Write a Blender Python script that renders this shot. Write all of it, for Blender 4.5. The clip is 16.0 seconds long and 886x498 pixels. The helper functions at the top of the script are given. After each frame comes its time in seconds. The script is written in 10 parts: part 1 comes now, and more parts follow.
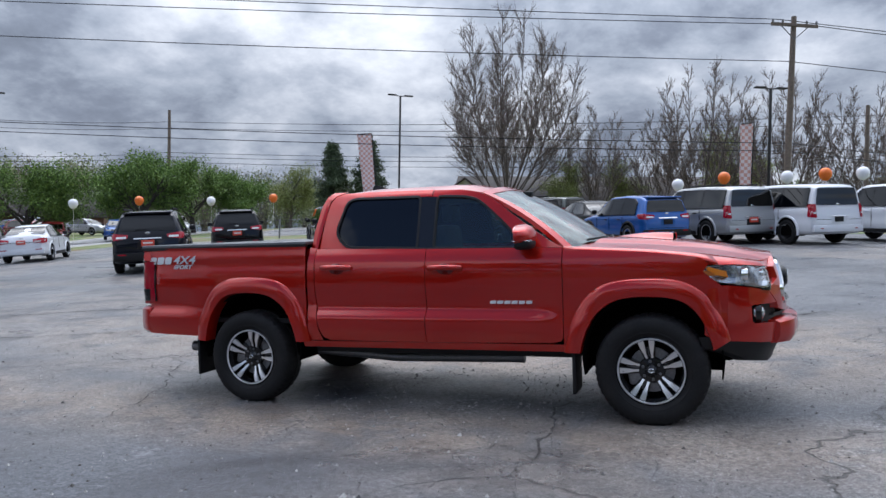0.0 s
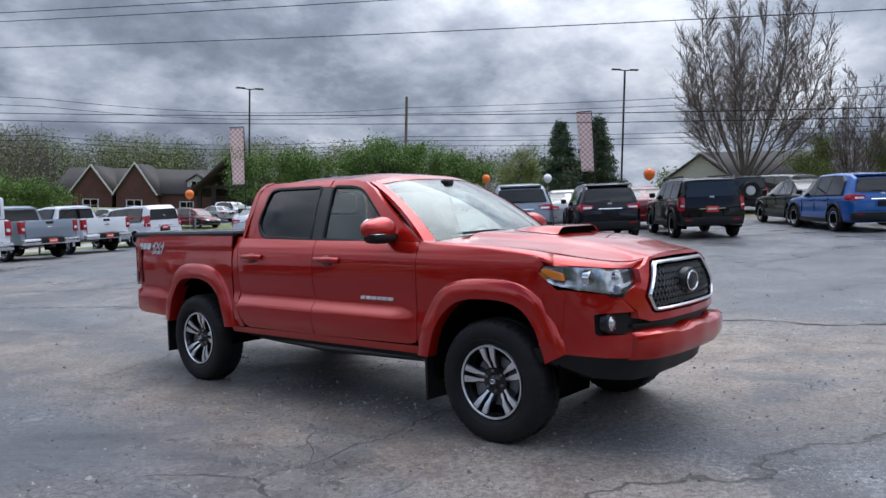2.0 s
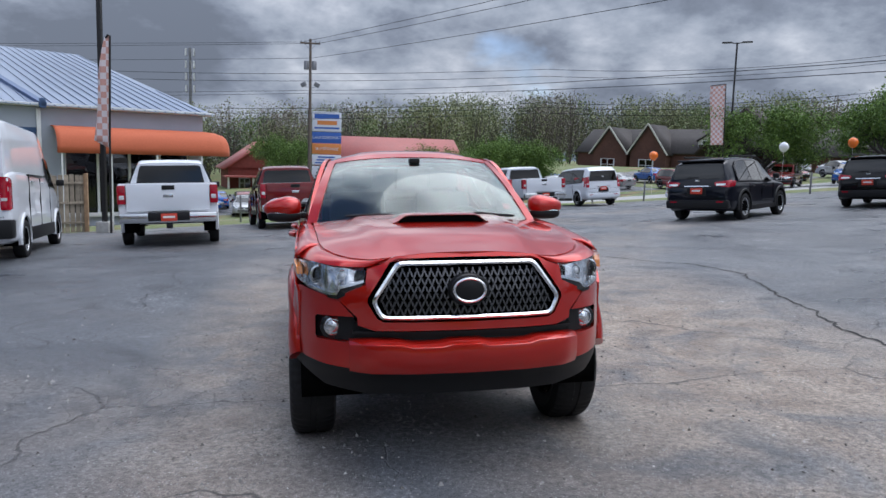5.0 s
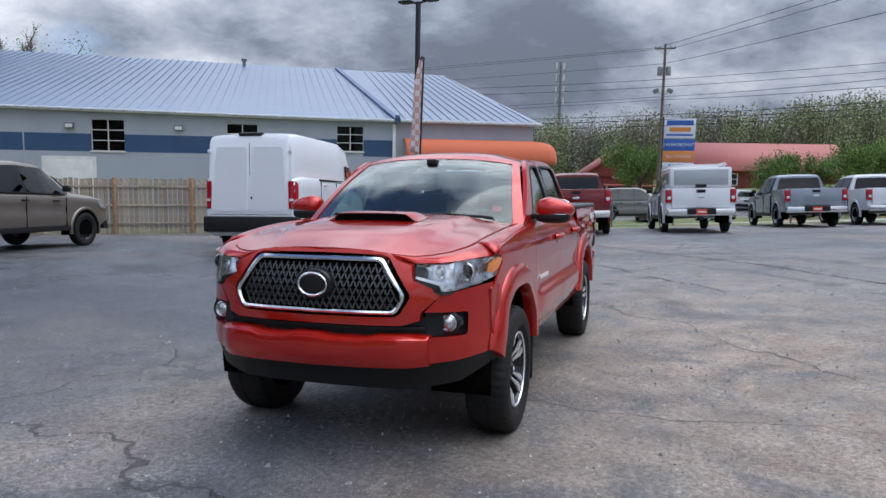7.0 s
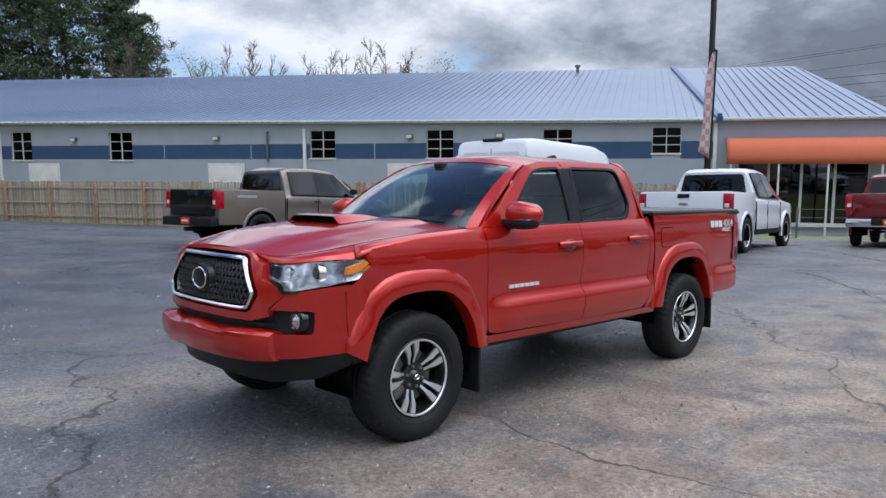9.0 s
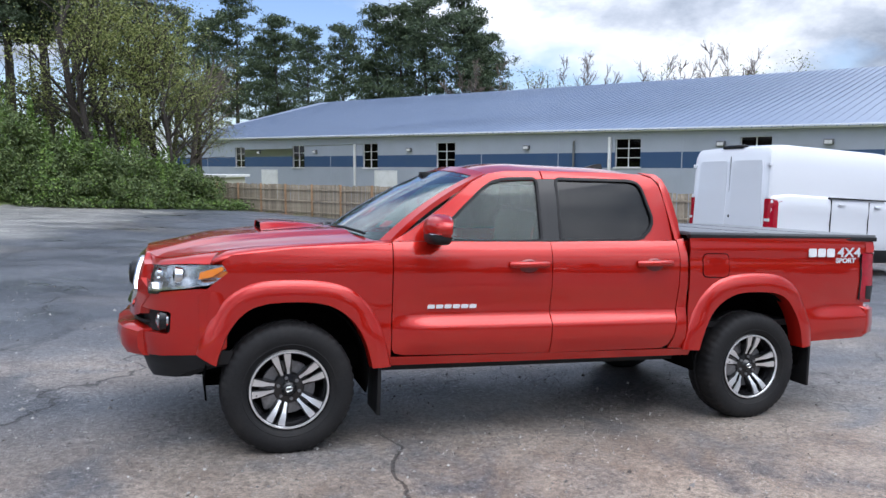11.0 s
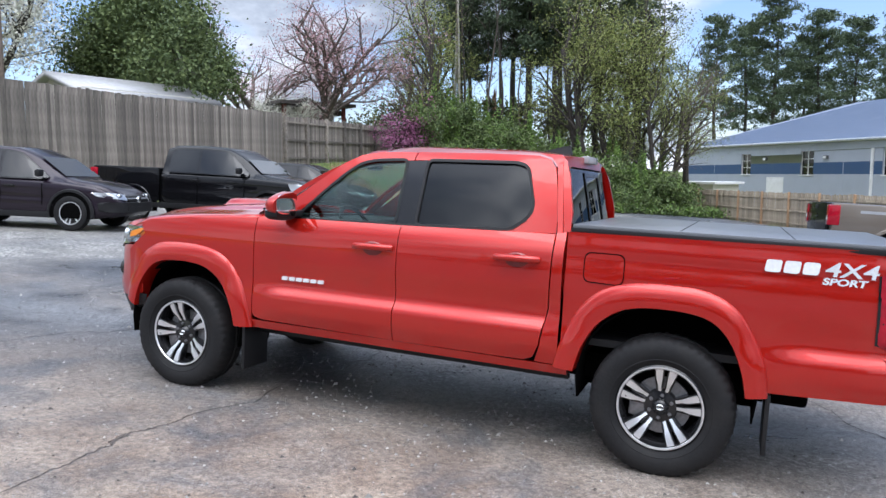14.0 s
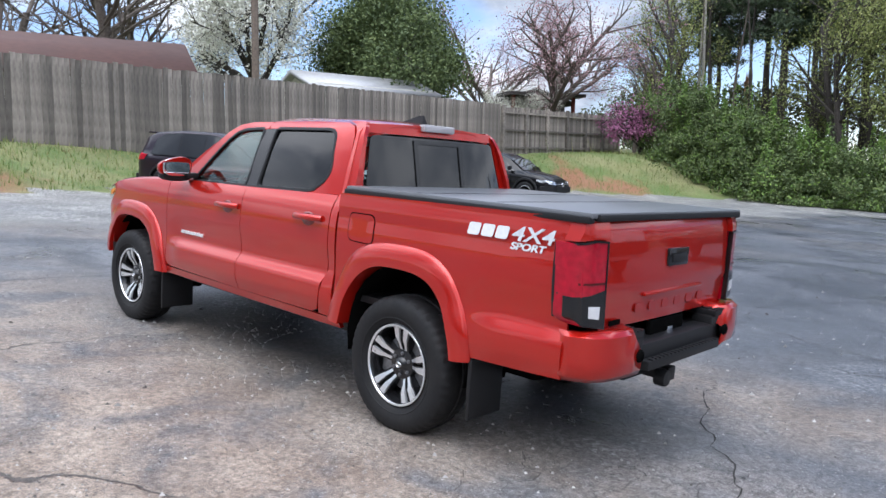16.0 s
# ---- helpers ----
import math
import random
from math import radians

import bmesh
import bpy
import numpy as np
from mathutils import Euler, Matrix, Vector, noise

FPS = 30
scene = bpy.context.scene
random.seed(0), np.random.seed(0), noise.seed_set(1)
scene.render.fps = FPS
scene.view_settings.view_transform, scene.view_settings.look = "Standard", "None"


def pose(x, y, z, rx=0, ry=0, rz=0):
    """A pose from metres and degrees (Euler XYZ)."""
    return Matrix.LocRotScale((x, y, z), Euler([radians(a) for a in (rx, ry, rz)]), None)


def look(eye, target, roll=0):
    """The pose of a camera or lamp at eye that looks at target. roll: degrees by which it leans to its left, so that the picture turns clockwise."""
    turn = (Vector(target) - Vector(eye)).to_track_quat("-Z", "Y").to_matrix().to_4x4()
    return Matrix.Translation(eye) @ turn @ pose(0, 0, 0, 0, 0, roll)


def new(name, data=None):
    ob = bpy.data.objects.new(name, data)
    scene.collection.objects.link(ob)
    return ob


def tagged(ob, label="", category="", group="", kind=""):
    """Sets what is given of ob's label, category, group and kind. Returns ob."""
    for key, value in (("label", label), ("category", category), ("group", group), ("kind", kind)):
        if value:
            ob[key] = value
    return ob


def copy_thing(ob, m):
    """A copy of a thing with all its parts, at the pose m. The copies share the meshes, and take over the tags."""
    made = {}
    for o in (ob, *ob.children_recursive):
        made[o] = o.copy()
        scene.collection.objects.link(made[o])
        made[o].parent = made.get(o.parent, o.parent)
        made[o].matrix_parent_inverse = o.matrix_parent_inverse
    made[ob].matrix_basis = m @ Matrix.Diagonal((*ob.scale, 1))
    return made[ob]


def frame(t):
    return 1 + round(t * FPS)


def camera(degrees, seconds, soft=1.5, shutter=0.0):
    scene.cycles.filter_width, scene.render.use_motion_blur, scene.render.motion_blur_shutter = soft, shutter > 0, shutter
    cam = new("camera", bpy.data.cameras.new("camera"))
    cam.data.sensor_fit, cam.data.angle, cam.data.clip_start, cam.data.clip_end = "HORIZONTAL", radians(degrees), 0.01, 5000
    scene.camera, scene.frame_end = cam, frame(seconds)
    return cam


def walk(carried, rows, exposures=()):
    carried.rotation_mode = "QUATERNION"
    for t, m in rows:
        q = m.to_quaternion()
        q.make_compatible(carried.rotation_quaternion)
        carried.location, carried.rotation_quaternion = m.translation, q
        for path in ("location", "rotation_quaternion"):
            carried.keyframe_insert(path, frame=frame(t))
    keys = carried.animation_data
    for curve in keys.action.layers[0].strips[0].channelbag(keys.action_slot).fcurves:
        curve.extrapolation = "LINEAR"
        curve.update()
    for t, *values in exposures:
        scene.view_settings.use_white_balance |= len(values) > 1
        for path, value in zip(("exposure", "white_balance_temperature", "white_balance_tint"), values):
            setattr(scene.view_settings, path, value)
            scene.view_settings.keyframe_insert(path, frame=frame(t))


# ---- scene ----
cam = camera(61.9, 16.0)
PATH = [
    (0, (2.028, -6.093, 1.325), (1.324, -4.221, 1.291), 0.9),
    (0.5, (2.618, -5.738, 1.365), (1.771, -3.926, 1.321), 1.3),
    (1, (3.182, -5.373, 1.394), (2.19, -3.637, 1.334), 1.3),
    (1.5, (3.732, -4.951, 1.437), (2.593, -3.309, 1.357), 1.2),
    (2, (4.238, -4.51, 1.468), (2.952, -2.981, 1.365), 1.1),
    (2.5, (4.72, -4.007, 1.522), (3.291, -2.614, 1.392), 1.2),
    (3, (5.125, -3.48, 1.554), (3.564, -2.24, 1.397), 1.6),
    (3.2, (5.257, -3.248, 1.582), (3.646, -2.074, 1.415), 1.8),
    (5.3, (6.128, -0.443, 1.735), (4.156, -0.224, 1.48), 1.7),
    (5.5, (6.16, -0.196, 1.738), (4.181, -0.07, 1.479), 1.8),
    (6, (6.134, 0.446, 1.731), (4.154, 0.321, 1.477), 2.0),
    (6.5, (6.059, 1.119, 1.751), (4.11, 0.745, 1.503), 1.5),
    (7, (5.867, 1.761, 1.734), (3.977, 1.157, 1.487), 1.1),
    (7.5, (5.617, 2.396, 1.747), (3.811, 1.572, 1.499), 0.6),
    (8, (5.268, 2.956, 1.728), (3.574, 1.922, 1.477), 0.1),
    (8.5, (4.897, 3.507, 1.736), (3.343, 2.272, 1.486), -0.1),
    (9, (4.454, 3.961, 1.754), (3.057, 2.55, 1.508), -0.1),
    (9.5, (3.927, 4.358, 1.764), (2.697, 2.801, 1.52), 0.3),
    (9.7, (3.696, 4.495, 1.766), (2.536, 2.884, 1.525), 0.2),
    (11.8, (0.992, 5.15, 1.705), (0.761, 3.175, 1.487), 0.3),
    (12, (0.72, 5.141, 1.685), (0.594, 3.157, 1.468), 0.3),
    (12.5, (0.023, 5.134, 1.668), (0.151, 3.15, 1.453), 0.2),
    (13, (-0.632, 5.07, 1.651), (-0.27, 3.115, 1.439), 0.1),
    (13.5, (-1.329, 5.021, 1.622), (-0.759, 3.115, 1.414), 0.1),
    (14, (-2.013, 4.882, 1.585), (-1.261, 3.04, 1.383), 0.2),
    (14.5, (-2.713, 4.707, 1.554), (-1.802, 2.938, 1.354), 0.3),
    (15, (-3.365, 4.412, 1.525), (-2.307, 2.728, 1.319), 0.4),
    (15.5, (-3.989, 4.079, 1.486), (-2.788, 2.494, 1.271), 0.6),
    (16, (-4.51, 3.626, 1.444), (-3.162, 2.166, 1.216), 0.9),
]
walk(cam, [(t, look(eye, target, roll)) for t, eye, target, roll in PATH],
     [(0, 0.32, 5950, 12), (3, 0.24, 5950, 12), (6, 0.19, 5950, 12), (9.5, 0.30, 5950, 12), (12, 0.78, 5950, 12), (16, 0.86, 5950, 12)])

# ---- sky and light ----
world = bpy.data.worlds.new("world")
scene.world = world
world.use_nodes = True
wn, wl = world.node_tree.nodes, world.node_tree.links
wn.clear()
SUN_DIR = Vector((-0.2, 0.36, 0.91)).normalized()


def build_sky():
    out = wn.new("ShaderNodeOutputWorld")
    bg = wn.new("ShaderNodeBackground")
    bg.inputs["Strength"].default_value = 1.0
    sky = wn.new("ShaderNodeTexSky")
    sky.sky_type = "NISHITA"
    sky.sun_disc = False
    sky.sun_elevation = math.asin(SUN_DIR.z)
    sky.sun_rotation = math.atan2(SUN_DIR.x, SUN_DIR.y)
    sky.air_density = 1.0
    sky.dust_density = 0.6
    blue = wn.new("ShaderNodeMix")
    blue.data_type, blue.blend_type = "RGBA", "MULTIPLY"
    blue.inputs[0].default_value = 1.0
    wl.new(sky.outputs[0], blue.inputs[6])
    blue.inputs[7].default_value = (0.105, 0.105, 0.115, 1)
    co = wn.new("ShaderNodeTexCoord")
    sep = wn.new("ShaderNodeSeparateXYZ")
    wl.new(co.outputs["Generated"], sep.inputs[0])

    def m(op, a, b=None, c=None):
        n = wn.new("ShaderNodeMath")
        n.operation = op
        for i, v in enumerate((a, b, c)):
            if v is None:
                continue
            if isinstance(v, (int, float)):
                n.inputs[i].default_value = v
            else:
                wl.new(v, n.inputs[i])
        return n.outputs[0]

    # a cloud deck: the direction meets a layer overhead
    zz = m("ADD", m("MAXIMUM", sep.outputs[2], 0.0), 0.40)
    px, py = m("DIVIDE", sep.outputs[0], zz), m("DIVIDE", sep.outputs[1], zz)
    com = wn.new("ShaderNodeCombineXYZ")
    wl.new(px, com.inputs[0])
    wl.new(py, com.inputs[1])

    def fbm(scale, detail, rough, w, distort=0.0):
        n = wn.new("ShaderNodeTexNoise")
        n.noise_dimensions = "4D"
        n.inputs["W"].default_value = w
        n.inputs["Scale"].default_value = scale
        n.inputs["Detail"].default_value = detail
        n.inputs["Roughness"].default_value = rough
        n.inputs["Distortion"].default_value = distort
        wl.new(com.outputs[0], n.inputs["Vector"])
        return n.outputs[0]

    big = fbm(0.95, 7, 0.52, 3.1, 0.2)
    fine = fbm(2.9, 9, 0.60, 7.7, 0.1)
    body = m("ADD", m("MULTIPLY", big, 0.50), m("MULTIPLY", fine, 0.50))
    body = m("ADD", m("MULTIPLY", m("SUBTRACT", body, 0.5), 1.7), 0.522)
    ramp = wn.new("ShaderNodeValToRGB")
    wl.new(body, ramp.inputs[0])
    r = ramp.color_ramp
    r.elements[0].position, r.elements[0].color = 0.36, (0.165, 0.185, 0.22, 1)
    r.elements[1].position, r.elements[1].color = 0.66, (0.72, 0.73, 0.74, 1)
    for p, c in ((0.43, (0.225, 0.25, 0.295, 1)), (0.49, (0.33, 0.36, 0.405, 1)), (0.54, (0.42, 0.445, 0.485, 1)), (0.58, (0.52, 0.54, 0.57, 1))):
        e = r.elements.new(p)
        e.color = c
    # breaks in the deck towards the south, low over the trees
    gap = wn.new("ShaderNodeMapRange")
    gap.inputs["From Min"].default_value, gap.inputs["From Max"].default_value = 0.05, 0.16
    hole = fbm(1.3, 6, 0.5, 12.4, 0.1)
    south = m("ADD", m("MULTIPLY", sep.outputs[1], -0.11), m("MULTIPLY", sep.outputs[0], 0.06))
    wl.new(m("SUBTRACT", m("ADD", hole, south), 0.545), gap.inputs["Value"])
    gap.inputs["From Min"].default_value, gap.inputs["From Max"].default_value = 0.03, 0.095
    mix = wn.new("ShaderNodeMix")
    mix.data_type = "RGBA"
    wl.new(gap.outputs[0], mix.inputs[0])
    # an overcast sky is brighter overhead than at its rim
    lift = m("ADD", m("ADD", m("ADD", 0.60, m("MULTIPLY", m("POWER", m("SUBTRACT", 1.0, m("MAXIMUM", sep.outputs[2], 0.0)), 7.0), 0.42)), m("MULTIPLY", m("MAXIMUM", m("MULTIPLY", sep.outputs[1], -1.0), 0.0), 0.12)), m("MULTIPLY", m("POWER", m("MAXIMUM", sep.outputs[2], 0.0), 1.4), 3.5))
    lit = wn.new("ShaderNodeMix")
    lit.data_type, lit.blend_type = "RGBA", "MULTIPLY"
    lit.inputs[0].default_value = 1.0
    wl.new(ramp.outputs[0], lit.inputs[6])
    wl.new(lift, lit.inputs[7])
    wl.new(lit.outputs[2], mix.inputs[6])
    wl.new(blue.outputs[2], mix.inputs[7])
    wl.new(mix.outputs[2], bg.inputs[0])
    wl.new(bg.outputs[0], out.inputs[0])


build_sky()
sun = new("sun", bpy.data.lights.new("sun", "SUN"))
sun.data.energy, sun.data.angle, sun.data.color = 0.9, radians(55), (1.0, 0.95, 0.88)
sun.rotation_mode = "QUATERNION"
sun.rotation_quaternion = SUN_DIR.to_track_quat("Z", "Y")


# ---- materials ----
def mat(name, colour=(0.5, 0.5, 0.5), rough=0.5, metal=0.0, grain=0.0, scale=20.0, bump=0.0, coat=0.0, stain=None, stain_scale=2.0, stain_amt=0.5, emit=None, spread=0.0, coords="Object"):
    """A surface with fine grain, broad stains and relief, by Object coordinates in metres."""
    mt = bpy.data.materials.new(name)
    mt.use_nodes = True
    n, l = mt.node_tree.nodes, mt.node_tree.links
    b = n["Principled BSDF"]
    b.inputs["Base Color"].default_value = (*colour, 1)
    b.inputs["Roughness"].default_value = rough
    b.inputs["Metallic"].default_value = metal
    if coat:
        b.inputs["Coat Weight"].default_value = coat
        b.inputs["Coat Roughness"].default_value = 0.04
    if emit:
        b.inputs["Emission Color"].default_value = (*colour, 1)
        b.inputs["Emission Strength"].default_value = emit
    if not (grain or stain or bump or spread):
        return mt
    co = n.new("ShaderNodeTexCoord")
    last = None

    def noise_node(sc, detail=4.0):
        t = n.new("ShaderNodeTexNoise")
        t.inputs["Scale"].default_value = sc
        t.inputs["Detail"].default_value = detail
        l.new(co.outputs[coords], t.inputs["Vector"])
        return t

    fine = noise_node(scale)
    hsv = n.new("ShaderNodeMapRange")
    hsv.inputs["From Min"].default_value, hsv.inputs["From Max"].default_value = 0.25, 0.75
    hsv.inputs["To Min"].default_value, hsv.inputs["To Max"].default_value = 1 - grain, 1 + grain
    l.new(fine.outputs[0], hsv.inputs[0])
    mul = n.new("ShaderNodeMix")
    mul.data_type, mul.blend_type = "RGBA", "MULTIPLY"
    mul.inputs[0].default_value = 1.0
    mul.inputs[6].default_value = (*colour, 1)
    l.new(hsv.outputs[0], mul.inputs[7])
    last = mul.outputs[2]
    if spread:
        oi = n.new("ShaderNodeObjectInfo")
        mr = n.new("ShaderNodeMapRange")
        mr.inputs["To Min"].default_value, mr.inputs["To Max"].default_value = 1 - spread, 1 + spread
        l.new(oi.outputs["Random"], mr.inputs[0])
        m2 = n.new("ShaderNodeMix")
        m2.data_type, m2.blend_type = "RGBA", "MULTIPLY"
        m2.inputs[0].default_value = 1.0
        l.new(last, m2.inputs[6])
        l.new(mr.outputs[0], m2.inputs[7])
        last = m2.outputs[2]
    if stain:
        st = noise_node(stain_scale, 6.0)
        rr = n.new("ShaderNodeMapRange")
        rr.inputs["From Min"].default_value, rr.inputs["From Max"].default_value = 0.45, 0.7
        rr.inputs["To Max"].default_value = stain_amt
        l.new(st.outputs[0], rr.inputs[0])
        m3 = n.new("ShaderNodeMix")
        m3.data_type = "RGBA"
        l.new(rr.outputs[0], m3.inputs[0])
        l.new(last, m3.inputs[6])
        m3.inputs[7].default_value = (*stain, 1)
        last = m3.outputs[2]
    l.new(last, b.inputs["Base Color"])
    if bump:
        bp = n.new("ShaderNodeBump")
        bp.inputs["Strength"].default_value = min(1.0, bump * 10)
        bp.inputs["Distance"].default_value = 0.02 * bump
        l.new(fine.outputs[0], bp.inputs["Height"])
        l.new(bp.outputs[0], b.inputs["Normal"])
    return mt


def paint(name, colour, metal=0.0, rough=0.42):
    m = mat(name, colour, rough, metal, grain=0.05, scale=260, coat=1.0)
    m.node_tree.nodes["Principled BSDF"].inputs["Specular IOR Level"].default_value = 0.05
    m.node_tree.nodes["Principled BSDF"].inputs["Coat IOR"].default_value = 1.56
    m.node_tree.nodes["Principled BSDF"].inputs["Coat Roughness"].default_value = 0.02
    return m


def dull(m, level):
    m.node_tree.nodes["Principled BSDF"].inputs["Specular IOR Level"].default_value = level
    return m


def glass(name, tint, gloss=1.0, base=0.05):
    """Window glass: clear or tinted, with a mirror sheen that grows at a glance."""
    mt = bpy.data.materials.new(name)
    mt.use_nodes = True
    n, l = mt.node_tree.nodes, mt.node_tree.links
    n.remove(n["Principled BSDF"])
    tr, gl, mx, fr = n.new("ShaderNodeBsdfTransparent"), n.new("ShaderNodeBsdfGlossy"), n.new("ShaderNodeMixShader"), n.new("ShaderNodeLayerWeight")
    tr.inputs[0].default_value = (*tint, 1)
    gl.inputs["Roughness"].default_value = 0.015
    gl.inputs["Color"].default_value = (gloss, gloss, gloss, 1)
    fr.inputs["Blend"].default_value = 0.5
    pw, ma = n.new("ShaderNodeMath"), n.new("ShaderNodeMath")
    pw.operation, pw.inputs[1].default_value = "POWER", 4.0
    ma.operation, ma.inputs[1].default_value, ma.inputs[2].default_value = "MULTIPLY_ADD", 0.9, base
    l.new(fr.outputs["Facing"], pw.inputs[0])
    l.new(pw.outputs[0], ma.inputs[0])
    l.new(ma.outputs[0], mx.inputs[0])
    l.new(tr.outputs[0], mx.inputs[1])
    l.new(gl.outputs[0], mx.inputs[2])
    l.new(mx.outputs[0], n["Material Output"].inputs[0])
    return mt


RED = paint("red_paint", (0.43, 0.012, 0.006), 0.45, 0.28)
BLACK_PLASTIC = dull(mat("black_plastic", (0.011, 0.011, 0.012), 0.5, grain=0.2, scale=300, bump=0.02), 0.28)
BLACK_GLOSS = mat("gloss_black", (0.01, 0.01, 0.011), 0.12)
# near-black without gloss: puts the shade of hollows into colour, also coats dark parts
DARK = dull(mat("dark_parts_and_shade", (0.004, 0.004, 0.004), 0.9, grain=0.3, scale=30), 0.0)
RUBBER = dull(mat("rubber", (0.013, 0.013, 0.014), 0.65, grain=0.25, scale=90, bump=0.03, stain=(0.03, 0.028, 0.026), stain_scale=6, stain_amt=0.35), 0.22)
CHROME = mat("chrome", (0.78, 0.79, 0.80), 0.12, 1.0)
ALLOY = mat("machined_alloy", (0.80, 0.81, 0.83), 0.28, 0.85, grain=0.06, scale=200)
GREY_METAL = mat("grey_metal", (0.22, 0.22, 0.23), 0.45, 0.8, grain=0.2, scale=60)
GLASS_FRONT = glass("windscreen_glass", (0.74, 0.83, 0.80), 1.0, 0.045)
GLASS_TINT = glass("tinted_glass", (0.08, 0.087, 0.092), 1.0, 0.042)
GLASS_DARK = glass("privacy_glass", (0.03, 0.033, 0.035), 1.0, 0.065)
LENS = glass("clear_lens", (0.93, 0.94, 0.95), 1.0, 0.03)
WHITE_DECAL = mat("white_decal", (0.60, 0.60, 0.61), 0.5, grain=0.1, scale=60)
SILVER_DECAL = mat("silver_decal", (0.50, 0.50, 0.52), 0.45, grain=0.15, scale=80)
GREY_DECAL = mat("grey_decal", (0.33, 0.34, 0.36), 0.5)
RED_LENS = dull(mat("red_lens", (0.34, 0.003, 0.016), 0.15, grain=0.25, scale=30, coat=0.9), 0.1)
AMBER = mat("amber_lens", (0.75, 0.22, 0.02), 0.12, coat=1.0)
WHITE_LENS = mat("white_lens", (0.72, 0.73, 0.74), 0.15, 0.2)
SEAT = mat("grey_seat_cloth", (0.05, 0.05, 0.052), 0.85, grain=0.2, scale=120)


# ---- mesh helpers ----
def finish(ob, smooth=38.0):
    me = ob.data
    me.polygons.foreach_set("use_smooth", [True] * len(me.polygons))
    me.set_sharp_from_angle(angle=radians(smooth))
    return ob


def part(name, bm, material, parent=None, label="", smooth=38.0, local=None):
    """Link a bmesh as one mesh object, under a thing or a part if one is given."""
    bmesh.ops.recalc_face_normals(bm, faces=bm.faces[:])
    me = bpy.data.meshes.new(name)
    bm.to_mesh(me)
    bm.free()
    ob = new(name, me)
    for m_ in (material if isinstance(material, (list, tuple)) else [material]):
        me.materials.append(m_)
    finish(ob, smooth)
    if parent is not None:
        ob.parent = parent
    if local is not None:
        ob.matrix_basis = local
    if label:
        tagged(ob, label)
    return ob


def shared(name, me, parent, local):
    ob = new(name, me)
    ob.parent = parent
    ob.matrix_basis = local
    return ob


def empty(name, m, label, category, group="", kind=""):
    e = new(name)
    e.matrix_basis = m
    return tagged(e, label, category, group, kind)


def box(bm, x0, x1, y0, y1, z0, z1, bevel=0.0, m=None):
    vs = [bm.verts.new((x, y, z)) for x in (x0, x1) for y in (y0, y1) for z in (z0, z1)]
    idx = [(0, 1, 3, 2), (4, 6, 7, 5), (0, 4, 5, 1), (2, 3, 7, 6), (0, 2, 6, 4), (1, 5, 7, 3)]
    fs = [bm.faces.new([vs[i] for i in f]) for f in idx]
    if m is not None:
        bmesh.ops.transform(bm, matrix=m, verts=vs)
    if bevel:
        es = list({e for f in fs for e in f.edges})
        bmesh.ops.bevel(bm, geom=es, offset=bevel, segments=2, affect="EDGES", profile=0.6)
    return bm


def boxed(x0, x1, y0, y1, z0, z1, bevel=0.0, m=None):
    return box(bmesh.new(), x0, x1, y0, y1, z0, z1, bevel, m)


def lathe(bm, profile, n=48, axis="y", m=None, closed=False):
    """Turn a profile of (radius, along) round an axis."""
    rings = []
    for i in range(n):
        a = 2 * math.pi * i / n
        c, s = math.cos(a), math.sin(a)
        ring = []
        for r, h in profile:
            p = {"y": (r * c, h, r * s), "z": (r * c, r * s, h), "x": (h, r * c, r * s)}[axis]
            ring.append(bm.verts.new(m @ Vector(p) if m is not None else p))
        rings.append(ring)
    k = len(profile)
    for i in range(n):
        a, b = rings[i], rings[(i + 1) % n]
        for j in range(k if closed else k - 1):
            bm.faces.new((a[j], a[(j + 1) % k], b[(j + 1) % k], b[j]))
    if not closed:
        for j, flip in ((0, False), (k - 1, True)):
            if profile[j][0] > 1e-5:
                f = [r[j] for r in rings]
                bm.faces.new(f[::-1] if flip else f)
    return bm


def tube(bm, pts, r, n=8, r_end=None):
    """A round bar along a line of points."""
    pts = [Vector(p) for p in pts]
    rings = []
    for i, p in enumerate(pts):
        d = (pts[min(i + 1, len(pts) - 1)] - pts[max(i - 1, 0)]).normalized()
        a = d.orthogonal().normalized()
        if rings:
            a = (prev - d * prev.dot(d)).normalized()
        prev = a
        b = d.cross(a)
        rr = r if r_end is None else r + (r_end - r) * i / (len(pts) - 1)
        rings.append([bm.verts.new(p + (a * math.cos(2 * math.pi * k / n) + b * math.sin(2 * math.pi * k / n)) * rr) for k in range(n)])
    for a, b in zip(rings, rings[1:]):
        for k in range(n):
            bm.faces.new((a[k], a[(k + 1) % n], b[(k + 1) % n], b[k]))
    bm.faces.new(rings[0][::-1])
    bm.faces.new(rings[-1])
    return bm


def rnd(loop, r, n=4):
    """Round the corners of a loop of 2D points."""
    out = []
    k = len(loop)
    for i in range(k):
        p, a, b = Vector(loop[i]), Vector(loop[i - 1]), Vector(loop[(i + 1) % k])
        da, db = a - p, b - p
        q = min(r, da.length * 0.45, db.length * 0.45)
        s, e = p + da.normalized() * q, p + db.normalized() * q
        for j in range(n + 1):
            t = j / n
            out.append(tuple(s * (1 - t) ** 2 + p * 2 * t * (1 - t) + e * t ** 2))
    return out


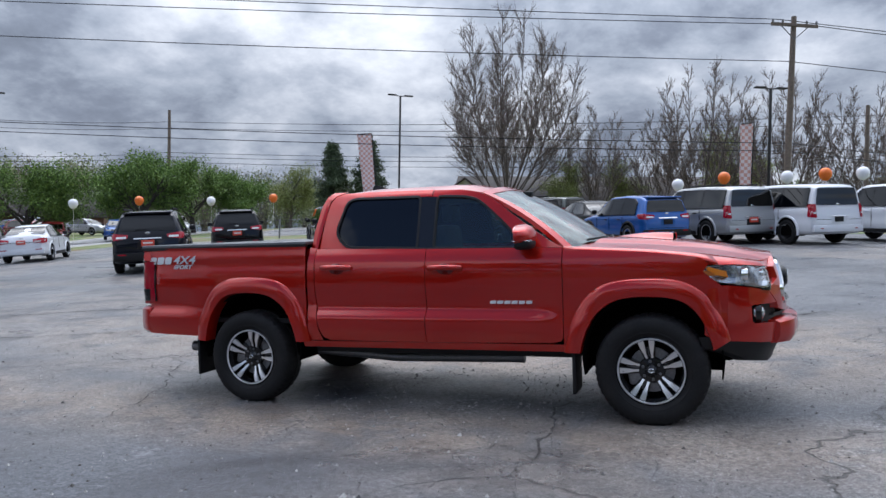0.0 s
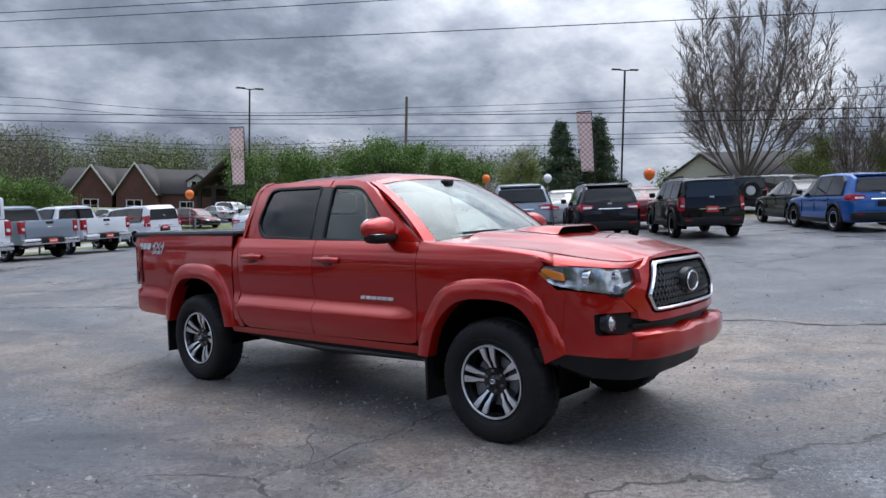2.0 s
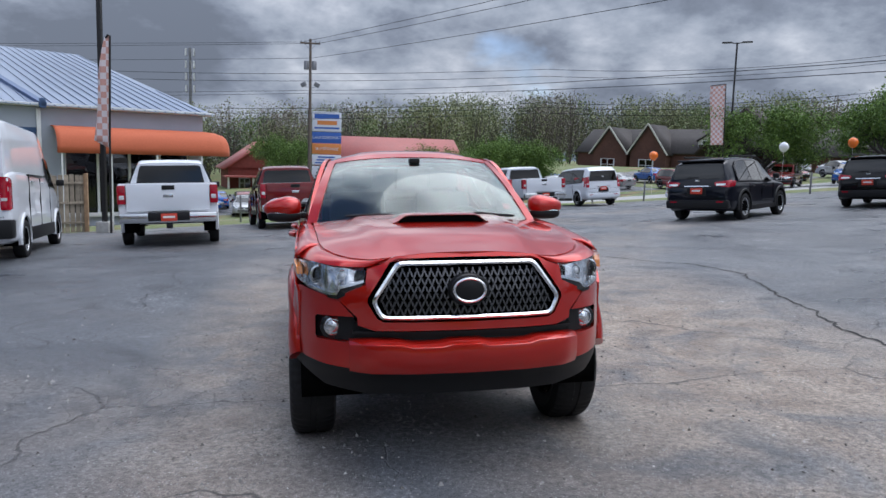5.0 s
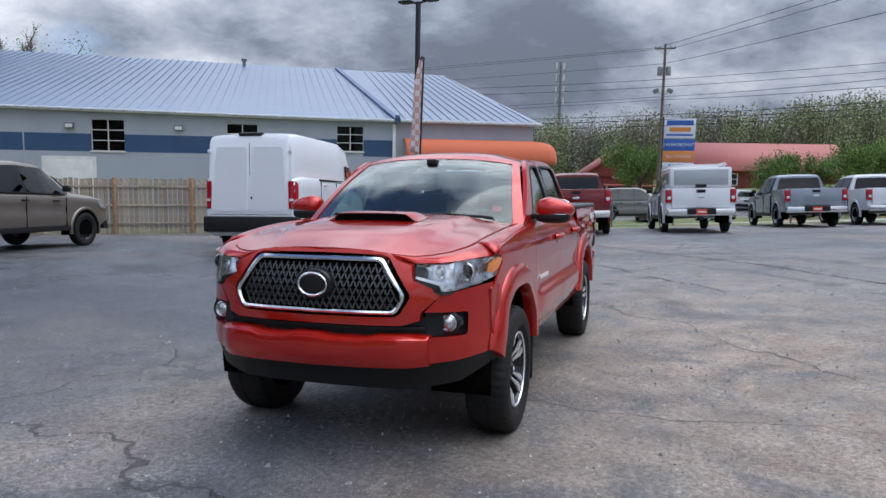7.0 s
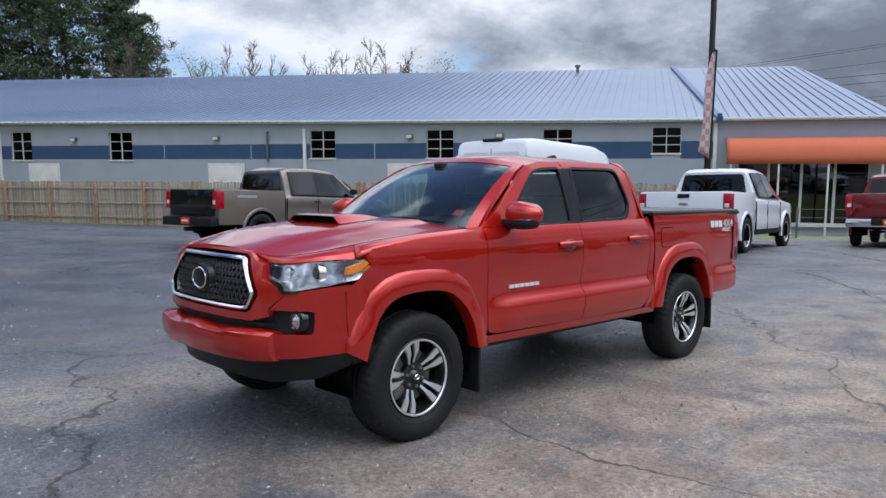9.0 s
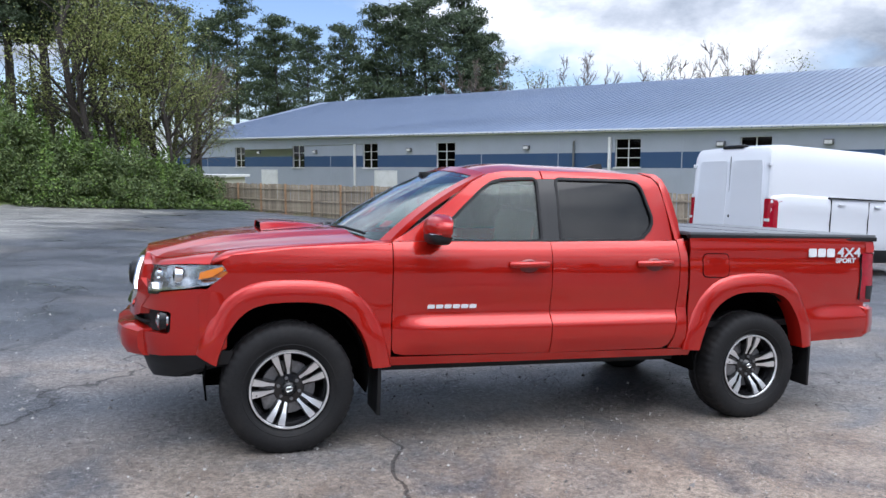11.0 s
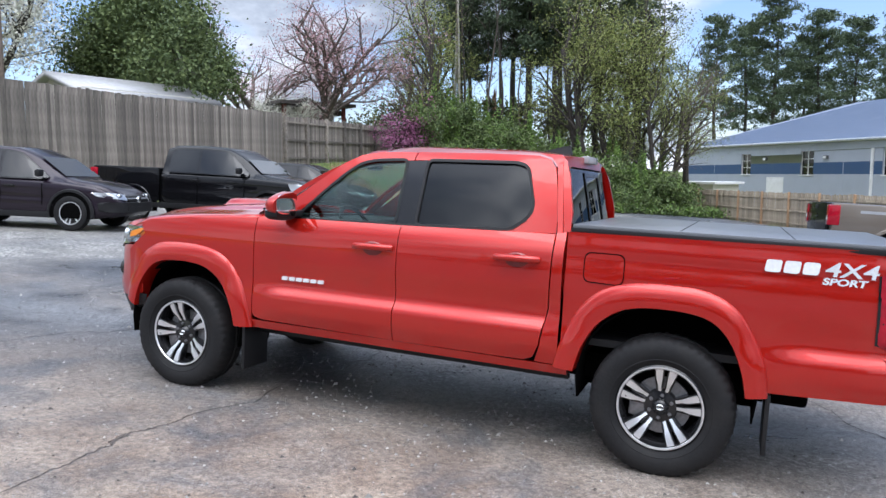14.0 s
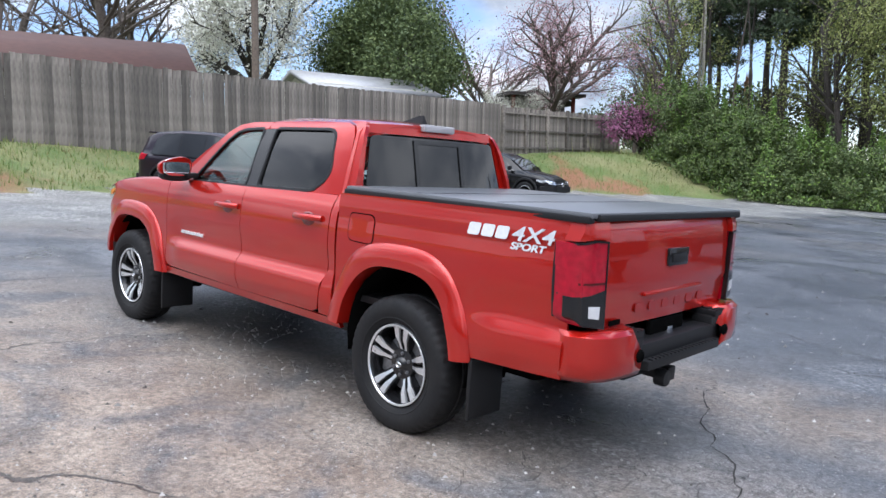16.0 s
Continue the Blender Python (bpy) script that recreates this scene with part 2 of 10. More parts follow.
def sheet(loop, mapping, step=(0.06, 0.06), depth=0.012, rim=0.0):
    """A shaped panel: a 2D outline cut into a grid, laid on a curved form, with thickness towards depth along the form's inward way."""
    bm = bmesh.new()
    vs = [bm.verts.new((u, v, 0)) for u, v in loop]
    bm.faces.new(vs)
    us, ws = [p[0] for p in loop], [p[1] for p in loop]
    steps = step if isinstance(step, tuple) else (step, step)
    for k, lo, hi in ((0, min(us), max(us)), (1, min(ws), max(ws))):
        step = steps[k]
        c = lo + step
        while c < hi - step * 0.2:
            nor = (1, 0, 0) if k == 0 else (0, 1, 0)
            bmesh.ops.bisect_plane(bm, geom=bm.verts[:] + bm.edges[:] + bm.faces[:], dist=1e-5, plane_co=(c, c, 0), plane_no=nor)
            c += step
    bmesh.ops.triangulate(bm, faces=[f for f in bm.faces if len(f.verts) > 4])
    front = {v: mapping(v.co.x, v.co.y, 0.0) for v in bm.verts}
    back = {v: mapping(v.co.x, v.co.y, depth) for v in bm.verts}
    edges = [e for e in bm.edges if len(e.link_faces) == 1]
    faces = bm.faces[:]
    nb = {v: bm.verts.new(back[v]) for v in list(front)}
    for v, p in front.items():
        v.co = p
    for f in faces:
        bm.faces.new([nb[v] for v in reversed(f.verts)])
    for e in edges:
        a, b = e.verts
        bm.faces.new((a, b, nb[b], nb[a]))
    return bm


def mirror_y(bm):
    bmesh.ops.scale(bm, vec=(1, -1, 1), verts=bm.verts[:])
    bmesh.ops.reverse_faces(bm, faces=bm.faces[:])
    return bm


def lerp_table(x, table):
    """Smooth reading of a table of (x, value)."""
    if x <= table[0][0]:
        return table[0][1]
    for (a, va), (b, vb) in zip(table, table[1:]):
        if x <= b:
            t = (x - a) / (b - a)
            return va + (vb - va) * t
    return table[-1][1]


def smooth_table(x, table, w=0.05):
    return (lerp_table(x - w, table) + 2 * lerp_table(x, table) + lerp_table(x + w, table)) / 4


def text_mesh(name, body, size, depth, material, parent, m, label="", squash=1.0, shear=0.0, bold=0.0):
    cu = bpy.data.curves.new(name, "FONT")
    cu.body, cu.size, cu.extrude, cu.align_x, cu.align_y, cu.shear = body, size, depth, "CENTER", "CENTER", shear
    cu.offset = bold
    tmp = bpy.data.objects.new("tmp_text", cu)
    scene.collection.objects.link(tmp)
    dg = bpy.context.evaluated_depsgraph_get()
    me = bpy.data.meshes.new_from_object(tmp.evaluated_get(dg))
    bpy.data.objects.remove(tmp)
    ob = new(name, me)
    me.materials.clear()
    me.materials.append(material)
    ob.parent = parent
    ob.matrix_basis = m @ Matrix.Diagonal((squash, 1, 1, 1))
    if label:
        tagged(ob, label)
    return ob


def name_bars(name, n, pitch, width, height, depth, material, parent, m, label="", shear=0.0):
    """Plain bars in place of a maker's lettering."""
    for i in range(n):
        bm = bmesh.new()
        x = (i - (n - 1) / 2) * pitch
        loop = rnd([(x - width / 2 - shear * height / 2, -height / 2), (x + width / 2 - shear * height / 2, -height / 2), (x + width / 2 + shear * height / 2, height / 2), (x - width / 2 + shear * height / 2, height / 2)], height * 0.22, 3)
        lo, hi = [bm.verts.new((u, v, -depth)) for u, v in loop], [bm.verts.new((u, v, depth)) for u, v in loop]
        bm.faces.new(hi)
        for k in range(len(loop)):
            q = (k + 1) % len(loop)
            bm.faces.new((lo[k], lo[q], hi[q], hi[k]))
        part(name, bm, material, parent, label if i == 0 else "", local=m)


def ground_z(x, y):
    """The lie of the land: the lot tilts gently and levels out further off."""
    x, y = max(-48.0, min(32.0, x)), max(-45.0, min(45.0, y))
    s = 1 - math.exp(-(x * x + y * y) / 64)
    u, v = x / 20, y / 20
    return 0.0419 * x + 0.0262 * y + s * (0.295 - 0.111 * u + 0.257 * v - 0.219 * u * u - 0.271 * u * v + 0.087 * v * v)

# ---- the red pickup ----
TRUCK_POSE = Matrix(((0.99912, -0.0011, -0.04185, 0), (0, 0.99966, -0.02618, 0), (0.04186, 0.02615, 0.99878, 0), (0, 0, 0, 1)))
truck = empty("pickup_truck", TRUCK_POSE, "metallic red crew-cab pickup truck with black bed cover on asphalt", "pickup truck")

PLAN = [(-2.76, 0.845), (-2.6, 0.872), (-2.2, 0.888), (-1.6, 0.892), (-1.0, 0.892), (0.0, 0.892), (1.0, 0.888), (1.5, 0.888), (1.9, 0.88), (2.08, 0.868), (2.2, 0.83), (2.35, 0.72)]
RISE = [(0.40, -0.07), (0.46, -0.04), (0.53, -0.006), (0.62, 0.006), (0.70, 0.004), (0.80, -0.006), (0.95, 0.0), (1.08, -0.002), (1.16, -0.012), (1.22, -0.034), (1.26, -0.062), (1.30, -0.085)]
LEDGE = [(0.55, 0.0), (0.64, 0.020), (0.735, 0.027), (0.795, -0.014), (0.86, -0.014), (0.98, 0.0)]


def side_y(x, z):
    y = smooth_table(x, PLAN, 0.06) + smooth_table(z, RISE, 0.025)
    k = max(0.0, min(1.0, (0.98 - x) / 0.16)) * max(0.0, min(1.0, (x + 1.06) / 0.05))
    k += max(0.0, min(1.0, (-2.13 - x) / 0.15)) * 0.7
    if x < -1.045:  # the bed keeps a squarer shoulder
        y += max(0.0, z - 1.16) * 0.45
    y += smooth_table(z, LEDGE, 0.008) * k
    return y


GLASSHOUSE = [(1.22, 0.842), (1.26, 0.822), (1.40, 0.778), (1.55, 0.726), (1.655, 0.682), (1.70, 0.650), (1.73, 0.60)]


def cab_y(x, z):
    y = smooth_table(z, GLASSHOUSE, 0.02)
    if x > 0.3:
        y -= (x - 0.3) ** 2 * 0.07
    if x < -0.6:
        y -= (-0.6 - x) ** 2 * 0.20
    return y


def side_map(x, z, d):
    return (x, side_y(x, z) - d, z)


def cab_map(x, z, d):
    return (x, cab_y(x, z) - d, z)


def both(name, make, material, label="", parent=truck):
    """The same panel on the left and on the right side."""
    made = []
    for flip in (False, True):
        bm = make()
        if flip:
            mirror_y(bm)
        made.append(part(name, bm, material, parent, label))
    return made


ARCH_IN = [(1.145, 0.50), (1.185, 0.64), (1.255, 0.765), (1.36, 0.85), (1.47, 0.885), (1.618, 0.893), (1.77, 0.88), (1.87, 0.835), (1.95, 0.74), (2.00, 0.62), (2.02, 0.54)]
ARCH_OUT = [(1.025, 0.50), (1.065, 0.66), (1.135, 0.82), (1.25, 0.945), (1.40, 1.003), (1.618, 1.018), (1.82, 1.0), (1.965, 0.92), (2.055, 0.79), (2.105, 0.68), (2.125, 0.60)]
# round the rear wheel the long leg of the flare points forward as well
REAR_IN = [(-1.618 - (x - 1.618), z + 0.028) for x, z in ARCH_IN] + [(-2.03, 0.515)]
REAR_OUT = [(-1.618 - (x - 1.618), z + 0.032) for x, z in ARCH_OUT] + [(-2.135, 0.525)]


def fender():
    top = [(2.13, 1.085), (2.0, 1.115), (1.95, 1.155), (1.6, 1.195), (1.3, 1.215), (1.028, 1.232)]
    loop = [(1.028, 0.50)] + [(x, z) for x, z in ARCH_OUT[1:-1]] + [(2.11, 0.70), (2.12, 0.93), (1.965, 1.06)] + top[1:]
    return sheet(loop, side_map, (0.05, 0.035))


def bedside():
    loop = [(-1.06, 0.50), (-1.06, 1.292), (-1.5, 1.297), (-2.1, 1.303), (-2.70, 1.308), (-2.715, 1.205), (-2.60, 1.19), (-2.60, 0.845), (-2.665, 0.84), (-2.66, 0.565), (-2.13, 0.55)]
    loop += [(x, z) for x, z in REAR_OUT[::-1] if -2.13 < x < -1.06 and z > 0.56]
    return sheet(loop, side_map, (0.06, 0.025))


def flare(inner, outer):
    """A wide lip round a wheel opening, proud of the body."""
    bm = bmesh.new()
    prof = [(-0.02, -0.09), (-0.005, 0.022), (0.03, 0.034), (0.3, 0.036), (0.62, 0.030), (0.88, 0.018), (1.0, 0.006), (1.04, -0.012)]

    def fine(pts):
        out = []
        for i in range(len(pts) - 1):
            for k in range(4):
                t = k / 4
                p0, p1, p2, p3 = [Vector(pts[max(0, min(len(pts) - 1, i + j))]) for j in (-1, 0, 1, 2)]
                out.append(0.5 * ((2 * p1) + (p2 - p0) * t + (2 * p0 - 5 * p1 + 4 * p2 - p3) * t * t + (3 * p1 - p0 - 3 * p2 + p3) * t ** 3))
        return out + [Vector(pts[-1])]

    rows = []
    for a, b in zip(fine(inner), fine(outer)):
        row = []
        for s, off in prof:
            p = a + (b - a) * s
            row.append(bm.verts.new((p.x, side_y(p.x, max(p.y, 0.6)) + off, p.y)))
        rows.append(row)
    for r0, r1 in zip(rows, rows[1:]):
        for k in range(len(prof) - 1):
            bm.faces.new((r0[k], r0[k + 1], r1[k + 1], r1[k]))
    for r in (rows[0], rows[-1]):
        bm.faces.new(r)
    return bm


def bonnet_z(x, y):
    edge = smooth_table(x, [(1.0, 1.243), (1.3, 1.232), (1.6, 1.213), (1.9, 1.185), (2.1, 1.155), (2.25, 1.125), (2.4, 1.105), (2.5, 1.09)], 0.06)
    w = smooth_table(x, [(1.0, 0.76), (1.6, 0.73), (2.0, 0.69), (2.2, 0.62), (2.35, 0.50), (2.5, 0.35)], 0.05)
    a = min(1.0, abs(y) / w)
    crown = 0.048 * (1 - a ** 2.6)
    rib = smooth_table(x, [(1.2, 0.50), (1.8, 0.46), (2.45, 0.36)], 0.1)
    t = max(0.0, min(1.0, (rib + 0.035 - abs(y)) / 0.07))
    t = t * t * (3 - 2 * t)
    return edge + crown + 0.020 * t * max(0.0, min(1.0, (2.46 - x) / 0.35))


def fender_top():
    """The fender's shoulder, rolling over from the side to the bonnet's edge and above the headlight."""
    bm = bmesh.new()
    side = [(1.03, 1.225), (1.2, 1.212), (1.4, 1.202), (1.6, 1.19), (1.8, 1.168), (1.93, 1.148), (2.0, 1.13), (2.06, 1.112)]
    inn = [(1.02, 0.768), (1.2, 0.763), (1.4, 0.757), (1.6, 0.747), (1.8, 0.743), (1.9, 0.74), (1.95, 0.737), (1.99, 0.734)]
    rows = []
    for (xs, zs), (xi, yi) in zip(side, inn):
        a = Vector((xs, side_y(xs, zs) if xs < 2.1 else 0.868 - (xs - 2.1) * 0.35, zs))
        b = Vector((xi, yi, bonnet_z(xi, yi) - 0.004))
        row = []
        for k in range(6):
            t = k / 5
            p = a.lerp(b, t)
            p.z += 0.022 * math.sin(math.pi * t) * (1 - 0.3 * t)
            row.append(bm.verts.new(p))
        row.append(bm.verts.new(b - Vector((0, 0.01, 0.05))))
        rows.append(row)
    for r0, r1 in zip(rows, rows[1:]):
        for k in range(6):
            bm.faces.new((r0[k], r0[k + 1], r1[k + 1], r1[k]))
    return bm


front_fenders = both("front_fender", fender, RED)
for ob in both("fender_shoulder", fender_top, RED):
    sol = ob.modifiers.new("thick", "SOLIDIFY")
    sol.thickness = 0.01
bedsides = both("bed_side", bedside, RED)
both("wheel_flare", lambda: flare(ARCH_IN, ARCH_OUT), RED)
both("wheel_flare", lambda: flare(REAR_IN, REAR_OUT), RED)

DOOR_F = [(1.022, 0.60), (1.004, 0.575), (0.95, 0.563), (-0.0165, 0.545), (-0.0175, 1.252), (0.5, 1.247), (0.9, 1.243), (1.022, 1.24)]
DOOR_R = [(-0.0225, 0.545), (-0.85, 0.545), (-0.905, 0.57), (-0.936, 0.64), (-0.970, 0.85), (-0.977, 1.27), (-0.5, 1.262), (-0.022, 1.252)]
front_doors = both("front_door", lambda: sheet(DOOR_F, side_map, (0.06, 0.02), 0.05), RED)
rear_doors = both("rear_door", lambda: sheet(DOOR_R, side_map, (0.06, 0.02), 0.05), RED)
both("sill", lambda: sheet([(1.12, 0.50), (-1.10, 0.485), (-1.10, 0.535), (-0.9, 0.537), (1.02, 0.553), (1.12, 0.56)], side_map, 0.12, 0.03), RED)
both("rocker_trim", lambda: sheet([(1.10, 0.43), (-1.08, 0.42), (-1.08, 0.478), (1.10, 0.494)], lambda x, z, d: (x, side_y(x, z) - 0.13 - d, z), 0.3, 0.04), BLACK_PLASTIC)
both("cab_corner", lambda: sheet([(-0.984, 1.275), (-0.977, 0.85), (-0.943, 0.63), (-0.915, 0.545), (-1.045, 0.54), (-1.04, 1.285)], side_map, 0.07), RED)

# upper cab: frames round the side windows
WIN_F = [(0.765, 1.247), (0.70, 1.305), (0.55, 1.45), (0.42, 1.565), (0.345, 1.618), (0.25, 1.642), (0.03, 1.654), (0.035, 1.26)]
WIN_R = [(-0.108, 1.262), (-0.118, 1.657), (-0.68, 1.664), (-0.735, 1.652), (-0.762, 1.62), (-0.815, 1.43), (-0.812, 1.385), (-0.785, 1.345), (-0.71, 1.288), (-0.66, 1.279)]
both("window_frame", lambda: sheet([(1.012, 1.243), (0.765, 1.246)] + WIN_F[1:6] + [(-0.014, 1.654), (-0.014, 1.706), (0.22, 1.70), (0.36, 1.675), (0.47, 1.62), (0.62, 1.505), (0.80, 1.372), (0.93, 1.285)], cab_map, 0.07, 0.03), RED)
both("window_frame", lambda: sheet([(-0.024, 1.657), (-0.118, 1.659), (-0.68, 1.667)] + WIN_R[3:] + [(-0.66, 1.262), (-0.972, 1.272), (-0.968, 1.35), (-0.945, 1.52), (-0.918, 1.64), (-0.88, 1.69), (-0.80, 1.715), (-0.5, 1.718), (-0.024, 1.709)], cab_map, 0.07, 0.03), RED)
both("rear_pillar", lambda: sheet([(-0.984, 1.275), (-1.05, 1.288), (-1.045, 1.40), (-1.005, 1.60), (-0.97, 1.69), (-0.93, 1.725), (-0.80, 1.728), (-0.88, 1.705), (-0.93, 1.65), (-0.957, 1.52), (-0.98, 1.35)], cab_map, 0.06, 0.03), RED)
both("centre_pillar", lambda: sheet([(0.034, 1.252), (-0.106, 1.256), (-0.116, 1.656), (0.028, 1.653)], lambda x, z, d: (x, cab_y(x, z) - 0.002 - d, z), 0.08, 0.03), BLACK_GLOSS, "gloss black pillar trim")
both("window_seal", lambda: sheet([(0.79, 1.236), (-0.02, 1.243), (-0.67, 1.268), (-0.722, 1.278), (-0.796, 1.336), (-0.785, 1.348), (-0.71, 1.291), (-0.66, 1.281), (-0.02, 1.262), (0.765, 1.249)], lambda x, z, d: (x, cab_y(x, z) + 0.006 - d, z), 0.1, 0.02), BLACK_PLASTIC, "black rubber window seal")
both("front_side_window", lambda: sheet(WIN_F, lambda x, z, d: (x, cab_y(x, z) - 0.014 - d, z), 0.1, 0.004), GLASS_FRONT, "lightly tinted side glass")
both("rear_side_window", lambda: sheet(WIN_R, lambda x, z, d: (x, cab_y(x, z) - 0.014 - d, z), 0.1, 0.004), GLASS_TINT, "dark tinted side glass")


def seal_ring(loop, w):
    """A black rubber line that follows a window's outline."""
    bm = bmesh.new()
    pts = rnd(loop, 0.03, 3)
    c = Vector((sum(q[0] for q in pts) / len(pts), sum(q[1] for q in pts) / len(pts)))
    rows = []
    for i, q in enumerate(pts):
        a, b = Vector(pts[i - 1]), Vector(pts[(i + 1) % len(pts)])
        t = (b - a).normalized()
        nrm = Vector((t.y, -t.x))
        if nrm.dot(Vector(q) - c) < 0:
            nrm = -nrm
        rows.append([bm.verts.new((p.x, cab_y(p.x, p.y) + d, p.y)) for p, d in ((Vector(q) - nrm * 0.006, -0.012), (Vector(q) - nrm * 0.004, 0.003), (Vector(q) + nrm * w, 0.003), (Vector(q) + nrm * (w + 0.003), -0.008))])
    for i, r0 in enumerate(rows):
        r1 = rows[(i + 1) % len(rows)]
        for k in range(3):
            bm.faces.new((r0[k], r0[k + 1], r1[k + 1], r1[k]))
    return bm


both("window_seal", lambda: seal_ring(WIN_F, 0.013), BLACK_PLASTIC, "black rubber window seal")
both("window_seal", lambda: seal_ring(WIN_R, 0.013), BLACK_PLASTIC, "black rubber window seal")


# roof, windscreen and bonnet
def roof_map(x, y, d):
    z = 1.772 - 0.085 * (abs(y) / 0.64) ** 3 - 0.06 * max(0.0, (x - 0.05) / 0.4) ** 2 - 0.035 * max(0.0, (-0.55 - x) / 0.4) ** 2
    z += 0.008 * max(0.0, min(1.0, (0.42 - abs(y)) / 0.03)) * (1.0 if x < 0.25 else max(0.0, 1 - (x - 0.25) / 0.1))
    return (x, y, z - d - 0.012)


part("roof", sheet([(0.40, -0.63), (0.45, -0.45), (0.475, -0.2), (0.48, 0.0), (0.475, 0.2), (0.45, 0.45), (0.40, 0.63), (0.1, 0.655), (-0.5, 0.655), (-0.9, 0.64), (-0.965, 0.55), (-0.975, 0.0), (-0.965, -0.55), (-0.9, -0.64), (-0.5, -0.655), (0.1, -0.655)], roof_map, 0.07, 0.03), RED, truck)


def screen_map(y, s, d):
    """s runs from the cowl up to the roof edge."""
    a = abs(y) / 0.76
    low = Vector((1.30 - 0.24 * a ** 2.2, y, 1.235))
    yt = y * (0.60 / 0.755)
    top = Vector((0.47 - 0.075 * a ** 2.2, yt, 1.715 - 0.05 * a ** 2.5))
    p = low.lerp(top, s)
    bow = 4 * s * (1 - s) * 0.03
    return (p.x + bow * 0.6 - d * 0.6, p.y, p.z + bow - d * 0.8)


part("windscreen", sheet([(-0.735, 0.02), (0.735, 0.02), (0.725, 0.97), (-0.725, 0.97)], screen_map, 0.09, 0.005), GLASS_FRONT, truck, "clear laminated windscreen")
for sgn in (1, -1):
    part("windscreen_pillar", sheet([(sgn * 0.735, 0.0), (sgn * 0.80, 0.0), (sgn * 0.79, 1.04), (sgn * 0.725, 1.0)], lambda y, s, d: screen_map(y, s, d - 0.006), 0.12, 0.03), RED, truck)
part("windscreen_header", sheet([(-0.74, 0.955), (0.74, 0.955), (0.74, 1.04), (-0.74, 1.04)], lambda y, s, d: screen_map(y, s, d - 0.003), 0.1, 0.02), RED, truck)


def bonnet_map(x, y, d):
    return (x, y, bonnet_z(x, y) - d)


BONNET = [(1.10, -0.755), (1.13, -0.70), (1.22, -0.50), (1.29, -0.25), (1.31, 0.0), (1.29, 0.25), (1.22, 0.50), (1.13, 0.70), (1.10, 0.755), (1.4, 0.752), (1.7, 0.742), (1.95, 0.735), (2.10, 0.71), (2.21, 0.655), (2.30, 0.575), (2.36, 0.47), (2.395, 0.37), (2.418, 0.2), (2.425, 0.0), (2.418, -0.2), (2.395, -0.37), (2.36, -0.47), (2.30, -0.575), (2.21, -0.655), (2.10, -0.71), (1.95, -0.735), (1.7, -0.742), (1.4, -0.752)]
bonnet = part("bonnet", sheet(BONNET, bonnet_map, 0.045, 0.025), RED, truck)


SCOOP = ((1.34, 0.19, 0.0), (1.40, 0.225, 0.014), (1.50, 0.255, 0.030), (1.62, 0.268, 0.042), (1.71, 0.268, 0.046), (1.745, 0.262, 0.043))


def scoop_lift(a, h):
    s = min(1.0, (1 - abs(a)) / 0.30)
    return h * s * s * (3 - 2 * s) + 0.003


def scoop_shell():
    """The air intake on the bonnet: a shell that rises forward to an open mouth."""
    bm = bmesh.new()
    rows = []
    for x, w, h in SCOOP:
        row = []
        for i in range(33):
            a = -1 + i / 16
            y = a * w * 1.12
            row.append(bm.verts.new((x, y, bonnet_z(x, y) + scoop_lift(a, h))))
        rows.append(row)
    rows.append([bm.verts.new((v.co.x - 0.012, v.co.y, v.co.z - 0.007)) for v in rows[-1]])
    for r0, r1 in zip(rows, rows[1:]):
        for k in range(32):
            bm.faces.new((r0[k], r0[k + 1], r1[k + 1], r1[k]))
    return bm


def scoop_mouth():
    """The dark throat under the shell's edge."""
    bm = bmesh.new()
    rows = []
    for x, k in ((1.60, 0.2), (1.738, 1.0)):
        up, low = [], []
        for i in range(29):
            a = -0.875 + 1.75 * i / 28
            y = a * 0.262 * 1.12
            z = bonnet_z(x, y)
            up.append(bm.verts.new((x, y, z + scoop_lift(a, 0.043) * k - 0.005)))
            low.append(bm.verts.new((x, y, z + 0.003)))
        rows.append((up, low))
    for k in range(28):
        bm.faces.new((rows[1][0][k], rows[1][0][k + 1], rows[1][1][k + 1], rows[1][1][k]))
    for j in (0, 1):
        for k in range(28):
            bm.faces.new((rows[0][j][k], rows[0][j][k + 1], rows[1][j][k + 1], rows[1][j][k]))
    return bm


scoop = part("bonnet_scoop", scoop_shell(), RED, truck, "red air scoop with dark mouth")
part("scoop_mouth", scoop_mouth(), DARK, scoop, "dark open scoop mouth")
part("cowl", sheet([(1.06, -0.75), (1.36, 0.0), (1.06, 0.75), (0.98, 0.72), (1.22, 0.0), (0.98, -0.72)], lambda x, y, d: (x, y, 1.222 - d), 0.15, 0.04), BLACK_PLASTIC, truck, "black plastic cowl grille")
for y0, y1 in ((0.62, 0.04), (-0.02, -0.55)):
    bm = bmesh.new()
    tube(bm, [screen_map(y0, 0.03, -0.03), screen_map((y0 + y1) / 2, 0.075, -0.025), screen_map(y1, 0.06, -0.02)], 0.009, 6)
    part("wiper", bm, BLACK_PLASTIC, truck, "black wiper arm")


# front end
def front_x(y, z):
    a = abs(y)
    x = smooth_table(a, [(0.0, 2.525), (0.3, 2.51), (0.5, 2.465), (0.65, 2.385), (0.75, 2.29), (0.82, 2.18), (0.87, 2.06), (0.885, 1.98)], 0.03)
    x += smooth_table(z, [(0.50, -0.05), (0.58, -0.005), (0.66, 0.01), (0.8, 0.0), (0.95, -0.01), (1.05, -0.045), (1.12, -0.085), (1.16, -0.12)], 0.03) * (1.0 - 0.4 * a)
    return x


def front_map(y, z, d):
    return (front_x(y, z) - d, y, z)


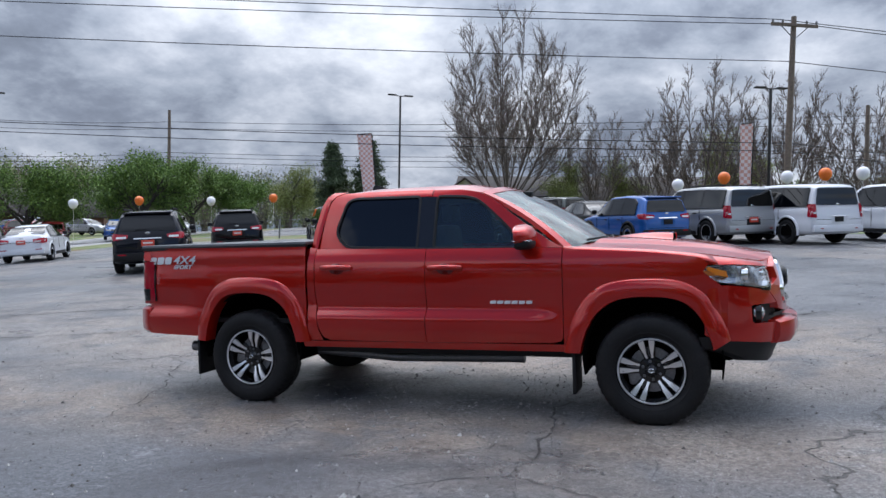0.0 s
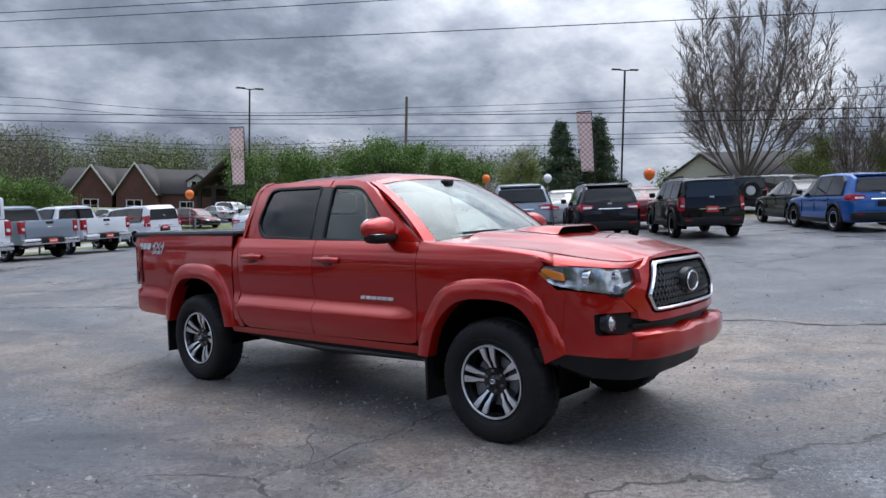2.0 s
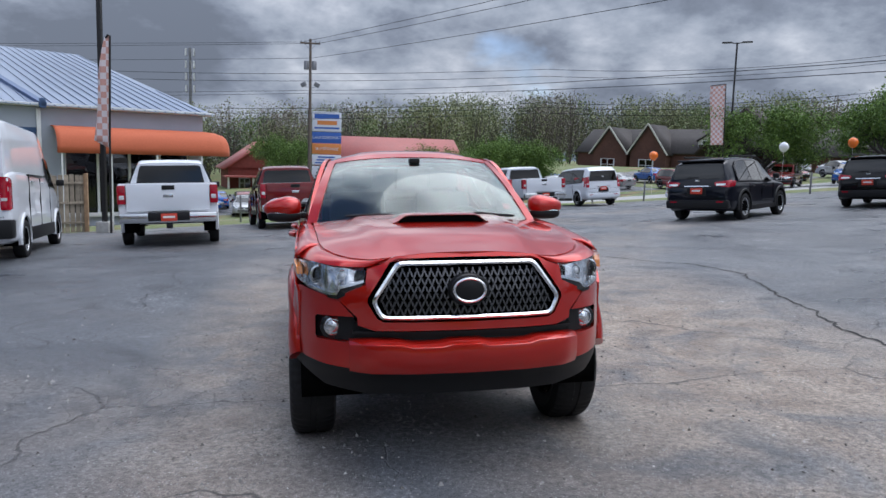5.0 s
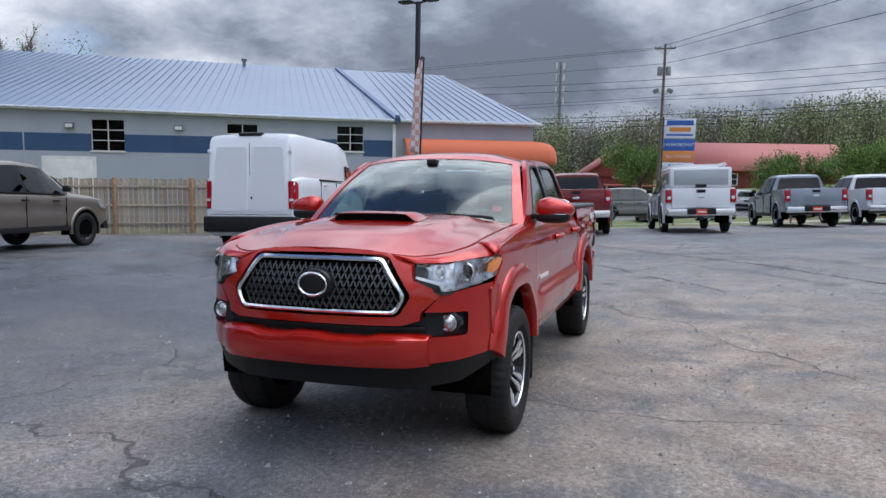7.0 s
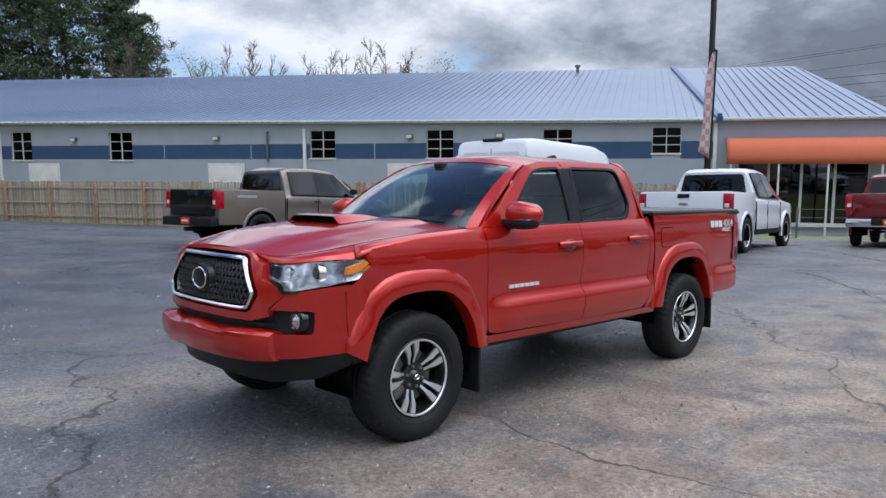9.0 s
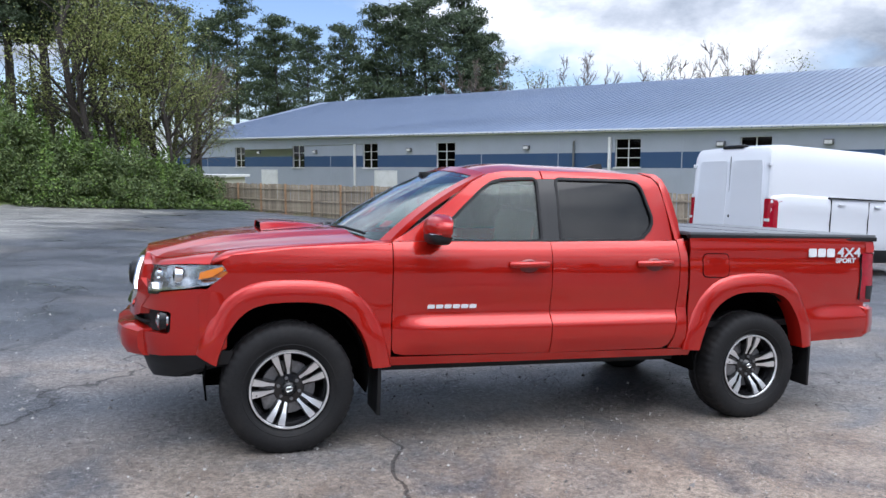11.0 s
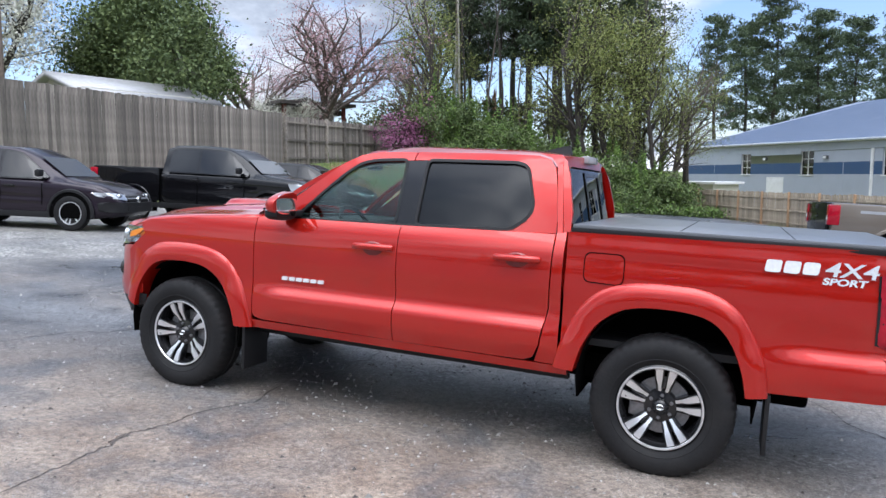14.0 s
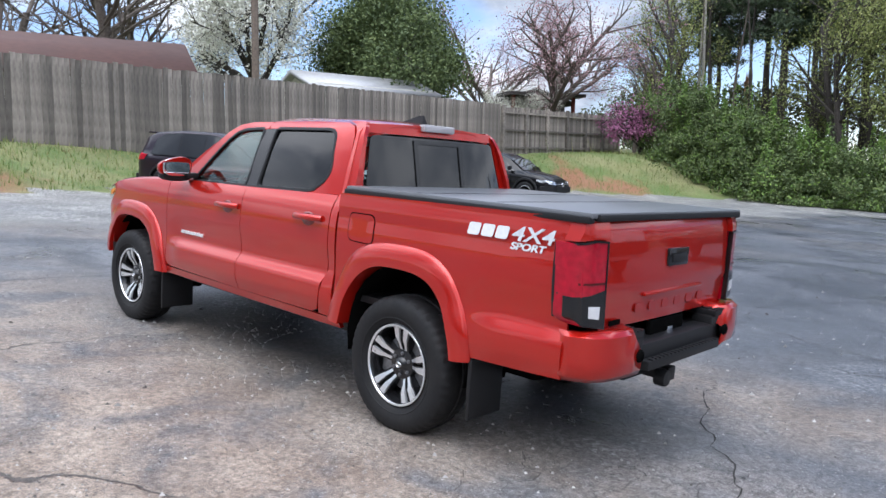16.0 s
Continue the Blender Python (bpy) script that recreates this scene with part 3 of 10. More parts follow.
def fascia():
    outer = [(0.0, 1.148), (0.2, 1.145), (0.365, 1.132), (0.44, 1.09), (0.505, 1.070), (0.515, 0.992), (0.60, 0.955), (0.66, 0.925), (0.56, 0.83), (0.555, 0.79), (0.47, 0.765), (0.0, 0.765)]
    inner = [(0.0, 0.806), (0.43, 0.808), (0.462, 0.825), (0.508, 0.905), (0.505, 0.93), (0.39, 1.105), (0.35, 1.122), (0.0, 1.126)]
    return sheet(outer + inner, front_map, 0.05, 0.05)


for flip in (False, True):
    bm = fascia()
    if flip:
        mirror_y(bm)
    part("front_fascia", bm, RED, truck)


def corner():
    loop = [(0.66, 0.925), (0.70, 0.93), (0.84, 0.965), (0.872, 0.95), (0.884, 0.80), (0.884, 0.64), (0.86, 0.60), (0.72, 0.575), (0.60, 0.565), (0.56, 0.63), (0.575, 0.70), (0.755, 0.705), (0.765, 0.72), (0.765, 0.82), (0.755, 0.828), (0.575, 0.832)]
    return sheet(loop, front_map, 0.05, 0.05)


bumper_corners = both("bumper_corner", corner, RED)


def bumper_bar():
    """The lower red bar, proud of the slot above it, with chamfered ends."""
    bm = bmesh.new()
    rows = []
    for i in range(25):
        y = -0.60 + 1.2 * i / 24
        a = abs(y)
        k = min(1.0, (0.605 - a) / 0.09)
        xf = front_x(y, 0.66) + 0.028 + 0.04 * k
        top = 0.722 - 0.012 * (1 - k) - (0.012 if 0.1 < a < 0.32 else 0.0)
        rows.append([bm.verts.new(p) for p in ((xf - 0.14, y, top), (xf - 0.035, y, top), (xf - 0.006, y, top - 0.018), (xf, y, top - 0.05), (xf - 0.004, y, 0.60), (xf - 0.03, y, 0.556), (xf - 0.14, y, 0.545))])
    for r0, r1 in zip(rows, rows[1:]):
        for k in range(6):
            bm.faces.new((r0[k], r0[k + 1], r1[k + 1], r1[k]))
    bm.faces.new(rows[0])
    bm.faces.new(rows[-1])
    return bm


part("bumper_bar", bumper_bar(), RED, truck)
part("lower_intake", sheet([(-0.60, 0.70), (0.60, 0.70), (0.60, 0.80), (-0.60, 0.80)], lambda y, z, d: (front_x(y, z) - 0.05 - d, y, z), 0.1, 0.05), BLACK_PLASTIC, truck, "black lower intake slot")
part("intake_bar", sheet([(-0.58, 0.742), (0.58, 0.742), (0.58, 0.757), (-0.58, 0.757)], lambda y, z, d: (front_x(y, z) - 0.018 - d, y, z), 0.1, 0.05), BLACK_PLASTIC, truck)
part("front_valance", sheet([(-0.87, 0.545), (-0.72, 0.45), (-0.5, 0.415), (0.5, 0.415), (0.72, 0.45), (0.87, 0.545), (0.882, 0.625), (0.72, 0.58), (0.60, 0.57), (-0.60, 0.57), (-0.72, 0.58), (-0.882, 0.625)], lambda y, z, d: (front_x(y, z) - 0.012 - d - max(0, 0.55 - z) * 0.35, y, z), (0.05, 0.03), 0.08), BLACK_PLASTIC, truck, "black plastic front valance")

# grille: chrome frame, dark core and a mesh of hooked bars
HEX = [(-0.36, 1.108), (0.36, 1.108), (0.492, 0.915), (0.445, 0.822), (-0.445, 0.822), (-0.492, 0.915)]
HEX_IN = [(-0.343, 1.088), (0.343, 1.088), (0.468, 0.914), (0.43, 0.84), (-0.43, 0.84), (-0.468, 0.914)]


def ring_front(a, b, push, depth):
    bm = bmesh.new()
    la, lb = rnd(a, 0.03, 3), rnd(b, 0.025, 3)
    n = 8

    def dense(loop):
        out = []
        for i, p in enumerate(loop):
            q = loop[(i + 1) % len(loop)]
            out += [(p[0] + (q[0] - p[0]) * k / n, p[1] + (q[1] - p[1]) * k / n) for k in range(n)]
        return out

    rows = []
    for (y0, z0), (y1, z1) in zip(dense(la), dense(lb)):
        ym, zm = (y0 + y1) / 2, (z0 + z1) / 2
        rows.append([bm.verts.new(p) for p in ((front_x(y0, z0) - depth, y0, z0), (front_x(y0, z0) + push * 0.6, y0, z0), (front_x(ym, zm) + push, ym, zm), (front_x(y1, z1) + push * 0.4, y1, z1), (front_x(y1, z1) - depth, y1, z1))])
    for i, r0 in enumerate(rows):
        r1 = rows[(i + 1) % len(rows)]
        for k in range(4):
            bm.faces.new((r0[k], r0[k + 1], r1[k + 1], r1[k]))
    return bm


grille = part("grille", sheet(HEX, lambda y, z, d: (front_x(y, z) - 0.055 - d, y, z), 0.08, 0.03), DARK, truck, "black grille with hooked mesh and chrome frame")
part("grille_frame", ring_front(HEX, HEX_IN, 0.016, 0.05), CHROME, grille, "chrome grille frame")


def mesh_bars():
    bm = bmesh.new()

    def inside(y, z):
        a = abs(y)
        if not 0.842 < z < 1.086:
            return False
        edge = 0.468 - (z - 0.914) * (0.125 / 0.174) if z > 0.914 else 0.43 + (z - 0.84) * (0.038 / 0.074)
        return a < edge - 0.004

    for r in range(7):
        z0 = 0.848 + r * 0.0365
        pts = []
        for k in range(-22, 23):
            for dy, dz in ((0.0, 0.0), (0.009, 0.026), (0.018, 0.026), (0.027, 0.0)):
                pts.append((k * 0.036 + dy + (0.018 if r % 2 else 0.0), z0 + dz))
        for (ya, za), (yb, zb) in zip(pts, pts[1:]):
            if not (inside(ya, za) and inside(yb, zb)):
                continue
            w = 0.0042
            if abs(zb - za) < 1e-6:
                o = [(0, w), (0, -w)]
            else:
                o = [(w, 0), (-w, 0)]
            f = []
            for (y, z) in ((ya, za), (yb, zb)):
                for oy, oz in o:
                    for dx in (-0.012, -0.035):
                        f.append(bm.verts.new((front_x(y + oy, z + oz) + dx, y + oy, z + oz)))
            for q in ((0, 2, 6, 4), (0, 4, 5, 1), (2, 3, 7, 6)):
                bm.faces.new([f[i] for i in q])
    return bm


part("grille_mesh", mesh_bars(), mat("grille_grey", (0.085, 0.085, 0.09), 0.3, 0.6), grille, "dark grey mesh bars", smooth=20)
bm = lathe(bmesh.new(), [(0.0, 0.036), (0.055, 0.034), (0.098, 0.02), (0.107, 0.006), (0.107, -0.03)], 36, "x", Matrix.Translation((2.50, 0, 0.965)))
bmesh.ops.scale(bm, vec=(1, 1, 0.78), space=Matrix.Translation((-2.50, 0, -0.965)), verts=bm.verts[:])
badge = part("front_badge", bm, dull(mat("badge_black", (0.012, 0.012, 0.013), 0.3), 0.3), grille, "oval black badge with chrome ring")


def oval_ring(cx, cy, cz, ry, rz, w, d):
    bm = bmesh.new()
    prof = [(-w, 0), (0, d), (w, 0), (0, -d)]
    rows = []
    for i in range(32):
        a = 2 * math.pi * i / 32
        rows.append([bm.verts.new((cx + h, cy + (ry + s) * math.cos(a), cz + (rz + s) * math.sin(a))) for s, h in prof])
    for i, r0 in enumerate(rows):
        r1 = rows[(i + 1) % 32]
        for k in range(4):
            bm.faces.new((r0[k], r0[(k + 1) % 4], r1[(k + 1) % 4], r1[k]))
    return bm


for ry, rz, cz in ((0.080, 0.058, 0.965),):
    part("badge_ring", oval_ring(2.532, 0, cz, ry, rz, 0.0065, 0.005), CHROME, badge)

# red nose of the fender, from the bonnet's edge down to the lamp's upper edge
def bonnet_lip():
    bm = bmesh.new()
    up = [(1.95, 0.735), (2.10, 0.71), (2.21, 0.655), (2.30, 0.575), (2.36, 0.47), (2.395, 0.37)]
    low = [(0.868, 1.106), (0.80, 1.102), (0.70, 1.087), (0.60, 1.079), (0.51, 1.076), (0.44, 1.09)]
    rows = []
    n = 20
    for i in range(n + 1):
        t = i / n * 5
        k = min(4, int(t))
        f = t - k
        xb, yb = (up[k][j] + (up[k + 1][j] - up[k][j]) * f for j in (0, 1))
        yl, zl = (low[k][j] + (low[k + 1][j] - low[k][j]) * f for j in (0, 1))
        a, b = Vector((xb, yb, bonnet_z(xb, yb) - 0.004)), Vector(head_map(yl, zl, -0.001))
        row = []
        for j in range(7):
            s = j / 6
            p = a.lerp(b, s)
            bulge = math.sin(math.pi * s) * 0.16 * (b - a).length
            p += Vector((bulge * 0.55, bulge * 0.25, bulge * 0.55))
            row.append(bm.verts.new(p))
        row.append(bm.verts.new(b - Vector((0.03, 0, 0))))
        rows.append(row)
    for r0, r1 in zip(rows, rows[1:]):
        for k in range(7):
            bm.faces.new((r0[k], r0[k + 1], r1[k + 1], r1[k]))
    return bm


# lamps at the front
LAMP_SILVER = mat("lamp_silver", (0.62, 0.63, 0.65), 0.16, 0.9, grain=0.5, scale=26)
HEAD = [(0.515, 1.070), (0.66, 1.078), (0.78, 1.094), (0.845, 1.098), (0.868, 1.085), (0.864, 1.0), (0.80, 0.964), (0.70, 0.937), (0.655, 0.938), (0.64, 0.968), (0.52, 1.0)]


def head_map(y, z, d):
    k = max(0.0, (abs(y) - 0.80) / 0.068)
    x = front_x(y, z) + 0.012 - 0.03 * k - 0.045 * max(0.0, (0.66 - abs(y)) / 0.14)
    if abs(y) > 0.80 and z > 1.0:
        x = min(x, 2.16 - 0.2 * k)
    return (x - d, y, z)


for ob in both("bonnet_lip", bonnet_lip, RED):
    sol = ob.modifiers.new("thick", "SOLIDIFY")
    sol.thickness = 0.008

for flip in (1, -1):
    def fl(y, z, d, back=0.0, f=flip):
        p = head_map(y, z, d + back)
        return (p[0], p[1] * f, p[2])
    head = part("headlight", sheet(HEAD, lambda y, z, d: fl(y, z, d, 0.030 + 0.012 * math.sin(y * 60)), 0.025, 0.06), LAMP_SILVER, truck, "clear headlight with projector and amber side lamp")
    part("headlight_lens", sheet(HEAD, lambda y, z, d: fl(y, z, d), 0.05, 0.004), LENS, head, "clear lamp lens")
    part("headlight_rim", sheet([(0.52, 1.0), (0.64, 0.968), (0.655, 0.938), (0.70, 0.937), (0.80, 0.964), (0.80, 0.977), (0.70, 0.951), (0.665, 0.951), (0.65, 0.981), (0.52, 1.013)], lambda y, z, d: fl(y, z, d, 0.006), 0.06, 0.06), CHROME, head, "chrome lower lamp strip")
    part("lamp_shroud", sheet([(0.53, 0.975), (0.655, 0.918), (0.70, 0.922), (0.71, 0.935), (0.655, 0.936), (0.638, 0.966), (0.53, 0.995)], lambda y, z, d: fl(y, z, d, -0.002), 0.06, 0.05), BLACK_GLOSS, head)
    for yc, rad in ((0.735, 0.044), (0.62, 0.028)):
        bm = lathe(bmesh.new(), [(0.0, 0.028), (rad * 0.5, 0.024), (rad * 0.85, 0.012), (rad, 0.0), (rad, -0.03)], 20, "x", Matrix.Translation((front_x(yc, 1.03) - 0.045, yc * flip, 1.028)))
        part("projector", bm, BLACK_GLOSS if rad > 0.04 else WHITE_LENS, head, "round projector lens")
        bm = lathe(bmesh.new(), [(rad, 0.0), (rad * 1.08, 0.012), (rad * 1.2, 0.008), (rad * 1.22, -0.03)], 24, "x", Matrix.Translation((front_x(yc, 1.03) - 0.042, yc * flip, 1.028)))
        part("projector_ring", bm, CHROME, head)
    part("side_marker", sheet([(0.832, 1.03), (0.862, 1.03), (0.866, 1.065), (0.84, 1.07)], lambda y, z, d: fl(y, z, d, -0.004), 0.02, 0.02), AMBER, head, "amber side marker")
    # lamp return along the fender
    part("headlight_side", sheet([(2.16, 0.985), (2.05, 1.02), (1.968, 1.075), (1.965, 1.09), (2.0, 1.108), (2.13, 1.10), (2.18, 1.09)], lambda x, z, d: (x, (side_y(x, z) - 0.003 - d) * flip, z), 0.04, 0.03), LENS, head)
    part("amber_lamp", sheet([(2.12, 1.02), (2.05, 1.035), (1.985, 1.078), (2.0, 1.092), (2.11, 1.06)], lambda x, z, d: (x, (side_y(x, z) + 0.003 - d) * flip, z), 0.04, 0.03), AMBER, head, "amber turn lamp")
    pocket = part("fog_pocket", sheet([(0.57, 0.703), (0.757, 0.708), (0.765, 0.82), (0.57, 0.83)], lambda y, z, d: (front_x(y, z) - 0.045 - d, y * flip, z), 0.05, 0.04), BLACK_PLASTIC, truck, "black fog lamp pocket")
    bm = lathe(bmesh.new(), [(0.0, 0.03), (0.02, 0.027), (0.036, 0.014), (0.040, 0.02), (0.047, 0.015), (0.047, -0.04)], 22, "x", Matrix.Translation((front_x(0.675, 0.77) - 0.045, 0.675 * flip, 0.77)))
    part("fog_lamp", bm, LAMP_SILVER, pocket, "round clear fog lamp")
    bm = lathe(bmesh.new(), [(0.050, -0.02), (0.052, 0.012), (0.066, 0.006), (0.072, -0.03)], 24, "x", Matrix.Translation((front_x(0.675, 0.77) - 0.045, 0.675 * flip, 0.77)))
    part("fog_bezel", bm, BLACK_GLOSS, pocket)

# rear of the cab
def back_map(y, z, d):
    return (-1.055 + (z - 1.29) * 0.20 + 0.03 * (abs(y) / 0.7) ** 3 + d, y, z)


RW = 0.64
part("rear_window", sheet(rnd([(-0.655, 1.315), (0.655, 1.315), (0.585, 1.648), (-0.585, 1.648)], 0.04), lambda y, z, d: (back_map(y, z, d)[0] - 0.004, y, z), 0.1, 0.005), GLASS_DARK, truck, "dark sliding rear window")
for flip in (1, -1):
    part("window_bar", sheet([(flip * 0.20, 1.33), (flip * 0.235, 1.33), (flip * 0.235, 1.62), (flip * 0.20, 1.62)], lambda y, z, d: (back_map(y, z, d)[0] - 0.012, y, z), 0.2, 0.01), BLACK_GLOSS, truck)
part("window_bar", sheet([(-0.235, 1.61), (0.235, 1.61), (0.235, 1.632), (-0.235, 1.632)], lambda y, z, d: (back_map(y, z, d)[0] - 0.012, y, z), 0.2, 0.01), BLACK_GLOSS, truck)


def cab_back():
    outer = [(0.0, 0.60), (0.83, 0.60), (0.842, 1.20), (0.80, 1.29), (0.742, 1.45), (0.66, 1.66), (0.60, 1.715), (0.0, 1.738)]
    inner = [(0.0, 1.662), (0.585, 1.66), (0.61, 1.64), (0.672, 1.33), (0.65, 1.30), (0.0, 1.30)]
    return sheet(outer + inner, back_map, 0.09, 0.03)


both("cab_back", cab_back, RED)
part("brake_lamp", boxed(-1.005, -0.955, -0.15, 0.15, 1.695, 1.742, 0.008), mat("silver_lens", (0.45, 0.43, 0.44), 0.2, 0.3), truck, "silver high brake lamp")
bm = bmesh.new()
fin = [(-0.86, 0.0), (-0.62, 0.0), (-0.66, 0.012), (-0.80, 0.055), (-0.845, 0.058)]
vs = [[bm.verts.new((x, s * 0.022 * (1 - h / 0.075), 1.752 + h)) for x, h in fin] for s in (-1, 1)]
for k in range(5):
    bm.faces.new((vs[0][k], vs[0][(k + 1) % 5], vs[1][(k + 1) % 5], vs[1][k]))
bm.faces.new(vs[0])
bm.faces.new(vs[1])
part("roof_antenna", bm, BLACK_PLASTIC, truck, "dark shark-fin roof antenna")

# cargo bed, its cover and the tailgate
part("bed_front", boxed(-1.10, -1.07, -0.80, 0.80, 0.60, 1.27), RED, truck)
part("bed_floor", boxed(-2.68, -1.08, -0.80, 0.80, 0.66, 0.70), BLACK_PLASTIC, truck)
# the black vinyl's base is lifted to bluish grey, painting in the sky's sheen
lid = part("bed_cover", boxed(-2.745, -1.075, -0.845, 0.845, 1.308, 1.336, 0.010), mat("sky_sheen_vinyl", (0.125, 0.13, 0.14), 0.30, grain=0.15, scale=500, bump=0.01), truck, "black vinyl tonneau cover over the bed")
for k in range(2):
    part("cover_seam", boxed(-1.65 - 0.55 * k, -1.644 - 0.55 * k, -0.83, 0.83, 1.334, 1.338), BLACK_PLASTIC, lid)
for flip in (1, -1):
    part("cover_rail", boxed(-2.74, -1.07, 0.835 * flip - 0.025, 0.835 * flip + 0.025, 1.287, 1.318, 0.008), BLACK_PLASTIC, lid, "black side rail")
part("cover_end", boxed(-2.765, -2.70, -0.80, 0.80, 1.296, 1.33, 0.012), BLACK_PLASTIC, lid)


def gate_x(y, z):
    return -2.755 + 0.02 * (abs(y) / 0.7) ** 2 + smooth_table(z, [(0.78, 0.012), (0.9, 0.0), (0.935, 0.0), (0.96, -0.016), (1.0, -0.012), (1.25, 0.0), (1.30, 0.02)], 0.01)


tailgate = part("tailgate", sheet(rnd([(-0.685, 0.785), (0.685, 0.785), (0.70, 1.295), (-0.70, 1.295)], 0.02), lambda y, z, d: (gate_x(y, z) + d, y, z), 0.045, 0.06), RED, truck, "red tailgate with embossed lettering")
part("gate_handle", boxed(-2.776, -2.75, -0.115, 0.115, 1.055, 1.15, 0.012), BLACK_GLOSS, tailgate, "black handle recess")
part("handle_lever", boxed(-2.782, -2.77, -0.08, 0.08, 1.075, 1.118, 0.005), BLACK_PLASTIC, tailgate)
part("emboss_ledge", boxed(-2.772, -2.745, -0.33, 0.33, 0.918, 0.936, 0.006), RED, tailgate)
FACE_BACK = Matrix(((0, 0, -1, 0), (-1, 0, 0, 0), (0, 1, 0, 0), (0, 0, 0, 1)))
name_bars("letter", 6, 0.142, 0.070, 0.045, 0.0012, RED, tailgate, Matrix.Translation((gate_x(0, 0.86) - 0.002, 0.0, 0.862)) @ FACE_BACK)
for flip in (1, -1):
    part("bed_corner", sheet([(0.702, 1.212), (0.80, 1.217), (0.868, 1.205), (0.84, 1.302), (0.702, 1.302)], lambda y, z, d: (-2.765 + 0.03 * ((y - 0.70) / 0.17) + 0.05 * max(0.0, (y - 0.82) / 0.06) ** 2 + max(0.0, z - 1.24) * 0.3 + d, y * flip, z), 0.03, 0.08), RED, truck)
part("gate_badge", boxed(-2.752, -2.742, -0.62, -0.55, 0.955, 0.985, 0.004), CHROME, tailgate, "small chrome badge")
part("gate_decal", boxed(-2.751, -2.742, 0.52, 0.62, 0.80, 0.825, 0.003), DARK, tailgate)

# tail lamps
for flip in (1, -1):
    TAIL = [(0.70, 0.80), (0.845, 0.825), (0.872, 0.86), (0.878, 1.195), (0.80, 1.21), (0.715, 1.205)]

    def tail_map(y, z, d, push=0.0, f=flip):
        a = abs(y)
        x = -2.765 + 0.03 * ((a - 0.70) / 0.17) + 0.05 * max(0.0, (a - 0.82) / 0.06) ** 2
        return (x + d - push, y * f, z)

    lampt = part("tail_lamp", sheet(TAIL, tail_map, 0.03, 0.10), RED_LENS, truck, "red and smoked tail lamp")
    part("lamp_side", sheet([(-2.735, 0.835), (-2.62, 0.85), (-2.585, 1.185), (-2.72, 1.198)], lambda x, z, d: (x, (side_y(x, z) + 0.004 - d) * flip, z), 0.05, 0.04), RED_LENS, lampt)
    part("smoked_lens", sheet([(0.704, 0.80), (0.845, 0.826), (0.874, 0.862), (0.876, 0.955), (0.80, 0.965), (0.707, 0.985)], lambda y, z, d: tail_map(y, z, d, 0.004), 0.03, 0.05), BLACK_GLOSS, lampt, "smoked lower lens")
    part("lamp_side_dark", sheet([(-2.737, 0.835), (-2.622, 0.85), (-2.61, 0.965), (-2.732, 0.955)], lambda x, z, d: (x, (side_y(x, z) + 0.008 - d) * flip, z), 0.05, 0.03), BLACK_GLOSS, lampt)
    part("lamp_edge", sheet([(-2.60, 0.85), (-2.588, 0.85), (-2.578, 1.19), (-2.592, 1.19)], lambda x, z, d: (x, (side_y(x, z) + 0.009 - d) * flip, z), 0.08, 0.02), BLACK_GLOSS, lampt)
    part("reversing_lamp", sheet([(0.745, 0.85), (0.815, 0.862), (0.818, 0.915), (0.745, 0.91)], lambda y, z, d: tail_map(y, z, d, 0.007), 0.03, 0.02), WHITE_LENS, lampt, "clear reversing lamp")
    part("lamp_rim", sheet([(0.70, 0.80), (0.706, 0.80), (0.721, 1.199), (0.80, 1.204), (0.872, 1.190), (0.878, 1.197), (0.80, 1.213), (0.715, 1.207)], lambda y, z, d: tail_map(y, z, d, 0.005), 0.03, 0.03), BLACK_GLOSS, lampt, "dark lamp surround")
    part("lamp_bar", sheet([(0.72, 1.01), (0.86, 1.01), (0.862, 1.02), (0.72, 1.02)], lambda y, z, d: tail_map(y, z, d, 0.004), 0.05, 0.02), mat("lamp_red_dark", (0.08, 0.004, 0.005), 0.2), lampt)

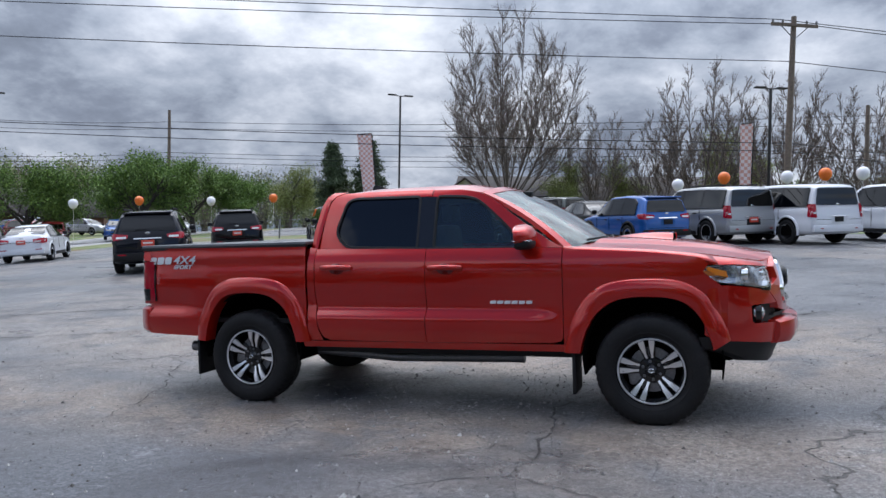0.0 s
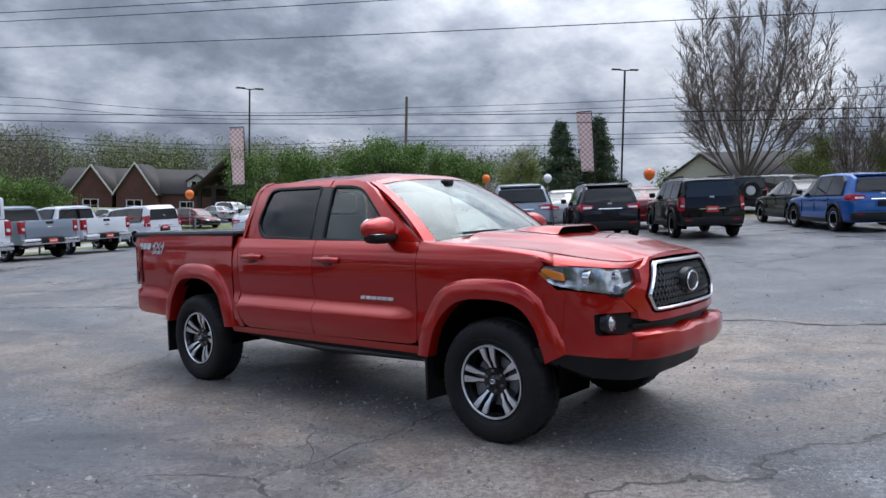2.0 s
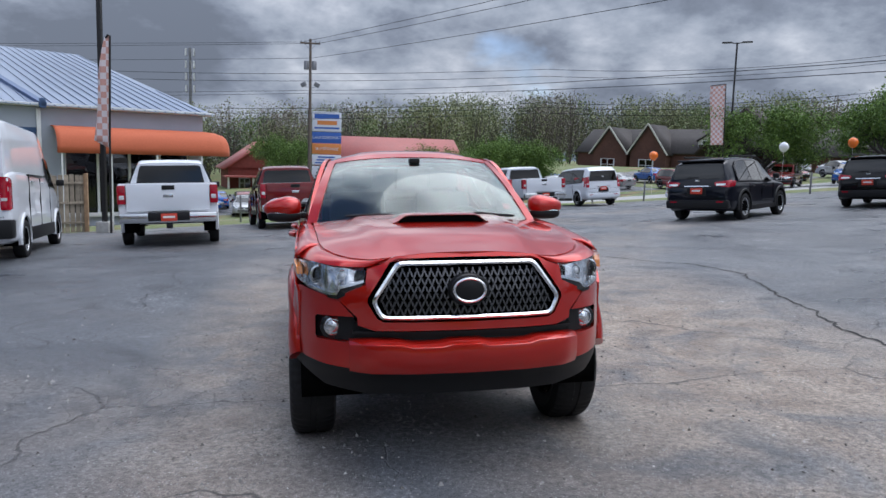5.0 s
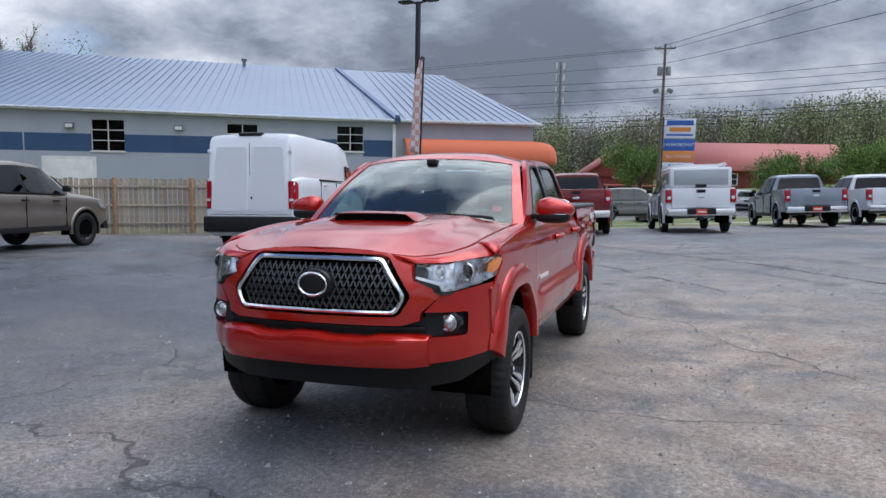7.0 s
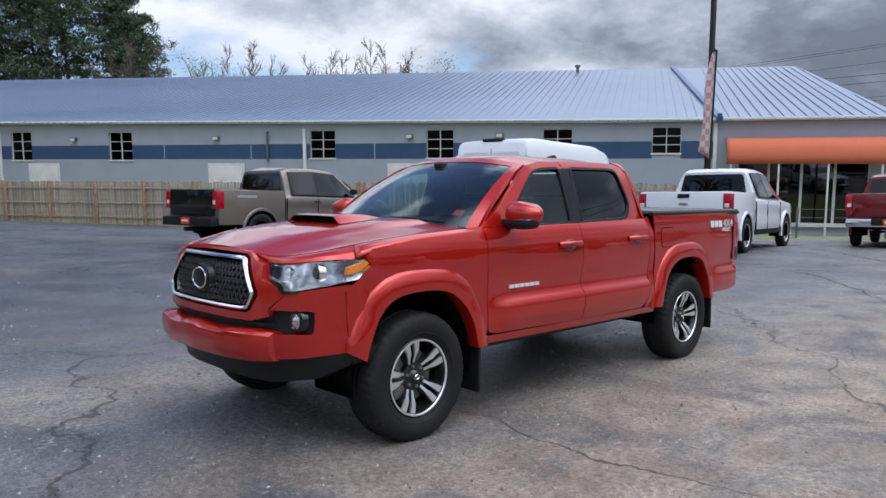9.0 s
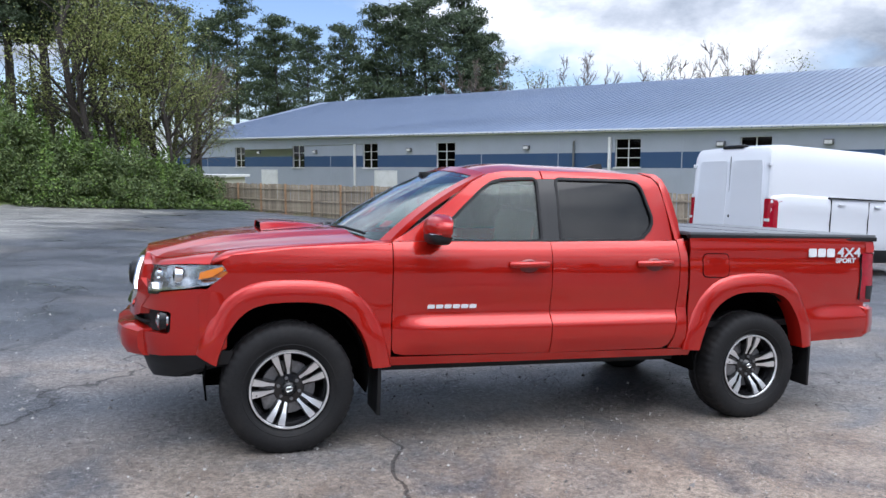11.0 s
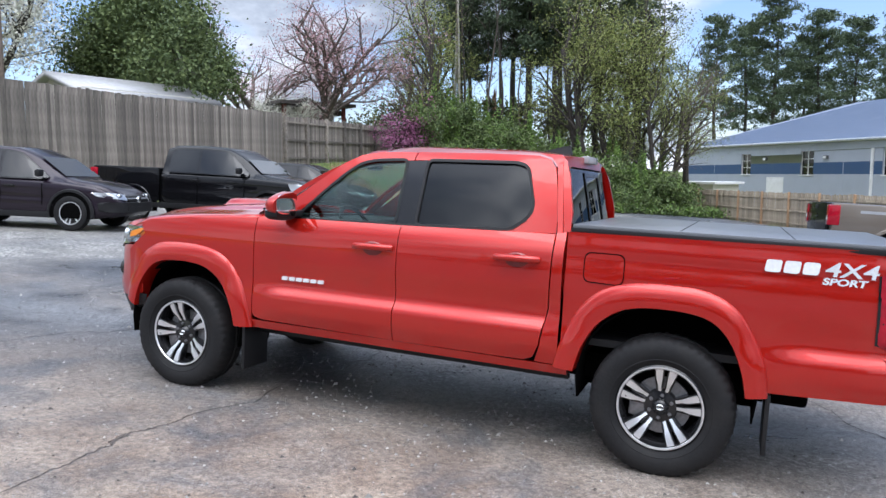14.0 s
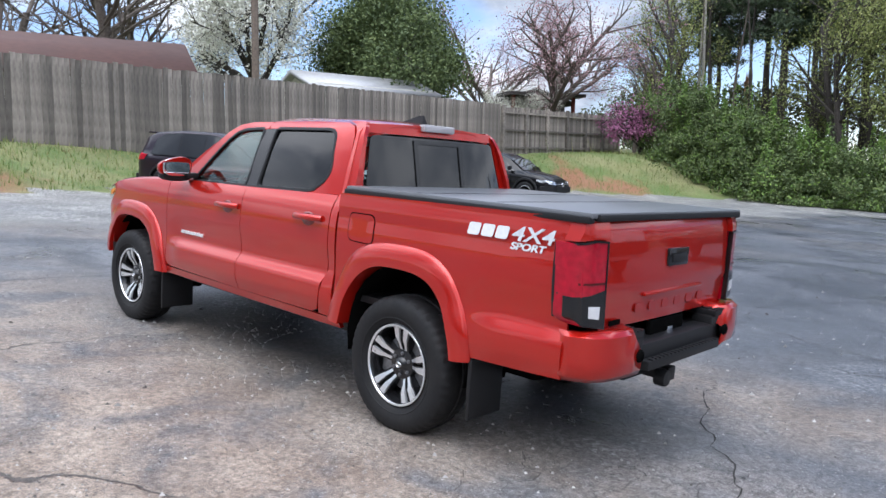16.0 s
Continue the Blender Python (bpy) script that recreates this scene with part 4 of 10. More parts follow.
# rear bumper: coloured ends, black step pads, hitch
rear_bumper = part("rear_bumper", boxed(-2.825, -2.70, -0.70, 0.70, 0.585, 0.70, 0.015), BLACK_PLASTIC, truck, "black step bumper with red ends")
for flip in (1, -1):
    bm = bmesh.new()
    loop = rnd([(-2.60, 0.885), (-2.74, 0.885), (-2.83, 0.80), (-2.845, 0.56), (-2.70, 0.45)], 0.05, 4)
    plan = [(-2.655, 0.878), (-2.70, 0.87), (-2.79, 0.825), (-2.835, 0.74), (-2.852, 0.64), (-2.856, 0.56), (-2.86, 0.48)]
    rows = []
    for x, y in plan:
        zt, zb = 0.795, 0.565
        if y < 0.55:
            zt = 0.70
        rows.append([bm.verts.new((x + dx, (y - dy) * flip, z)) for z, dx, dy in ((zb, 0.025, 0.02), (zb + 0.03, 0.004, 0.003), (0.66, 0, 0), (zt - 0.02, 0.004, 0.003), (zt, 0.025, 0.02), (zt, 0.12, 0.08))])
    for r0, r1 in zip(rows, rows[1:]):
        for k in range(5):
            bm.faces.new((r0[k], r0[k + 1], r1[k + 1], r1[k]))
    ob = part("bumper_end", bm, RED, rear_bumper, "red bumper end")
    sol = ob.modifiers.new("thick", "SOLIDIFY")
    sol.thickness = 0.012
    part("step_pad", boxed(-2.832, -2.66, min(0.42 * flip, 0.70 * flip), max(0.42 * flip, 0.70 * flip), 0.742, 0.775, 0.008), BLACK_PLASTIC, rear_bumper, "ribbed black step pad")
    bm = bmesh.new()
    for k in range(3):
        for j in range(7):
            box(bm, -2.835 + k * 0.055, -2.80 + k * 0.055, flip * (0.445 + j * 0.036) - 0.011, flip * (0.445 + j * 0.036) + 0.011, 0.774, 0.782)
    part("step_studs", bm, BLACK_PLASTIC, rear_bumper)
    part("bumper_riser", boxed(-2.825, -2.70, min(0.40 * flip, 0.70 * flip), max(0.40 * flip, 0.70 * flip), 0.58, 0.745, 0.02), BLACK_PLASTIC, rear_bumper)
    bm = lathe(bmesh.new(), [(0.0, -0.012), (0.026, -0.008), (0.032, 0.0), (0.032, 0.02)], 16, "x", Matrix.Translation((-2.86, -0.50 * flip, 0.665)))
    part("bumper_socket", bm, DARK, rear_bumper)
part("centre_step", boxed(-2.868, -2.68, -0.42, 0.42, 0.575, 0.625, 0.010), BLACK_PLASTIC, rear_bumper)
bm = bmesh.new()
for j in range(19):
    for k in range(2):
        box(bm, -2.87 + k * 0.045, -2.84 + k * 0.045, -0.375 + j * 0.0415 - 0.012, -0.375 + j * 0.0415 + 0.012, 0.624, 0.632)
part("step_studs", bm, BLACK_PLASTIC, rear_bumper)
part("plate_panel", boxed(-2.745, -2.72, -0.19, 0.19, 0.615, 0.775, 0.006), DARK, rear_bumper, "dark empty plate recess")
part("plate_lamp", boxed(-2.765, -2.74, -0.03, 0.03, 0.66, 0.73, 0.006), CHROME, rear_bumper)
bm = lathe(bmesh.new(), [(0.0, 0.02), (0.042, 0.018), (0.046, 0.0), (0.046, -0.04)], 14, "x", Matrix.Translation((-2.80, 0.09, 0.47)) @ Matrix.Rotation(math.pi, 4, "Z"))
part("trailer_socket", bm, BLACK_PLASTIC, truck, "round trailer socket")
part("hitch_beam", boxed(-2.68, -2.62, -0.30, 0.30, 0.46, 0.52, 0.01), BLACK_PLASTIC, truck)
part("hitch_receiver", boxed(-2.80, -2.64, -0.04, 0.04, 0.44, 0.515, 0.008), BLACK_PLASTIC, truck, "black square hitch receiver")

# mud flaps
for ax, xx in ((1, 1.09), (-1, -2.14)):
    for flip in (1, -1):
        part("mud_flap", boxed(xx - 0.012, xx + 0.012, min(0.62 * flip, 0.885 * flip), max(0.62 * flip, 0.885 * flip), 0.20 if ax > 0 else 0.22, 0.54, 0.008), BLACK_PLASTIC, truck, "black mud flap")

# chassis and dark inner arches; near-black blocks paint the shade inside the body
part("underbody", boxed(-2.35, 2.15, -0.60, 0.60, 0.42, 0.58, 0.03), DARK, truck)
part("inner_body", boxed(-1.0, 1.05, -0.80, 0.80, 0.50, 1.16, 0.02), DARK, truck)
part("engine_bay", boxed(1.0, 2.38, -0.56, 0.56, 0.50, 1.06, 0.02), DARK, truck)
for xc, dz in ((1.618, 0.0), (-1.618, 0.03)):
    for flip in (1, -1):
        bm = bmesh.new()
        rows = []
        for i in range(15):
            a = math.pi * (-0.08 + 1.16 * i / 14)
            x, z = xc + 0.475 * math.cos(a), 0.45 + dz + 0.46 * math.sin(a)
            rows.append([bm.verts.new((x, y * flip, z)) for y in (0.50, 0.845)])
        for r0, r1 in zip(rows, rows[1:]):
            bm.faces.new((r0[0], r0[1], r1[1], r1[0]))
        bm.faces.new([r[0] for r in rows])
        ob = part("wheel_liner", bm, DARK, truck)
        sol = ob.modifiers.new("thick", "SOLIDIFY")
        sol.thickness = 0.01
bm = bmesh.new()
tube(bm, [(-1.618, -0.72, 0.385), (-1.618, 0.72, 0.385)], 0.05, 10)
part("rear_axle", bm, DARK, truck)
bm = bmesh.new()
tube(bm, [(1.618, -0.72, 0.385), (1.618, 0.72, 0.385)], 0.04, 10)
part("front_axle", bm, DARK, truck)
bm = bmesh.new()
tube(bm, [(0.6, -0.35, 0.36), (-0.5, -0.38, 0.34), (-1.2, -0.55, 0.42), (-2.4, -0.62, 0.42)], 0.045, 10)
part("exhaust_pipe", bm, GREY_METAL, truck)


# wheels
def build_wheel(parent, m):
    """A wheel with its outer side towards +y, centred on its hub."""
    w = new("wheel")
    w.parent, w.matrix_basis = parent, m
    R = 0.385
    prof = [(0.222, 0.085), (0.235, 0.105), (0.27, 0.125), (0.31, 0.132), (0.345, 0.126), (0.368, 0.112), (0.380, 0.09), (R, 0.06), (R, 0.02), (R - 0.008, 0.016), (R - 0.008, -0.016), (R, -0.02), (R, -0.06), (0.380, -0.09), (0.365, -0.115), (0.31, -0.13), (0.24, -0.11), (0.222, -0.085)]
    bm = lathe(bmesh.new(), prof, 192, "y", closed=True)
    for v in bm.verts:
        r = math.hypot(v.co.x, v.co.z)
        if r < 0.36:
            continue
        a = math.atan2(v.co.z, v.co.x) / (2 * math.pi)
        s = abs(v.co.y)
        cut = 0.0
        if s > 0.055 and (a * 48 + (0.5 if v.co.y < 0 else 0.0)) % 1.0 < 0.3:
            cut = 0.006
        elif 0.018 < s < 0.07 and (a * 48 + 0.25 + v.co.y * 5) % 1.0 < 0.28:
            cut = 0.005
        v.co.x *= (r - cut) / r
        v.co.z *= (r - cut) / r
    tyre = part("tyre", bm, RUBBER, w, "black all-terrain tyre", smooth=30)
    # raised ring and marks on the sidewall
    bm = lathe(bmesh.new(), [(0.262, 0.1225), (0.266, 0.1265), (0.27, 0.1252), (0.266, 0.118)], 64, "y", closed=True)
    part("sidewall_ring", bm, RUBBER, tyre)
    rim = part("rim", lathe(bmesh.new(), [(0.20, -0.08), (0.226, -0.10), (0.232, -0.085), (0.205, -0.06), (0.196, 0.02), (0.208, 0.085), (0.232, 0.094), (0.235, 0.106), (0.226, 0.112), (0.213, 0.106), (0.205, 0.09), (0.188, 0.02), (0.188, -0.07)], 56, "y", closed=True), BLACK_GLOSS, w, "black alloy rim with machined spokes")
    part("rim_lip", lathe(bmesh.new(), [(0.214, 0.106), (0.218, 0.1135), (0.226, 0.1135), (0.2295, 0.108), (0.222, 0.10)], 56, "y", closed=True), ALLOY, rim, "bright machined rim edge")
    part("rim_back", lathe(bmesh.new(), [(0.0, 0.0), (0.19, -0.005), (0.19, -0.02), (0.0, -0.02)], 32, "y"), DARK, rim)
    part("brake_disc", lathe(bmesh.new(), [(0.07, 0.03), (0.155, 0.03), (0.155, 0.008), (0.07, 0.008)], 40, "y", closed=True), GREY_METAL, w, "steel brake disc")
    part("brake_caliper", boxed(0.07, 0.165, 0.012, 0.055, -0.09, 0.06, 0.02), GREY_METAL, w)
    part("hub", lathe(bmesh.new(), [(0.0, 0.083), (0.03, 0.083), (0.036, 0.078), (0.045, 0.066), (0.085, 0.060), (0.092, 0.05), (0.092, 0.0)], 36, "y"), BLACK_GLOSS, rim)
    part("hub_cap", lathe(bmesh.new(), [(0.0, 0.089), (0.024, 0.088), (0.030, 0.083), (0.030, 0.06)], 24, "y"), BLACK_GLOSS, rim)
    for rx, rz in ((0.019, 0.013), (0.007, 0.012)):
        bm = oval_ring(0, 0, 0, rx, rz, 0.0022, 0.002)
        part("cap_ring", bm, CHROME, rim, local=Matrix.Translation((0, 0.089, 0)) @ Matrix.Rotation(radians(90), 4, "Z"))
    for i in range(6):
        a = 2 * math.pi * (i + 0.5) / 6
        bm = lathe(bmesh.new(), [(0.0, 0.075), (0.009, 0.074), (0.011, 0.07), (0.011, 0.045)], 6, "y")
        part("lug_nut", bm, CHROME if i < 0 else GREY_METAL, rim, local=Matrix.Translation((0.062 * math.cos(a), 0, 0.062 * math.sin(a))))
    for i in range(5):
        a0 = math.pi / 2 + 2 * math.pi * i / 5
        for sgn in (1, -1):
            # a machined blade, and the black web that carries it
            def blade(off0, off1, wid0, wid1, r0, r1, y0, y1, drop):
                bm = bmesh.new()
                ends = []
                for r, o, wd, y in ((r0, off0, wid0, y0), (r0 + 0.03, off0 + (off1 - off0) * 0.2, wid0 * 1.02, y0 + 0.012), ((r0 + r1) / 2, (off0 + off1) / 2, (wid0 + wid1) / 2, (y0 + y1) / 2 + 0.012), (r1, off1, wid1, y1)):
                    ring = []
                    for t, h in ((-wd, -drop), (-wd * 0.92, 0.0), (wd * 0.92, 0.0), (wd, -drop)):
                        lx, ly = r, sgn * o + t
                        ring.append(bm.verts.new((lx * math.cos(a0) - ly * math.sin(a0), y + h, lx * math.sin(a0) + ly * math.cos(a0))))
                    ends.append(ring)
                for ra, rb in zip(ends, ends[1:]):
                    for k in range(4):
                        bm.faces.new((ra[k], ra[(k + 1) % 4], rb[(k + 1) % 4], rb[k]))
                bm.faces.new(ends[0])
                bm.faces.new(ends[-1])
                return bm
            spoke = part("spoke", blade(0.018, 0.039, 0.009, 0.0225, 0.082, 0.219, 0.062, 0.103, 0.016), ALLOY, rim, "machined twin spoke")
            part("spoke_web", blade(0.018, 0.037, 0.017, 0.030, 0.06, 0.215, 0.050, 0.091, 0.05), BLACK_GLOSS, spoke)
    part("valve", lathe(bmesh.new(), [(0.0, 0.03), (0.004, 0.03), (0.004, 0.0)], 8, "y", Matrix.Translation((0.185, 0.07, 0.02))), BLACK_PLASTIC, rim)
    return w


wheel = build_wheel(truck, Matrix.Translation((1.618, 0.782, 0.385)) @ Matrix.Rotation(0.25, 4, "Y"))


def copy_part(src, parent, m):
    """Another of the same part, sharing its meshes."""
    ob = src.copy()
    scene.collection.objects.link(ob)
    ob.parent, ob.matrix_basis = parent, m
    for c in src.children:
        copy_part(c, ob, c.matrix_basis.copy())
    return ob


copy_part(wheel, truck, Matrix.Translation((-1.618, 0.782, 0.385)) @ Matrix.Rotation(-0.1, 4, "Y"))
copy_part(wheel, truck, Matrix.Translation((1.618, -0.782, 0.385)) @ Matrix.Rotation(math.pi, 4, "Z") @ Matrix.Rotation(0.15, 4, "Y"))
copy_part(wheel, truck, Matrix.Translation((-1.618, -0.782, 0.385)) @ Matrix.Rotation(math.pi, 4, "Z") @ Matrix.Rotation(-0.2, 4, "Y"))

# door handles, mirrors, badges
RECESS_SHADE = paint("red_recess_shade", (0.16, 0.006, 0.004), 0.4, 0.4)
BADGE_BRIGHT = mat("bright_badge", (0.85, 0.85, 0.86), 0.3, 0.4)
for flip in (1, -1):
    for k, (door, xh, zh) in enumerate(((front_doors, 0.145, 1.108), (rear_doors, -0.775, 1.118))):
        d = door[0 if flip > 0 else 1]
        yy = side_y(xh, zh)
        bm = bmesh.new()
        tube(bm, [(xh - 0.13, (yy + 0.004) * flip, zh + 0.004), (xh - 0.09, (yy + 0.035) * flip, zh + 0.006), (xh, (yy + 0.043) * flip, zh + 0.006), (xh + 0.09, (yy + 0.035) * flip, zh + 0.004), (xh + 0.125, (yy + 0.004) * flip, zh)], 0.020, 10)
        handle = part("door_handle", bm, RED, d, "red pull handle")
        # handle bowl as a disc on the skin, its shade painted in darker red
        bm = lathe(bmesh.new(), [(0.0, 0.004), (0.06, 0.004), (0.074, -0.004)], 28, "y", Matrix.Translation((xh, (yy + 0.003) * flip, zh - 0.010)) @ Matrix.Diagonal((1.0, flip, 0.62, 1)))
        part("handle_recess", bm, RECESS_SHADE, d)
    # mirror: foot, black base, red cap, glass
    fd = front_doors[0 if flip > 0 else 1]
    mirror = part("wing_mirror", boxed(0.70, 0.80, min(0.80 * flip, 0.90 * flip), max(0.80 * flip, 0.90 * flip), 1.258, 1.30, 0.015), BLACK_PLASTIC, truck, "red wing mirror on a black foot")

    def shell(xs, ys, zs, cx, cy, cz, power=2.8):
        bm = bmesh.new()
        bmesh.ops.create_uvsphere(bm, u_segments=24, v_segments=14, radius=1.0)
        for v in bm.verts:
            n = v.co.copy()
            for i in range(3):
                n[i] = math.copysign(abs(n[i]) ** (2 / power), n[i])
            v.co = (cx + n.x * xs, (cy + n.y * ys) * flip, cz + n.z * zs)
        return bm

    bm = shell(0.085, 0.132, 0.076, 0.775, 0.968, 1.342)
    for v in bm.verts:
        out = max(0.0, abs(v.co.y) - 0.93) / 0.17
        v.co.z -= (v.co.z - 1.30) * 0.30 * out * (1 if v.co.z > 1.30 else 0)
        v.co.x -= 0.035 * out
        if v.co.x < 0.735:
            v.co.x = 0.735
        if v.co.z > 1.345:
            v.co.x -= (v.co.z - 1.345) * 0.35
    part("mirror_cap", bm, RED, mirror)
    bm = shell(0.078, 0.12, 0.045, 0.772, 0.955, 1.278)
    for v in bm.verts:
        if v.co.x < 0.73:
            v.co.x = 0.73
    part("mirror_base", bm, BLACK_PLASTIC, mirror)
    part("mirror_strip", shell(0.080, 0.125, 0.005, 0.768, 0.960, 1.298), CHROME, mirror)
    bm = shell(0.004, 0.108, 0.066, 0.728, 0.965, 1.338)
    part("mirror_glass", bm, mat("mirror", (0.85, 0.86, 0.87), 0.02, 1.0), mirror, "silvered mirror glass")
    # badge on the front door and decal on the bed
    face = Matrix(((-flip, 0, 0, 0), (0, 0, flip, 0), (0, 1, 0, 0), (0, 0, 0, 1)))
    name_bars("door_badge", 6, 0.054, 0.044, 0.023, 0.004, BADGE_BRIGHT, fd, Matrix.Translation((0.645, (side_y(0.645, 0.85) + 0.006) * flip, 0.852)) @ face, "bright chrome badge bar", 0.2)
    bs = bedsides[0 if flip > 0 else 1]
    ydec = side_y(-2.2, 1.2) + 0.003
    first, second = (("bars", -2.195), ("4X4", -2.455)) if flip > 0 else (("bars", -2.52), ("4X4", -2.26))
    tilt = Matrix.Rotation(radians(-10 if flip > 0 else -10), 4, "X")
    for (word, xd), m_, sz, zz in ((first, WHITE_DECAL, 0.105, 1.200), (second, SILVER_DECAL, 0.098, 1.200), (("SPORT", -2.43 if flip > 0 else -2.28), WHITE_DECAL, 0.046, 1.142)):
        if word == "bars":
            lay = Matrix.Translation((xd, (side_y(xd, zz) + 0.004) * flip, zz)) @ Matrix.Rotation(math.atan((side_y(xd + 0.1, zz) - side_y(xd - 0.1, zz)) / 0.2) * flip, 4, "Z")
            name_bars("bed_decal", 3, 0.086, 0.074, 0.062, 0.001, m_, bs, lay @ face @ tilt, "white decal bar", 0.15)
            continue
        lay = Matrix.Translation((xd, (side_y(xd, zz) + 0.006) * flip, zz)) @ Matrix.Rotation(math.atan((side_y(xd + 0.1, zz) - side_y(xd - 0.1, zz)) / 0.2) * flip, 4, "Z")
        text_mesh("bed_decal", word, sz, 0.001, m_, bs, lay @ face @ tilt, "lettered off-road package decal", squash=1.4, shear=0.15, bold=0.0015)

# fuel door on the left bed side
yy = side_y(-1.275, 1.1)
part("fuel_door", sheet(rnd([(-1.375, 1.025), (-1.165, 1.03), (-1.165, 1.185), (-1.375, 1.185)], 0.04), lambda x, z, d: (x, side_y(x, z) + 0.004 - d, z), 0.06, 0.01), RED, bedsides[0], "red fuel filler door")
part("fuel_gap", sheet(rnd([(-1.381, 1.019), (-1.159, 1.024), (-1.159, 1.191), (-1.381, 1.191)], 0.043), lambda x, z, d: (x, side_y(x, z) + 0.0016 - d, z), 0.06, 0.01), DARK, bedsides[0])

# cabin
cabin = part("dashboard", boxed(0.62, 1.06, -0.70, 0.70, 0.98, 1.215, 0.05), mat("dash_plastic", (0.025, 0.025, 0.027), 0.6, grain=0.2, scale=200), truck, "dark dashboard")
for y in (0.37, -0.37):
    seat = part("front_seat", boxed(-0.12, 0.40, y - 0.25, y + 0.25, 0.78, 0.96, 0.06), SEAT, truck, "grey cloth front seat")
    part("seat_back", boxed(-0.09, 0.07, y - 0.24, y + 0.24, 0.90, 1.45, 0.06, Matrix.Translation((-0.1, 0, 0)) @ Matrix.Rotation(radians(-8), 4, "Y")), SEAT, seat)
    part("head_rest", boxed(-0.30, -0.19, y - 0.13, y + 0.13, 1.46, 1.62, 0.045), SEAT, seat)
rear_seat = part("rear_seat", boxed(-0.88, -0.40, -0.66, 0.66, 0.78, 0.96, 0.05), SEAT, truck)
part("seat_back", boxed(-0.96, -0.84, -0.66, 0.66, 0.9, 1.36, 0.05), SEAT, rear_seat)
bm = bmesh.new()
tube(bm, [(0.53 + 0.10 * math.sin(a), 0.37 + 0.185 * math.cos(a), 1.165 + 0.155 * math.sin(a)) for a in [2 * math.pi * i / 24 for i in range(25)]], 0.016, 8)
box(bm, 0.50, 0.56, 0.28, 0.46, 1.13, 1.20, 0.02)
part("steering_wheel", bm, BLACK_PLASTIC, truck, "black steering wheel")
part("interior_mirror", boxed(0.60, 0.62, -0.11, 0.11, 1.585, 1.63, 0.012), BLACK_GLOSS, truck)
part("sensor_pod", boxed(0.54, 0.62, -0.04, 0.04, 1.65, 1.69, 0.015), BLACK_PLASTIC, truck)
part("headliner", sheet([(0.42, -0.60), (0.42, 0.60), (-0.93, 0.60), (-0.93, -0.60)], lambda x, y, d: (x, y, roof_map(x, y, 0)[2] - 0.045 - d), 0.2, 0.01), mat("grey_headliner", (0.32, 0.31, 0.30), 0.9, grain=0.1, scale=200), truck)
part("inspection_sticker", sheet([(0.60, 0.93), (0.68, 0.93), (0.68, 0.965), (0.60, 0.965)], lambda y, s, d: screen_map(y, s, d + 0.006), 0.1, 0.003), WHITE_DECAL, truck, "white paper sticker inside the screen")
part("window_tag", sheet([(0.60, 0.16), (0.66, 0.16), (0.66, 0.23), (0.60, 0.23)], lambda y, s, d: screen_map(y, s, d + 0.006), 0.1, 0.003), mat("red_tag", (0.45, 0.04, 0.05), 0.6), truck, "red paper tag inside the screen")

# ---- ground ----
def bank_rise(x, y):
    """The grass bank that climbs to the tall fence."""
    foot = lerp_table(-y, [(-40, 12.2), (2, 13.2), (8, 15.4), (20, 16.0), (27, 15.6), (31, 13.2), (36, 9.0), (42, 3.0), (60, -2.0)])
    s = (x - foot) / lerp_table(-y, [(0, 5.5), (25, 4.0), (40, 9.0)])
    s = max(0.0, min(1.0, s))
    return s * s * (3 - 2 * s) * lerp_table(-y, [(0, 1.15), (20, 1.55), (34, 2.1), (60, 2.6)])


def land(x, y):
    return ground_z(x, y) + bank_rise(x, y)


